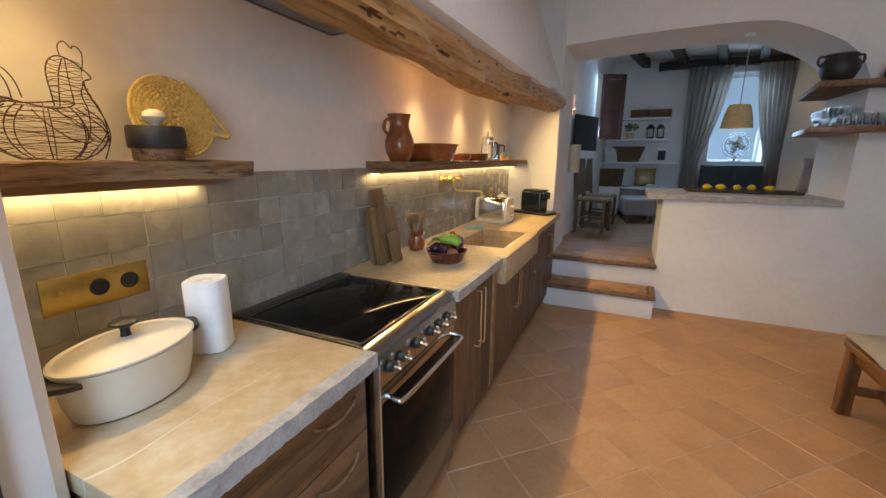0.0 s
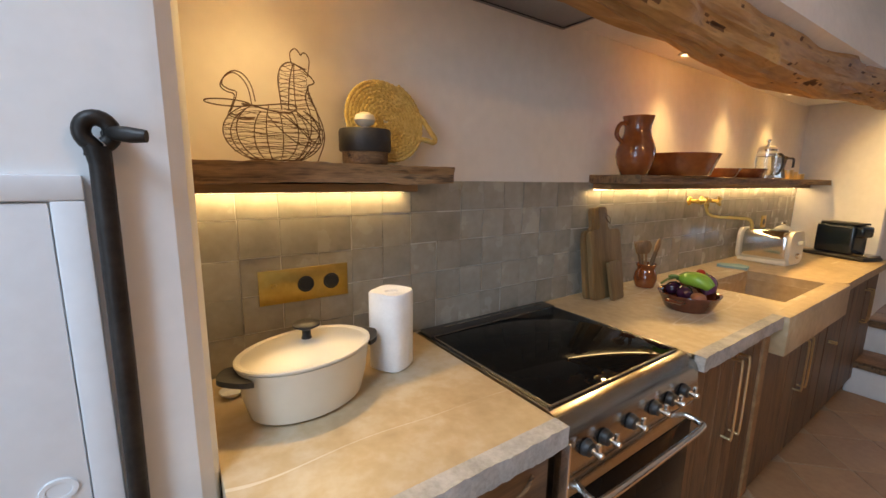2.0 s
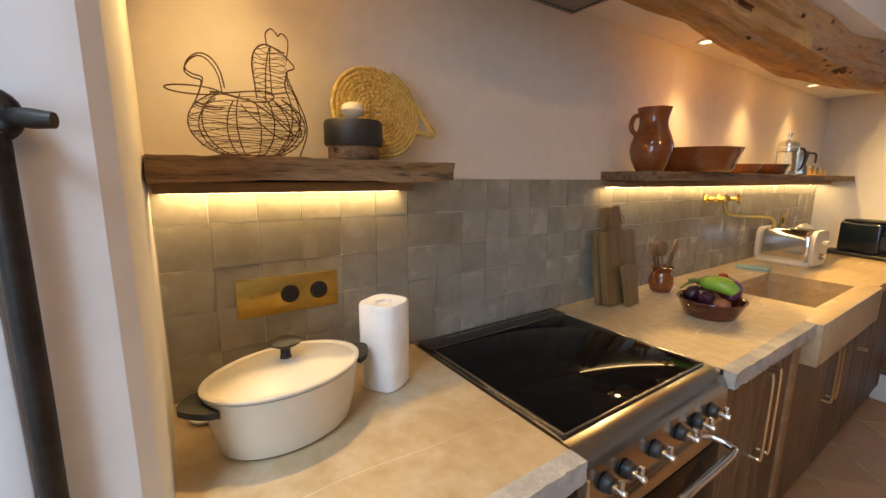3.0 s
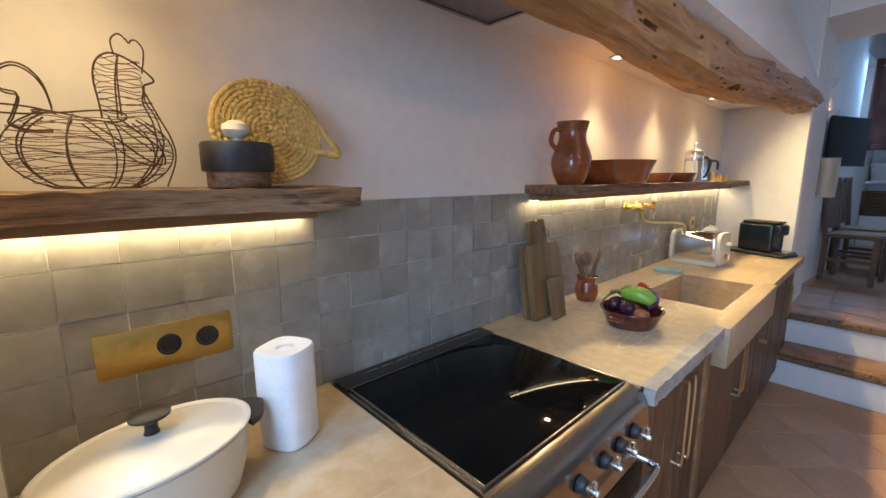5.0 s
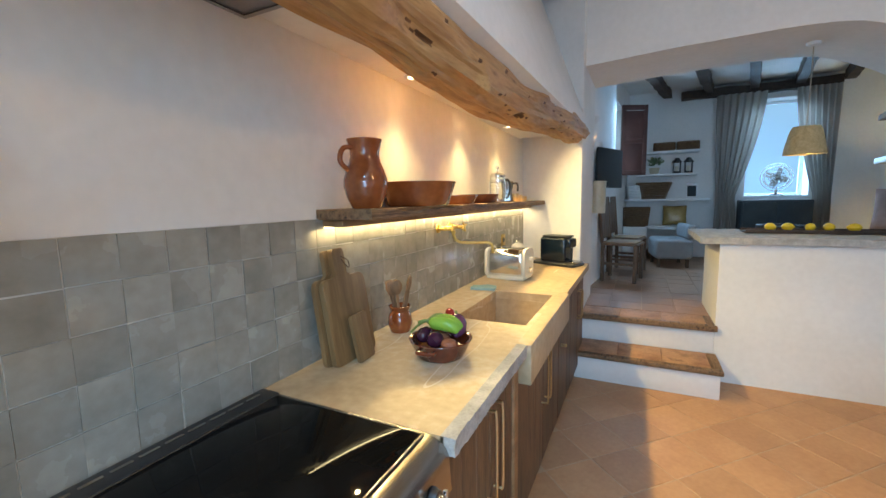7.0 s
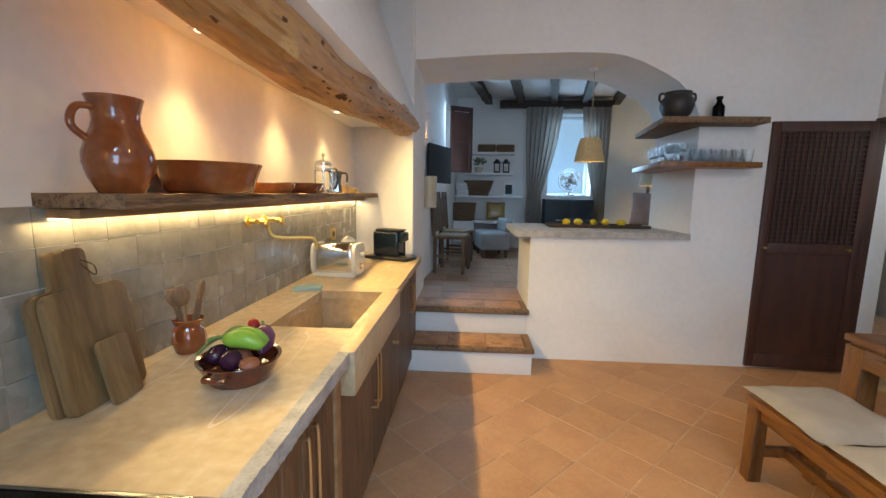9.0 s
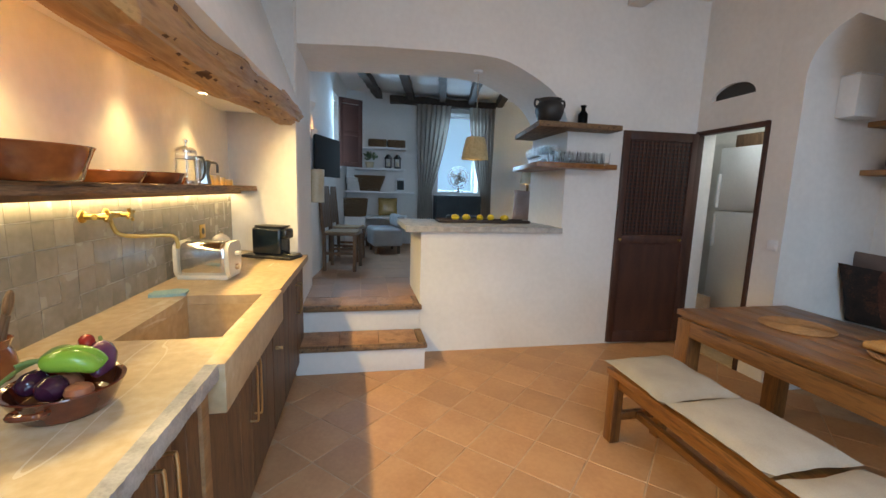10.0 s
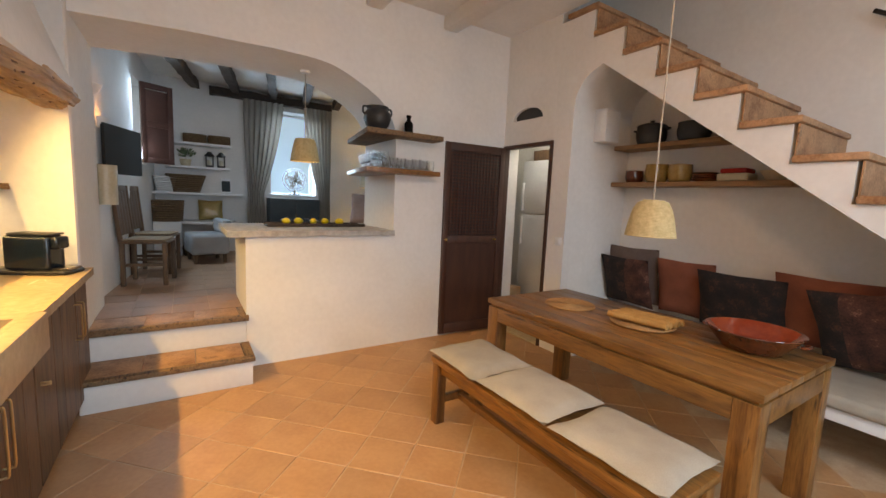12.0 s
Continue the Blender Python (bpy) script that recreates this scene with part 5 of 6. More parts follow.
G = "scatter cushions in the alcove"
cushion("scatter_cushion", (4.98, 3.49, 0.79), 0.54, 0.56, 0.12, taupe_cloth, "taupe cushion leaning on the alcove wall", (-10, 0, 90), G)
cushion("scatter_cushion", (4.84, 3.47, 0.735), 0.53, 0.50, 0.13, dark_cloth, "black cushion with a brown flowered panel", (-18, 0, 86), G, panel=-0.055)
cushion("scatter_cushion", (4.93, 2.95, 0.75), 0.50, 0.52, 0.13, rust_cloth, "rust red cushion leaning on the wall", (-12, 0, 90), G)
cushion("scatter_cushion", (4.82, 2.48, 0.735), 0.60, 0.50, 0.14, dark_cloth, "dark patterned cushion on the seat pad", (-18, 0, 92), G)
cushion("scatter_cushion", (4.93, 2.00, 0.76), 0.60, 0.54, 0.13, rust_cloth, "rust red cushion against the wall", (-12, 0, 90), G)
cushion("scatter_cushion", (4.68, 1.70, 0.745), 0.60, 0.56, 0.15, dark_cloth, "black and brown flowered cushion", (-22, 8, 82), G, panel=0.14)


def wall_board(name, outline, z0, z1, mat, label):
    sh = thing(name, (0, 0, 0), label, "shelf")
    bm = prism(mesh(), outline, 2, z0, z1)
    es = [e for e in bm.edges]
    bmesh.ops.bevel(bm, geom=es, offset=0.004, segments=2, affect="EDGES", profile=0.5)
    part("board", bm, mat, sh)
    return sh


wall_board("alcove_shelf", [(4.83, 2.76), (5.078, 2.76), (5.078, 3.733), (4.83, 3.733)], 2.015, 2.055, shelf_wood, "wooden alcove shelf holding black pots")
wall_board("alcove_shelf", [(4.83, 2.26), (5.078, 2.26), (5.078, 3.733), (4.83, 3.733)], 1.655, 1.697, shelf_wood, "wooden alcove shelf holding crockery")


def pot(name, at, r, h, mat, label, lid=True, loops=True):
    p = thing(name, at, label, "pot")
    part("body", lathe(mesh(), [(0, 0), (r * 0.72, 0), (r * 0.86, 0.01), (r * 0.98, h * 0.35), (r, h * 0.6), (r * 0.95, h * 0.9), (r * 0.97, h), (r * 0.9, h), (r * 0.88, h * 0.85), (0, h * 0.5)], 32), mat, p)
    if lid:
        part("lid", lathe(mesh(), [(r * 0.96, h), (r * 0.94, h + 0.01), (r * 0.5, h + 0.03), (0.02, h + 0.035), (0.014, h + 0.045), (0.022, h + 0.055), (0, h + 0.06)], 28), mat, p)
    if loops:
        for s in (-1, 1):
            bm = mesh()
            tube(bm, smooth_line([(-0.03, s * r * 0.95, h * 0.8), (-0.025, s * (r + 0.03), h * 0.84), (0.025, s * (r + 0.03), h * 0.84), (0.03, s * r * 0.95, h * 0.8)], 5), 0.008, 7)
            part("loop_handle", bm, mat, p)
    return p


pot("cooking_pot", (4.94, 3.42, 2.056), 0.135, 0.165, cast_iron, "black lidded cooking pot on the alcove shelf")
pot("cooking_pot", (4.94, 3.03, 2.056), 0.135, 0.155, cast_iron, "black open cooking pot on the alcove shelf", lid=False, loops=False)
hb = thing("switch_box", (4.50, 3.733, 2.06), "white metal box mounted in the alcove corner", "box")
part("body", box(mesh(), 0, 0.21, -0.13, -0.001, 0, 0.29, 0.008), white_paint, hb)
part("lid", box(mesh(), -0.004, 0.214, -0.134, 0.0, 0.2905, 0.301, 0.003), white_paint, hb)
mustard = surf("mustard glazed pot", (0.26, 0.17, 0.05), (0.36, 0.25, 0.09), 0.2, 5, 40, 0.1, vary=0.1)
cream_clay = surf("cream stoneware", (0.48, 0.40, 0.27), (0.58, 0.50, 0.36), 0.35, 5, 40, 0.1, vary=0.05)
red_glaze = surf("bright red enamel", (0.42, 0.02, 0.015), (0.50, 0.03, 0.02), 0.2, 5, 40, 0.02, vary=0.0)
Z = 1.698
pot("clay_pot", (4.95, 3.56, Z), 0.085, 0.115, clay_dark, "small red clay pot", lid=False, loops=False)
pot("glazed_pot", (4.94, 3.33, Z), 0.10, 0.165, mustard, "mustard glazed pot on the alcove shelf", lid=False, loops=False)
pot("glazed_pot", (4.95, 3.12, Z), 0.10, 0.155, mustard, "mustard glazed pot beside its twin", lid=False, loops=False)
for k in range(4):
    dish("clay_plate", (4.945, 2.90, Z + 0.018 * k), 0.105, 0.02, clay_dark if k % 2 else clay, "stacked glazed clay plate", "plate", flare=0.7, group="stacked plates")
rd = thing("oven_dish", (4.945, 2.66, Z), "cream oven dish with a bright red dish on top", "oven dish")
part("dish", box(mesh(), -0.10, 0.10, -0.11, 0.11, 0, 0.06, 0.012, 3), cream_clay, rd)
part("red_dish", box(mesh(), -0.085, 0.085, -0.095, 0.095, 0.061, 0.10, 0.012, 3), red_glaze, rd, "bright red enamel dish")
dish("stoneware_bowl", (4.945, 2.40, Z), 0.10, 0.075, cream_clay, "cream stoneware bowl on the alcove shelf", flare=0.6)

# ---- table, bench, cushions ----
red_clay_glaze = surf("red clay glaze", (0.23, 0.030, 0.012), (0.33, 0.055, 0.020), 0.07, 5, 40, 0.06, vary=0.0, coat=0.7)
tb = thing("dining_table", (0, 0, 0), "oiled solid wood dining table", "table")
X0, X1, Y0, Y1 = 3.02, 3.862, 1.685, 3.375
nb = 6
w = (X1 - X0) / nb
top = part("tabletop", box(mesh(), X0 + 0.02, X1 - 0.02, Y0 + 0.02, Y1 - 0.02, 0.700, 0.716), table_wood, tb)
for i in range(nb):
    bm = box(mesh(), X0 + i * w, X0 + (i + 1) * w - 0.0012, Y0, Y1, 0.717, 0.752 - 0.001 * (i % 2), 0.003)
    part("plank", bm, table_wood, top)
for x in (X0 + 0.056, X1 - 0.056):
    for y in (Y0 + 0.056, Y1 - 0.056):
        part("leg", box(mesh(), x - 0.05, x + 0.05, y - 0.05, y + 0.05, 0, 0.699, 0.006), leg_wood, tb)
for x in (X0 + 0.020, X1 - 0.020):
    part("apron", box(mesh(), x - 0.012, x + 0.012, Y0 + 0.106, Y1 - 0.106, 0.60, 0.699, 0.002), table_wood, tb)
for y in (Y0 + 0.020, Y1 - 0.020):
    part("apron", box(mesh(), X0 + 0.106, X1 - 0.106, y - 0.012, y + 0.012, 0.60, 0.699, 0.002), table_wood, tb)

bn = thing("bench", (0, 0, 0), "long solid wood bench beside the table", "bench")
bx0, bx1, by0, by1 = 2.49, 2.885, 1.74, 3.27
part("seat", box(mesh(), bx0, bx1, by0, by1, 0.405, 0.445, 0.005), table_wood, bn)
for x in (bx0 + 0.04, bx1 - 0.04):
    for y in (by0 + 0.045, by1 - 0.045):
        part("leg", box(mesh(), x - 0.033, x + 0.033, y - 0.033, y + 0.033, 0, 0.404, 0.005), leg_wood, bn)
for y in (by0 + 0.045, by1 - 0.045):
    part("stretcher", box(mesh(), bx0 + 0.074, bx1 - 0.074, y - 0.016, y + 0.016, 0.13, 0.18, 0.003), table_wood, bn)
part("rail", box(mesh(), (bx0 + bx1) / 2 - 0.018, (bx0 + bx1) / 2 + 0.018, by0 + 0.062, by1 - 0.062, 0.135, 0.175, 0.003), table_wood, bn)
part("apron", box(mesh(), bx0 + 0.03, bx0 + 0.05, by0 + 0.08, by1 - 0.08, 0.34, 0.404, 0.002), table_wood, bn)
for k, yc in enumerate((3.035, 2.53, 2.005)):
    cushion("bench_cushion", (2.69, yc, 0.478), 0.43, 0.51, 0.075, linen, "flat beige linen cushion on the bench", (90, 1.5 * (k - 1), 2 * (k - 1)), "bench cushions")

# things on the table
tan_straw = surf("tan straw", (0.36, 0.175, 0.062), (0.50, 0.27, 0.11), 0.85, 40, 160, 0.9, vary=0.05, dist=0.003)
mt = thing("placemat", (3.44, 2.98, 0.752), "round woven straw placemat", "placemat")
bm = mesh()
for k in range(1, 15):
    r = 0.0118 * k
    tube(bm, [(r * math.cos(a), r * math.sin(a), 0.005) for a in [2 * math.pi * i / (12 + 3 * k) for i in range(12 + 3 * k)]], 0.0055, 5, True)
part("weave", bm, tan_straw, mt)
tr = thing("woven_tray", (3.47, 2.46, 0.752), "round woven tray under rolled straw mats", "tray")
bm = mesh()
for k in range(1, 15):
    r = 0.0125 * k
    tube(bm, [(r * math.cos(a), r * math.sin(a), 0.005 + 0.0006 * max(0, k - 10) ** 2) for a in [2 * math.pi * i / (12 + 3 * k) for i in range(12 + 3 * k)]], 0.006, 5, True)
part("weave", bm, tan_straw, tr)
rope = surf("orange straw roll", (0.44, 0.20, 0.05), (0.56, 0.29, 0.09), 0.8, 30, 160, 0.7, vary=0.08, dist=0.003)
for k in range(5):
    rl = thing("straw_roll", (3.40 + 0.042 * k, 2.455, 0.792), "rolled orange straw mat lying on the tray", "roll", "rolled mats", rz=8)
    bm = mesh()
    tube(bm, [(0.001 * math.sin(9 * i), -0.17 + 0.0085 * i, 0) for i in range(41)], [0.019 + 0.0016 * (i % 2) for i in range(41)], 12)
    part("roll", bm, rope, rl)
b = dish("clay_bowl", (3.62, 1.955, 0.752), 0.210, 0.104, clay_dark, "large clay bowl with a red glazed inside on the table", flare=0.66, ears=True)
part("glaze", lathe(mesh(), [(0.206, 0.1045), (0.200, 0.1030), (0.1395, 0.040), (0.112, 0.018), (0, 0.016)], 44), red_clay_glaze, b, "shiny red glaze inside")

# pendants
def pendant(at_top, z0, z1, r0, r1, label, power, lit):
    p = thing("pendant_lamp", at_top, label, "pendant lamp")
    zt = at_top[2]
    bm = mesh()
    tube(bm, [(0, 0, -0.005), (0.002, 0, (z1 - zt) / 2), (0, 0, z1 - zt)], 0.0042, 8)
    part("cord", bm, linen, p, "pale fabric cord")
    part("rose", lathe(mesh(), [(0, 0), (0.045, 0), (0.04, -0.02), (0.01, -0.03), (0, -0.03)], 20), white_paint, p)
    bm = mesh()
    h = z1 - z0
    bell = [(0.0, r1), (0.07, r1 + 0.36 * (r0 - r1)), (0.25, r1 + 0.60 * (r0 - r1)), (0.55, r1 + 0.80 * (r0 - r1)), (0.85, r1 + 0.93 * (r0 - r1)), (1.0, r0)]
    pts = []
    for k in range(26 * 28 + 1):
        f, a = k / (26 * 28), 2 * math.pi * k / 28
        for (fa, ra), (fb, rb) in zip(bell, bell[1:]):
            if fa <= f <= fb:
                r = ra + (rb - ra) * (f - fa) / (fb - fa)
        if r0 <= 0.13:
            r = r1 + (r0 - r1) * f ** 0.6
        r += 0.0015 * math.sin(7 * a)
        pts.append((r * math.cos(a), r * math.sin(a), z1 - zt - f * h))
    tube(bm, pts, h / 46, 5)
    part("shade", bm, rattan, p, "woven rattan shade")
    part("bulb", lathe(mesh(), [(0, -0.03), (0.02, -0.022), (0.03, 0), (0.022, 0.025), (0.012, 0.05), (0, 0.05)], 16, (0, 0, z0 - zt + h * 0.45)), lit, p)
    return p


lit_bulb = glow("lit warm bulb", (1.0, 0.55, 0.20), 4)
# unseen light with no fitting, added to brighten the pantry and fridge
lamp("POINT", "pantry_light", (4.47, 4.22, 2.2), 13, (0.80, 0.90, 1.0), radius=0.12)
dull_bulb = surf("unlit bulb", (0.7, 0.68, 0.62), (0.75, 0.73, 0.68), 0.2, 5, 40, 0.0)
pendant((3.37, 2.41, CEIL - 0.001), 1.292, 1.495, 0.131, 0.045, "woven straw pendant lamp over the table", 0, dull_bulb)
pendant((2.13, 5.08, 2.56), 1.745, 1.955, 0.128, 0.075, "lit woven pendant lamp under the arch", 5, lit_bulb)

# ---- shelves at the arch ----
for z0, z1, xr, lab in ((2.0, 2.045, 3.275, "thick wooden shelf wrapped round the pillar holding black pots"), (1.668, 1.712, 3.255, "thick wooden shelf wrapped round the pillar holding glasses")):
    wall_board("corner_shelf", [(2.50, 4.48), (xr, 4.48), (xr, 4.677), (2.868, 4.677), (2.868, 5.44), (2.66, 5.44)], z0, z1, old_wood if z0 > 1.9 else table_wood, lab)
bp = thing("black_pot", (2.64, 4.60, 2.046), "round black clay pot with two ears", "pot")
part("body", lathe(mesh(), [(0, 0), (0.07, 0), (0.10, 0.03), (0.122, 0.09), (0.115, 0.14), (0.09, 0.17), (0.10, 0.195), (0.085, 0.195), (0.08, 0.17), (0, 0.15)], 32), cast_iron, bp)
for s in (-1, 1):
    bm = mesh()
    tube(bm, smooth_line([(s * 0.09, 0, 0.185), (s * 0.13, 0, 0.185), (s * 0.135, 0, 0.14), (s * 0.112, 0, 0.12)], 5), 0.009, 8)
    part("ear", bm, cast_iron, bp)
bo = thing("dark_bottle", (2.94, 4.57, 2.046), "small dark glass bottle", "bottle")
part("body", lathe(mesh(), [(0, 0), (0.038, 0), (0.042, 0.01), (0.042, 0.085), (0.02, 0.115), (0.018, 0.14), (0.024, 0.142), (0.024, 0.16), (0, 0.16)], 24), black_glass, bo)
tumbler = [(0, 0.006), (0.026, 0.006), (0.0275, 0.01), (0.034, 0.098), (0.0355, 0.098), (0.030, 0.0), (0, 0.0)]
first = None
for i in range(9):
    for j in range(2):
        p = (2.62 + 0.078 * i, 4.525 + 0.085 * j, 1.713)
        if p[0] > 3.23 or (i == 0 and j == 0):
            continue
        if first is None:
            first = thing("drinking_glass", p, "clear drinking glass standing on the shelf", "glass", "glasses on the corner shelf")
            part("tumbler", lathe(mesh(), tumbler, 16), glass, first)
        else:
            copy_thing(first, pose(*p))
first = None
for i in range(6):
    for j in range(2):
        p = (2.70 + 0.082 * j + 0.012 * i, 4.73 + 0.105 * i, 1.713)
        if p[0] > 2.84:
            continue
        if first is None:
            first = thing("wine_glass", p, "clear stemmed wine glass on the shelf", "glass", "wine glasses on the corner shelf")
            part("goblet", lathe(mesh(), [(0, 0), (0.032, 0), (0.032, 0.003), (0.006, 0.008), (0.005, 0.07), (0.022, 0.085), (0.037, 0.12), (0.034, 0.165), (0.032, 0.165), (0.034, 0.12), (0.018, 0.09), (0, 0.082)], 18), glass, first)
        else:
            copy_thing(first, pose(*p))

# ledge: long tray with lemons
ly = thing("wooden_tray", (2.27, 5.20, 1.138), "long dark wooden tray on the ledge", "tray")
bm = box(mesh(), -0.47, 0.47, -0.10, 0.10, 0, 0.012, 0.004)
part("board", bm, dark_beam, ly)
for s in (-1, 1):
    part("rim", box(mesh(), -0.47, 0.47, s * 0.105 - 0.008, s * 0.105 + 0.008, 0.0, 0.028, 0.003), dark_beam, ly)
lemon_skin = surf("lemon skin", (0.62, 0.44, 0.015), (0.72, 0.54, 0.03), 0.4, 8, 120, 0.3, vary=0.06, dist=0.002)
for k, (x, y) in enumerate(((1.98, 5.18), (2.10, 5.21), (2.235, 5.18), (2.36, 5.22), (2.50, 5.19))):
    lm = solo("lemon", lathe(mesh(), [(0, -0.045), (0.007, -0.042), (0.022, -0.032), (0.031, -0.012), (0.032, 0.008), (0.024, 0.028), (0.010, 0.040), (0.006, 0.046), (0, 0.047)], 24), lemon_skin, "yellow lemon on the wooden tray", "lemon", group="lemons on the tray")
    lm.matrix_world = pose(x, y, 1.184, 90, 20 * k, 40 + 55 * k)

# ---- steps: treads ----
for nm, y0, y1, z0, z1 in (("step_tread", 4.30, 4.678, 0.187, 0.222), ("step_tread", 4.645, 4.96, 0.402, 0.447)):
    s = thing(nm, (0, 0, 0), "clay tiled step tread with a dark wooden nosing", "step", kind="structure")
    part("nosing", box(mesh(), 0.577, 1.585, y0, y0 + 0.055, z0, z1, 0.006), old_wood, s)
    part("side_nosing", box(mesh(), 1.52, 1.585, y0 + 0.056, y1, z0, z1, 0.006), old_wood, s)
    for k in range(3):
        part("tile", box(mesh(), 0.58 + 0.313 * k, 0.89 + 0.313 * k, y0 + 0.058, y1, z0, z1 - 0.002, 0.003), stair_tile, s)

# ---- staircase tiles ----
sc = thing("staircase", (0, 0, 0), "clay tiled treads and risers of the open staircase", "stairs", kind="structure")
tread_mesh = riser_mesh = None
for k in range(14):
    yb, z = TOPY - RUN * k, TOPZ - RISE * k
    if tread_mesh is None:
        ob = part("tread", rough_up(box(mesh(), RX - 0.035, 5.076, -RUN - 0.03, 0.0, -0.042, 0.0, 0.010, 2), 0.003, 12), stair_tile, sc)
        tread_mesh = ob.data
    else:
        ob = new("tread", tread_mesh)
        ob.parent = sc
    ob.location = (0, yb, z)
    if riser_mesh is None:
        ob = part("riser", box(mesh(), RX + 0.002, 5.076, -0.012, 0.0, -RISE, -0.044, 0.002, 1), stair_tile, sc)
        riser_mesh = ob.data
    else:
        ob = new("riser", riser_mesh)
        ob.parent = sc
    ob.location = (0, yb - RUN, z)
hr = thing("handrail", (5.07, 1.6, 2.70), "black iron handrail on the stair wall", "handrail")
part("rail", tube(mesh(), [(-0.05, -1.2, -0.93), (-0.05, 0.42, 0.10)], 0.014, 10), iron, hr)
part("bracket", tube(mesh(), smooth_line([(0.0, 0.35, -0.02), (-0.03, 0.35, -0.02), (-0.05, 0.35, 0.05)], 4), 0.007, 8), iron, hr)

# ---- living room ----
for k, xe in enumerate((1.36, 1.93, 2.49, 3.02, 3.55, 4.05)):
    bm = grid_box(mesh(), -0.055, 0.055, 0, 3.25, 0, 0.13, 0.08)
    rough_up(bm, 0.018, 5, k * 3.0)
    b = structure("ceiling_beam", bm, dark_beam, "dark old beam under the living room ceiling", "beam")
    b.matrix_world = pose(xe - 0.63, 5.48, 2.99, 0, 0, -11)
bm = rough_up(grid_box(mesh(), 1.55, 3.45, 8.58, 8.74, 2.93, 3.05, 0.06), 0.02, 4)
structure("lintel", bm, dark_beam, "dark old lintel over the curtained window", "beam")

def curtain(x_top, x_tie, x_bot, label):
    """A hanging cloth gathered at a tie; each is a pair of x limits."""
    bm = mesh()
    nu, nv = 60, 30
    grid = {}
    for j in range(nv + 1):
        f = j / nv
        z = 2.93 - f * 2.45
        if f < 0.62:
            g = (f / 0.62) ** 1.6
            a, b_ = (x_top[i] + (x_tie[i] - x_top[i]) * g for i in (0, 1))
        else:
            g = (f - 0.62) / 0.38
            a, b_ = (x_tie[i] + (x_bot[i] - x_tie[i]) * g ** 0.7 for i in (0, 1))
        for i in range(nu + 1):
            u = i / nu
            fold = 0.030 * math.sin(u * 2 * math.pi * 7 + 0.6 * math.sin(3 * f)) * (0.55 + 0.45 * (b_ - a) / 0.6)
            grid[i, j] = bm.verts.new((a + (b_ - a) * u, 8.55 + fold, z))
    for i in range(nu):
        for j in range(nv):
            bm.faces.new((grid[i, j], grid[i + 1, j], grid[i + 1, j + 1], grid[i, j + 1]))
    bmesh.ops.solidify(bm, geom=bm.faces[:], thickness=0.006)
    return solo("curtain", bm, curtain_cloth, label, "curtain", group="curtains", angle=80)


curtain((2.00, 2.62), (2.06, 2.30), (2.04, 2.36), "grey linen curtain tied to the side")
curtain((2.95, 3.44), (3.22, 3.42), (3.18, 3.44), "grey linen curtain tied beside the window")
win = thing("window_1", (0, 0, 0), "white framed living room window", "window", kind="structure")
for a in ((2.45, 2.50, 1.42, 2.85), (3.17, 3.22, 1.42, 2.85), (2.501, 3.169, 1.42, 1.46), (2.501, 3.169, 2.81, 2.85)):
    part("window_frame", box(mesh(), a[0], a[1], 9.04, 9.08, a[2], a[3], 0.003), white_paint, win)
structure("backdrop", box(mesh(), 1.2, 4.6, 9.9, 9.95, 0.5, 4.2), glow("pale daylight", (0.40, 0.60, 0.80), 0.70), "pale blue daylight outside the window", "backdrop")
structure("backdrop", box(mesh(), -0.6, -0.55, 6.6, 8.8, 1.0, 3.4), glow("pale daylight west", (0.62, 0.78, 0.95), 1.1), "pale daylight outside the side window", "backdrop")
w2 = thing("window_2", (0, 0, 0), "dark framed side window in a deep reveal", "window", kind="structure")
for a in ((7.352, 7.40, 1.752, 2.778), (8.05, 8.098, 1.752, 2.778), (7.401, 8.049, 1.752, 1.80), (7.401, 8.049, 2.73, 2.778)):
    part("window_frame", box(mesh(), 0.50, 0.54, a[0], a[1], a[2], a[3], 0.003), shutter_brown, w2)
for z in (2.08, 2.40):
    part("glazing_bar", box(mesh(), 0.505, 0.535, 7.401, 8.049, z, z + 0.03, 0.003), shutter_brown, w2)
fan = thing("table_fan", (2.86, 8.83, 1.425), "chrome table fan on the window sill", "fan")
fan.scale = (1.08, 1.0, 1.08)
part("base", lathe(mesh(), [(0, 0), (0.09, 0), (0.085, 0.02), (0.02, 0.03), (0.015, 0.08), (0, 0.08)], 24), steel, fan)
bm = mesh()
for rr_, yy in ((0.19, 0.0), (0.15, -0.04), (0.15, 0.04), (0.08, -0.055), (0.08, 0.055)):
    tube(bm, [(rr_ * math.cos(a), yy, 0.25 + rr_ * math.sin(a)) for a in [2 * math.pi * i / 32 for i in range(32)]], 0.006, 5, True)
for k in range(24):
    a = 2 * math.pi * k / 24
    tube(bm, [(0.03 * math.cos(a), -0.06, 0.25 + 0.03 * math.sin(a)), (0.12 * math.cos(a), -0.05, 0.25 + 0.12 * math.sin(a)), (0.19 * math.cos(a), 0, 0.25 + 0.19 * math.sin(a))], 0.0028, 4)
part("guard", bm, steel, fan)
for k in range(4):
    bm = mesh()
    box(bm, 0.02, 0.13, -0.004, 0.004, -0.036, 0.036, 0.003, m=Matrix.Translation((0, 0, 0.25)) @ pose(0, 0, 0, 0, 90 * k + 20, 0) @ pose(0, 0, 0, 25, 0, 0))
    part("blade", bm, hood_steel, fan)
part("hub", lathe(mesh(), [(0, -0.065), (0.03, -0.06), (0.035, 0.03), (0, 0.05)], 20, m=Matrix.Translation((0, 0, 0.25)) @ pose(0, 0, 0, 90, 0, 0)), steel, fan)
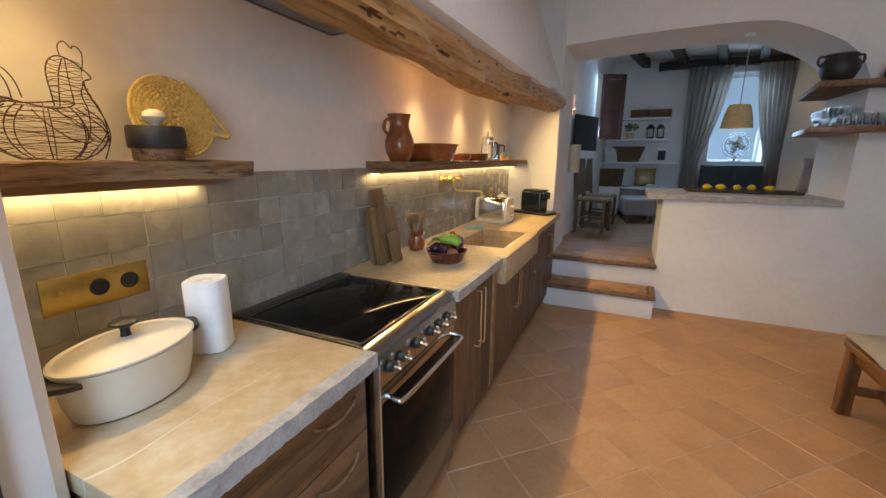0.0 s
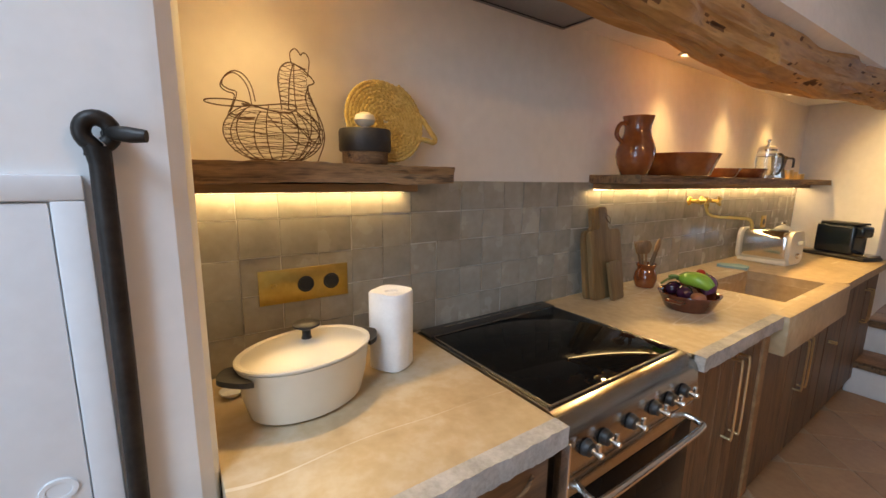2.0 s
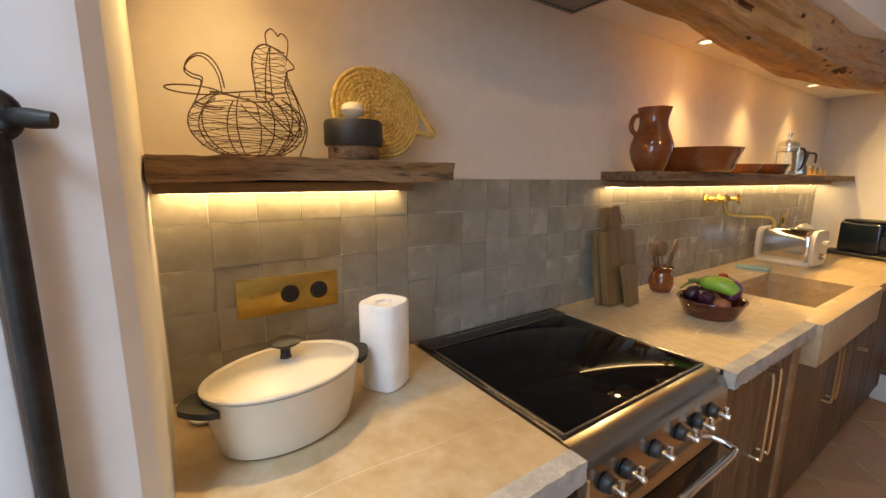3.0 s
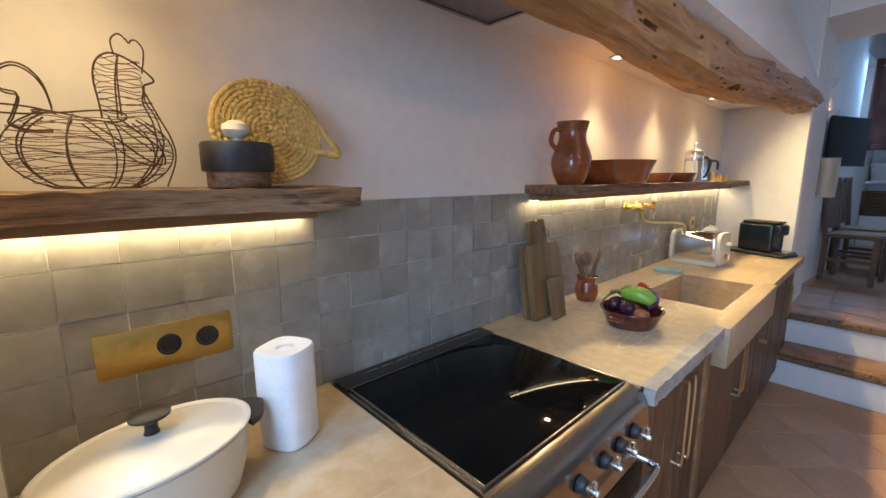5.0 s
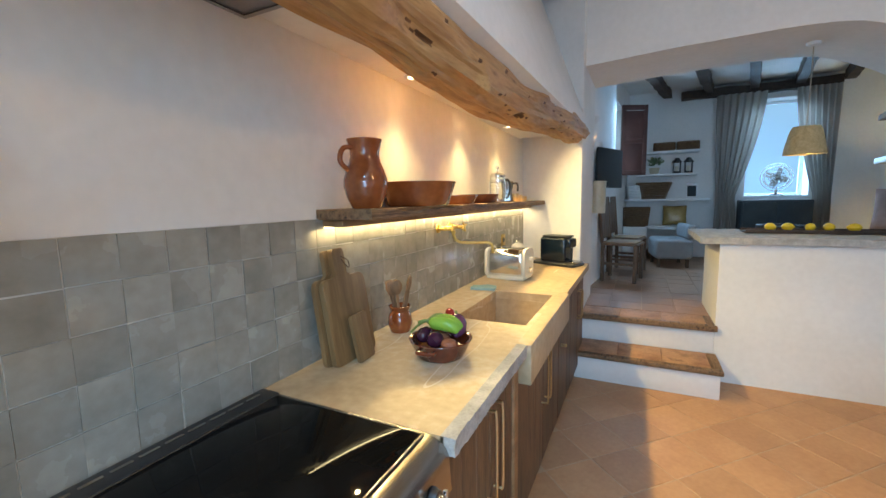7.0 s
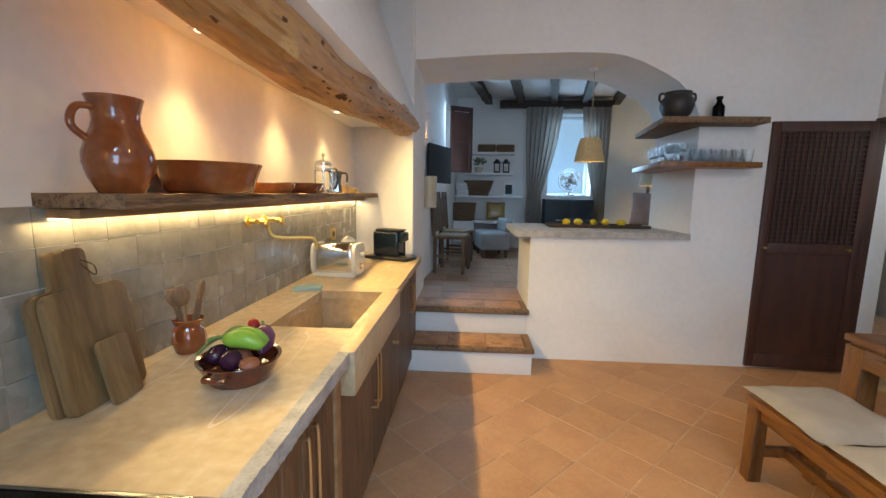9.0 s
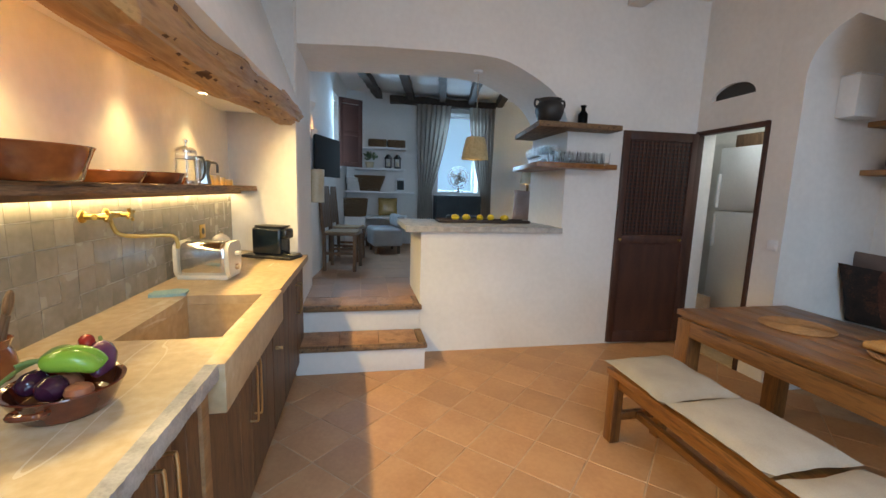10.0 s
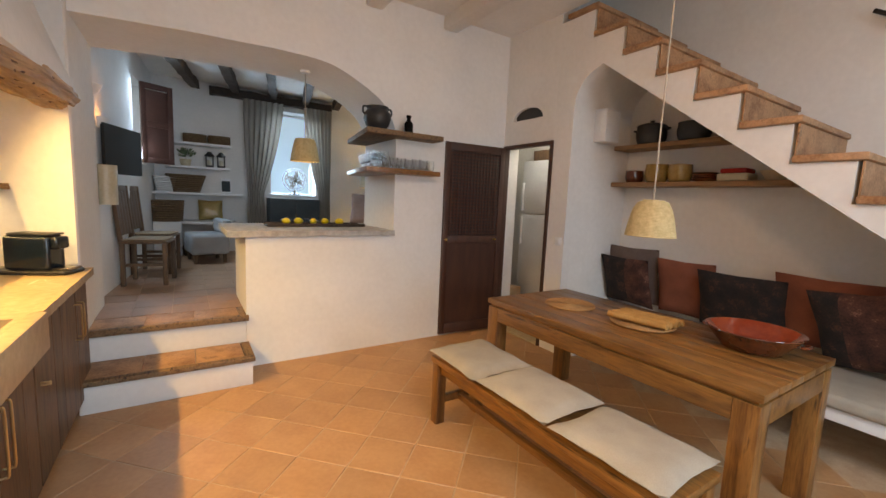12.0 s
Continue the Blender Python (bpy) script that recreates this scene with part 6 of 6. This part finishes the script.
teal_cloth = surf("dark slate paint", (0.022, 0.032, 0.038), (0.035, 0.048, 0.055), 0.7, 4, 50, 0.1, vary=0.0)
sd = thing("low_cabinet", (0, 0, 0), "dark slate cabinet under the window", "cabinet")
part("body", box(mesh(), 2.37, 3.20, 8.40, 8.745, UP, 1.36, 0.01), teal_cloth, sd)
part("door", box(mesh(), 2.39, 2.78, 8.385, 8.398, UP + 0.05, 1.33, 0.004), teal_cloth, sd)
part("door", box(mesh(), 2.79, 3.18, 8.385, 8.398, UP + 0.05, 1.33, 0.004), teal_cloth, sd)
bk = solo("black_basket", lathe(mesh(), [(0, 0), (0.2, 0), (0.26, 0.12), (0.27, 0.30), (0.25, 0.30), (0.22, 0.1), (0, 0.05)], 30), cast_iron, "round black basket chair near the window", "basket", (2.62, 7.4, UP + 0.32))
part("stand", lathe(mesh(), [(0, -0.32), (0.17, -0.32), (0.16, -0.30), (0.03, -0.28), (0.03, 0.0), (0, 0.0)], 20), cast_iron, bk)

# floating white shelves with baskets
white_board = surf("white shelf plaster", (0.74, 0.75, 0.76), (0.80, 0.81, 0.82), 0.7, 3, 40, 0.1, vary=0.0)
wicker = surf("brown wicker", (0.10, 0.058, 0.03), (0.19, 0.115, 0.06), 0.8, 45, 140, 0.9, vary=0.1, dist=0.005)
white_cloth = surf("white cotton", (0.62, 0.62, 0.61), (0.72, 0.72, 0.71), 0.95, 8, 120, 0.3, vary=0.0)
for x0, x1, z in ((0.94, 1.82, 2.155), (0.94, 1.80, 1.80), (0.72, 1.97, 1.40)):
    s = thing("white_shelf", (0, 0, 0), "white plastered floating shelf in the living room", "shelf", "living room shelves")
    part("board", box(mesh(), x0, x1, 8.45, 8.748, z - 0.035, z, 0.008), white_board, s)
bm = mesh()
prism(bm, [(1.15 + 0.45 * math.cos(a), 8.746 - 0.55 * math.sin(a)) for a in [math.pi * k / 20 for k in range(21)]], 2, 0.93, 0.97)
solo("half_round_table", bm, white_board, "white half-round plaster table on the wall", "table", (0.28, 0, 0))


def hamper(at, w, d, h, label, mat=None, flare=1.15):
    b = thing("wicker_basket", at, label, "basket")
    bm = mesh()
    rows = 9
    for k in range(rows):
        f = k / (rows - 1)
        s = 1 + (flare - 1) * f
        pts = []
        for a in [2 * math.pi * i / 32 for i in range(32)]:
            c_, s_ = math.cos(a), math.sin(a)
            q = (abs(c_) ** 5 + abs(s_) ** 5) ** -0.2
            pts.append((w / 2 * s * c_ * q, d / 2 * s * s_ * q, h * (f * 0.94 + 0.03)))
        tube(bm, pts, h / 17, 5, True)
    part("weave", bm, mat or wicker, b)
    part("bottom", box(mesh(), -w / 2 * 0.9, w / 2 * 0.9, -d / 2 * 0.9, d / 2 * 0.9, 0, 0.01), mat or wicker, b)
    return b


hamper((1.33, 8.60, 2.156), 0.30, 0.2, 0.13, "brown wicker box on the top shelf", flare=1.0)
hamper((1.66, 8.60, 2.156), 0.30, 0.2, 0.13, "brown wicker box beside its twin", flare=1.0)
hamper((1.20, 8.58, 1.401), 0.34, 0.2, 0.26, "flared wicker basket on the lower shelf", flare=1.5)
hamper((0.93, 8.58, 1.401), 0.2, 0.18, 0.22, "white lined basket on the lower shelf", white_cloth, 1.4)
for k in range(2):
    ln = thing("lantern", (1.52 + 0.16 * k, 8.58, 1.801), "small black metal lantern", "lantern", "lanterns on the shelf")
    part("base", box(mesh(), -0.055, 0.055, -0.055, 0.055, 0, 0.03, 0.004), cast_iron, ln)
    for sx in (-1, 1):
        for sy in (-1, 1):
            part("post", box(mesh(), sx * 0.047 - 0.007, sx * 0.047 + 0.007, sy * 0.047 - 0.007, sy * 0.047 + 0.007, 0.03, 0.17), cast_iron, ln)
    part("roof", lathe(mesh(), [(0.075, 0.17), (0.07, 0.18), (0.035, 0.22), (0.03, 0.24), (0, 0.245)], 4), cast_iron, ln)
    part("candle", lathe(mesh(), [(0, 0.03), (0.03, 0.03), (0.03, 0.11), (0, 0.115)], 16), cream_enamel, ln)
pl = thing("potted_herb", (1.20, 8.58, 1.801), "pale green potted herb on the shelf", "plant")
part("pot", lathe(mesh(), [(0, 0), (0.06, 0), (0.08, 0.1), (0.07, 0.1), (0, 0.08)], 20), cream_clay, pl)
herb = surf("grey green leaves", (0.10, 0.15, 0.08), (0.17, 0.23, 0.13), 0.7, 20, 60, 0.1, vary=0.2, island=True)
bm = mesh()
random.seed(21)
for k in range(90):
    a, t, ln_ = random.uniform(0, 6.28), random.uniform(0.1, 1.1), random.uniform(0.08, 0.17)
    d = Vector((math.cos(a) * math.sin(t), math.sin(a) * math.sin(t), math.cos(t)))
    p = Vector((0, 0, 0.1)) + d * ln_
    s = d.orthogonal().normalized() * 0.014
    vs = [bm.verts.new(q) for q in (p - d * 0.03, p + s, p + d * 0.03, p - s)]
    bm.faces.new(vs)
tagged(part("leaves", bm, herb, pl), kind="stuff")
pf = thing("picture_frame", (1.74, 8.56, 1.401), "small upright booklet in a stand", "picture frame")
part("frame", box(mesh(), -0.075, 0.075, -0.012, 0.012, 0, 0.24, 0.004, m=pose(0, 0, 0, -12, 0, 0)), white_board, pf)
part("picture", box(mesh(), -0.06, 0.06, -0.0155, -0.0125, 0.03, 0.2, m=pose(0, 0, 0, -12, 0, 0)), teal_cloth, pf)
hamper((1.35, 8.45, UP), 0.40, 0.3, 0.13, "low dark wicker basket on the floor")
hamper((0.95, 8.50, UP + 0.52), 0.36, 0.3, 0.3, "brown wicker hamper by the wall")
cushion("floor_cushion", (1.52, 8.58, 1.13), 0.34, 0.32, 0.1, mustard, "mustard cushion on the half-round table", (-10, 0, 0), "living room cushions")
bs = thing("stool", (0.95, 8.50, UP), "plain white plaster plinth under the hamper", "stool")
part("body", box(mesh(), -0.18, 0.18, -0.16, 0.16, 0, 0.515, 0.02), white_board, bs)
ot = thing("armchair", (1.42, 7.75, UP), "grey covered low armchair", "armchair", rz=8)
grey_cloth = surf("pale grey cover", (0.30, 0.31, 0.32), (0.38, 0.39, 0.40), 0.95, 6, 120, 0.3, vary=0.0)
part("seat", box(mesh(), -0.24, 0.24, -0.30, 0.30, 0.12, 0.40, 0.05, 4), grey_cloth, ot)
part("backrest", box(mesh(), 0.14, 0.26, -0.30, 0.30, 0.401, 0.60, 0.04, 4), grey_cloth, ot)
for sx in (-0.18, 0.18):
    for sy in (-0.24, 0.24):
        part("leg", box(mesh(), sx - 0.02, sx + 0.02, sy - 0.02, sy + 0.02, 0, 0.119), wood_grey, ot)

# chairs by the west wall
cane = surf("dull rush", (0.20, 0.13, 0.07), (0.30, 0.20, 0.115), 0.85, 40, 160, 0.7, vary=0.05, dist=0.003)
ch = thing("wooden_chair", (0.83, 6.36, UP), "wooden chair with a woven seat and high back", "chair", "chairs in the living room", rz=-10)
for x in (-0.17, 0.19):
    for y in (-0.19, 0.19):
        part("leg", box(mesh(), x - 0.02, x + 0.02, y - 0.02, y + 0.02, 0, 0.43, 0.004), wood_grey, ch)
part("seat_frame", box(mesh(), -0.195, 0.215, -0.215, 0.215, 0.431, 0.455, 0.006), wood_grey, ch)
part("seat", box(mesh(), -0.18, 0.20, -0.20, 0.20, 0.456, 0.475, 0.008), cane, ch, "woven tan rush seat")
tilt = pose(-0.18, 0, 0.45, 0, -5, 0)
for y in (-0.19, 0.19):
    part("post", box(mesh(), -0.018, 0.018, y - 0.02, y + 0.02, 0.008, 0.56, 0.004, m=tilt), wood_grey, ch)
for k in range(4):
    part("back_slat", box(mesh(), -0.010, 0.010, -0.168 + 0.0845 * k, -0.088 + 0.0845 * k, 0.06, 0.50, 0.004, m=tilt), wood_grey, ch)
part("top_rail", box(mesh(), -0.014, 0.014, -0.169, 0.169, 0.501, 0.56, 0.004, m=tilt), wood_grey, ch)
for y in (-0.19, 0.19):
    part("stretcher", box(mesh(), -0.149, 0.169, y - 0.011, y + 0.011, 0.2, 0.23), wood_grey, ch)
copy_thing(ch, pose(0.86, 7.02, UP, 0, 0, -13))

# television, sconces, lamp, shutter
black_satin = surf("dark screen", (0.006, 0.007, 0.008), (0.009, 0.010, 0.011), 0.75, 4, 40, 0.0, vary=0.0)
tv = thing("television", (0.68, 6.12, 1.555), "black flat television on a wall bracket", "television", rz=-20)
part("screen", box(mesh(), -0.012, 0.018, -0.32, 0.32, 0, 0.44, 0.004), black_satin, tv)
part("back", box(mesh(), -0.05, -0.0125, -0.25, 0.25, 0.08, 0.36, 0.01), black_matt, tv)
part("bracket", tube(mesh(), [(-0.05, 0.02, 0.22), (-0.13, 0.06, 0.22)], 0.02, 8), black_matt, tv)
for y, z in ((5.68, 2.28), (5.88, 2.04)):
    s = thing("wall_sconce", (0.5 + 0.09 * (y - 5.45), y, z), "white half-bowl wall light lit warm", "wall light", "wall lights")
    bm = mesh()
    ang = [math.pi * (-0.5 + k / 14) for k in range(15)]
    rows = [[bm.verts.new((0.001 + r * math.cos(a), r * math.sin(a) * 1.1, zz)) for a in ang] for r, zz in ((0.02, -0.09), (0.06, -0.06), (0.085, 0.0), (0.078, 0.0), (0.05, -0.05))]
    for ra, rb in zip(rows, rows[1:]):
        for k in range(14):
            bm.faces.new((ra[k], ra[k + 1], rb[k + 1], rb[k]))
    part("bowl", bm, plaster_cool, s)
    part("bulb", lathe(mesh(), [(0, 0), (0.014, 0.006), (0.014, 0.02), (0, 0.03)], 12, (0.035, 0, -0.04)), lit_bulb, s)
    lamp("POINT", "sconce_light", (0.56 + 0.09 * (y - 5.45), y, z + 0.01), 0.6, (1.0, 0.42, 0.12), radius=0.015)
lamp("POINT", "pendant_light", (2.13, 5.08, 1.80), 1.6, WARM, radius=0.03)
ls = thing("wall_lamp", (0.61, 5.56, UP + 0.84), "wall lamp with a tall cream fabric shade", "wall lamp")
part("shade", lathe(mesh(), [(0.072, 0.0), (0.080, 0.0), (0.084, 0.33), (0.080, 0.33), (0.076, 0.01)], 28), cream_clay, ls)
part("arm", tube(mesh(), smooth_line([(-0.13, 0, 0.10), (-0.06, 0, 0.05), (0, 0, 0.06), (0, 0, 0.15)], 5), 0.009, 8), dark_beam, ls)
part("spider", tube(mesh(), [(-0.075, 0, 0.12), (0.075, 0, 0.12)], 0.005, 6), dark_beam, ls)
bm = lathe(mesh(), [(0.0, 0.03), (0.05, 0.025), (0.062, 0.0), (0.13, -0.02), (0.135, -0.024), (0.06, -0.012), (0, 0.0)], 28, m=pose(0, 0, 0, 0, 82, 0))
solo("straw_hat", bm, white_cloth, "pale straw hat hanging on the wall", "hat", (0.535, 5.56, 1.95))
sh = thing("window_shutter", (0.73, 7.62, 1.76), "open brown wooden window shutter", "shutter", rz=-62)
part("stile", box(mesh(), -0.015, 0.015, 0, 0.06, 0, 1.0, 0.003), shutter_brown, sh)
part("stile", box(mesh(), -0.015, 0.015, 0.32, 0.38, 0, 1.0, 0.003), shutter_brown, sh)
for z in (0.0, 0.46, 0.93):
    part("rail", box(mesh(), -0.015, 0.015, 0.061, 0.319, z, z + 0.07, 0.003), shutter_brown, sh)
for z in (0.071, 0.531):
    part("panel", box(mesh(), -0.007, 0.007, 0.061, 0.319, z, z + 0.388, 0.002), shutter_brown, sh)
mauve_cloth = surf("mauve cushion cloth", (0.34, 0.22, 0.19), (0.46, 0.32, 0.28), 0.95, 8, 120, 0.3, vary=0.03)
cushion("striped_cushion", (3.27, 6.4, 1.28), 0.42, 0.42, 0.14, mauve_cloth, "mauve cushion on the sofa back", (-15, 0, -30), "living room cushions")
sf = thing("sofa", (3.55, 6.3, UP), "beige sofa beyond the half wall", "sofa")
part("seat", box(mesh(), -0.72, 0.72, -0.4, 0.4, 0.1, 0.42, 0.05, 4), linen, sf)
part("backrest", box(mesh(), 0.45, 0.72, -0.4, 0.4, 0.421, 0.80, 0.05, 4), linen, sf)
part("armrest", box(mesh(), -0.72, 0.44, 0.2, 0.4, 0.421, 0.62, 0.05, 4), linen, sf)
# assumed light and lamp, added to give the far wall its warm tone
lamp("POINT", "side_fill_light", (3.95, 8.1, 1.75), 14, WARM, radius=0.06)
tl = thing("table_lamp", (3.95, 8.1, UP), "lamp on a pedestal, added to go with the warm wall light", "table lamp")
part("pedestal", lathe(mesh(), [(0, 0), (0.14, 0), (0.12, 0.02), (0.03, 0.05), (0.025, 1.15), (0, 1.15)], 20), dark_beam, tl)
part("shade", lathe(mesh(), [(0.14, 1.16), (0.10, 1.4), (0.095, 1.4), (0.135, 1.16)], 28), cream_clay, tl)

# ---- tiles ----
bs_ = structure("backsplash", box(mesh(), 0.0005, 0.0084, 0.60, 4.872, 0.90, 1.398), grout, "tiled splashback of handmade glazed tiles", "splashback")
variants = []
random.seed(5)
for k in range(7):
    bm = mesh()
    s, t = 0.0487, 0.0075
    n = 4
    g = {}
    tx, tz = random.uniform(-0.0006, 0.0006), random.uniform(-0.0006, 0.0006)
    for i in range(n + 1):
        for j in range(n + 1):
            u, v = 2 * i / n - 1, 2 * j / n - 1
            edge = 0.0003 if max(abs(u), abs(v)) > 0.99 else 0.0
            dx = t + tx * u + tz * v - edge + 0.0006 * noise.noise(Vector((u * 1.7 + 9 * k, v * 1.7, k)))
            wob = 0.0009 * noise.noise(Vector((u * 2 + k, v * 2, 4.0)))
            g[i, j] = bm.verts.new((dx, u * s + wob, v * s + wob))
    for i in range(n):
        for j in range(n):
            bm.faces.new((g[i, j], g[i + 1, j], g[i + 1, j + 1], g[i, j + 1]))
    rim = [g[i, 0] for i in range(n)] + [g[n, j] for j in range(n)] + [g[i, n] for i in range(n, 0, -1)] + [g[0, j] for j in range(n, 0, -1)]
    low = [bm.verts.new((0.0, v.co.y, v.co.z)) for v in rim]
    for i in range(len(rim)):
        j = (i + 1) % len(rim)
        bm.faces.new((rim[i], rim[j], low[j], low[i]))
    me = bpy.data.meshes.new("tile")
    bmesh.ops.recalc_face_normals(bm, faces=bm.faces)
    for f in bm.faces:
        f.smooth = True
    bm.to_mesh(me)
    bm.free()
    me.set_sharp_from_angle(angle=radians(35))
    me.materials.append(zellige)
    variants.append(me)
for row in range(5):
    y = 0.607 + 0.0488
    while y < 4.85:
        ob = new("tile", random.choice(variants))
        ob.parent = bs_
        ob.matrix_world = pose(0.0032 + random.uniform(-0.0002, 0.0014), y + random.uniform(-0.0012, 0.0012), 0.95 + 0.0996 * row + random.uniform(-0.0012, 0.0012), random.choice((0, 90, 180, 270)) + random.uniform(-0.6, 0.6), 0, 0)
        y += 0.0990

SIDE = 0.297
U, V = Vector((0.7071, 0.7071)), Vector((-0.7071, 0.7071))
clay_tiles = []
for k in range(3):
    bm = box(mesh(), -SIDE / 2 + 0.003, SIDE / 2 - 0.003, -SIDE / 2 + 0.003, SIDE / 2 - 0.003, -0.012, 0.0, 0.003, 1)
    for v in bm.verts:
        v.co += noise.noise_vector(v.co * 9 + Vector((k, 0, 0))) * 0.0012
    ob = part("floor_tile", bm, terracotta)
    clay_tiles.append(ob.data)
    bpy.data.objects.remove(ob)
random.seed(8)
for i in range(-26, 27):
    for j in range(-26, 27):
        c = Vector((0.815, 3.28)) + U * (SIDE * (i + 0.5)) + V * (SIDE * (j + 0.5))
        if not (0.45 < c.x < 4.36 and -1.2 < c.y < 4.8):
            continue
        ob = new("floor_tile", random.choice(clay_tiles))
        ob.parent = floor
        ob.matrix_world = pose(c.x, c.y, random.uniform(-0.0008, 0.0006), random.uniform(-0.12, 0.12), random.uniform(-0.12, 0.12), 45 + random.choice((0, 90, 180, 270)))
bm = mesh()
for i in range(-30, 4):
    for j in range(-30, 4):
        c = Vector((0.815, 3.28)) + U * (SIDE * (i + 0.5)) + V * (SIDE * (j + 0.5))
        if 0.3 < c.x < 5.2 and -2.6 < c.y <= -1.2 or 4.36 <= c.x < 5.2 and -1.2 < c.y < 0.6:
            box(bm, -SIDE / 2 + 0.003, SIDE / 2 - 0.003, -SIDE / 2 + 0.003, SIDE / 2 - 0.003, -0.012, 0.0, m=pose(c.x, c.y, 0, 0, 0, 45))
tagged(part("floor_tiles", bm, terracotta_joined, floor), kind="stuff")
bm = mesh()
for i in range(16):
    for j in range(14):
        x, y = 0.52 + 0.27 * i, 4.97 + 0.27 * j
        if x < 4.2 and y < 8.6:
            box(bm, x, x + 0.264, y, y + 0.264, UP - 0.008, UP + random.uniform(-0.001, 0.001))
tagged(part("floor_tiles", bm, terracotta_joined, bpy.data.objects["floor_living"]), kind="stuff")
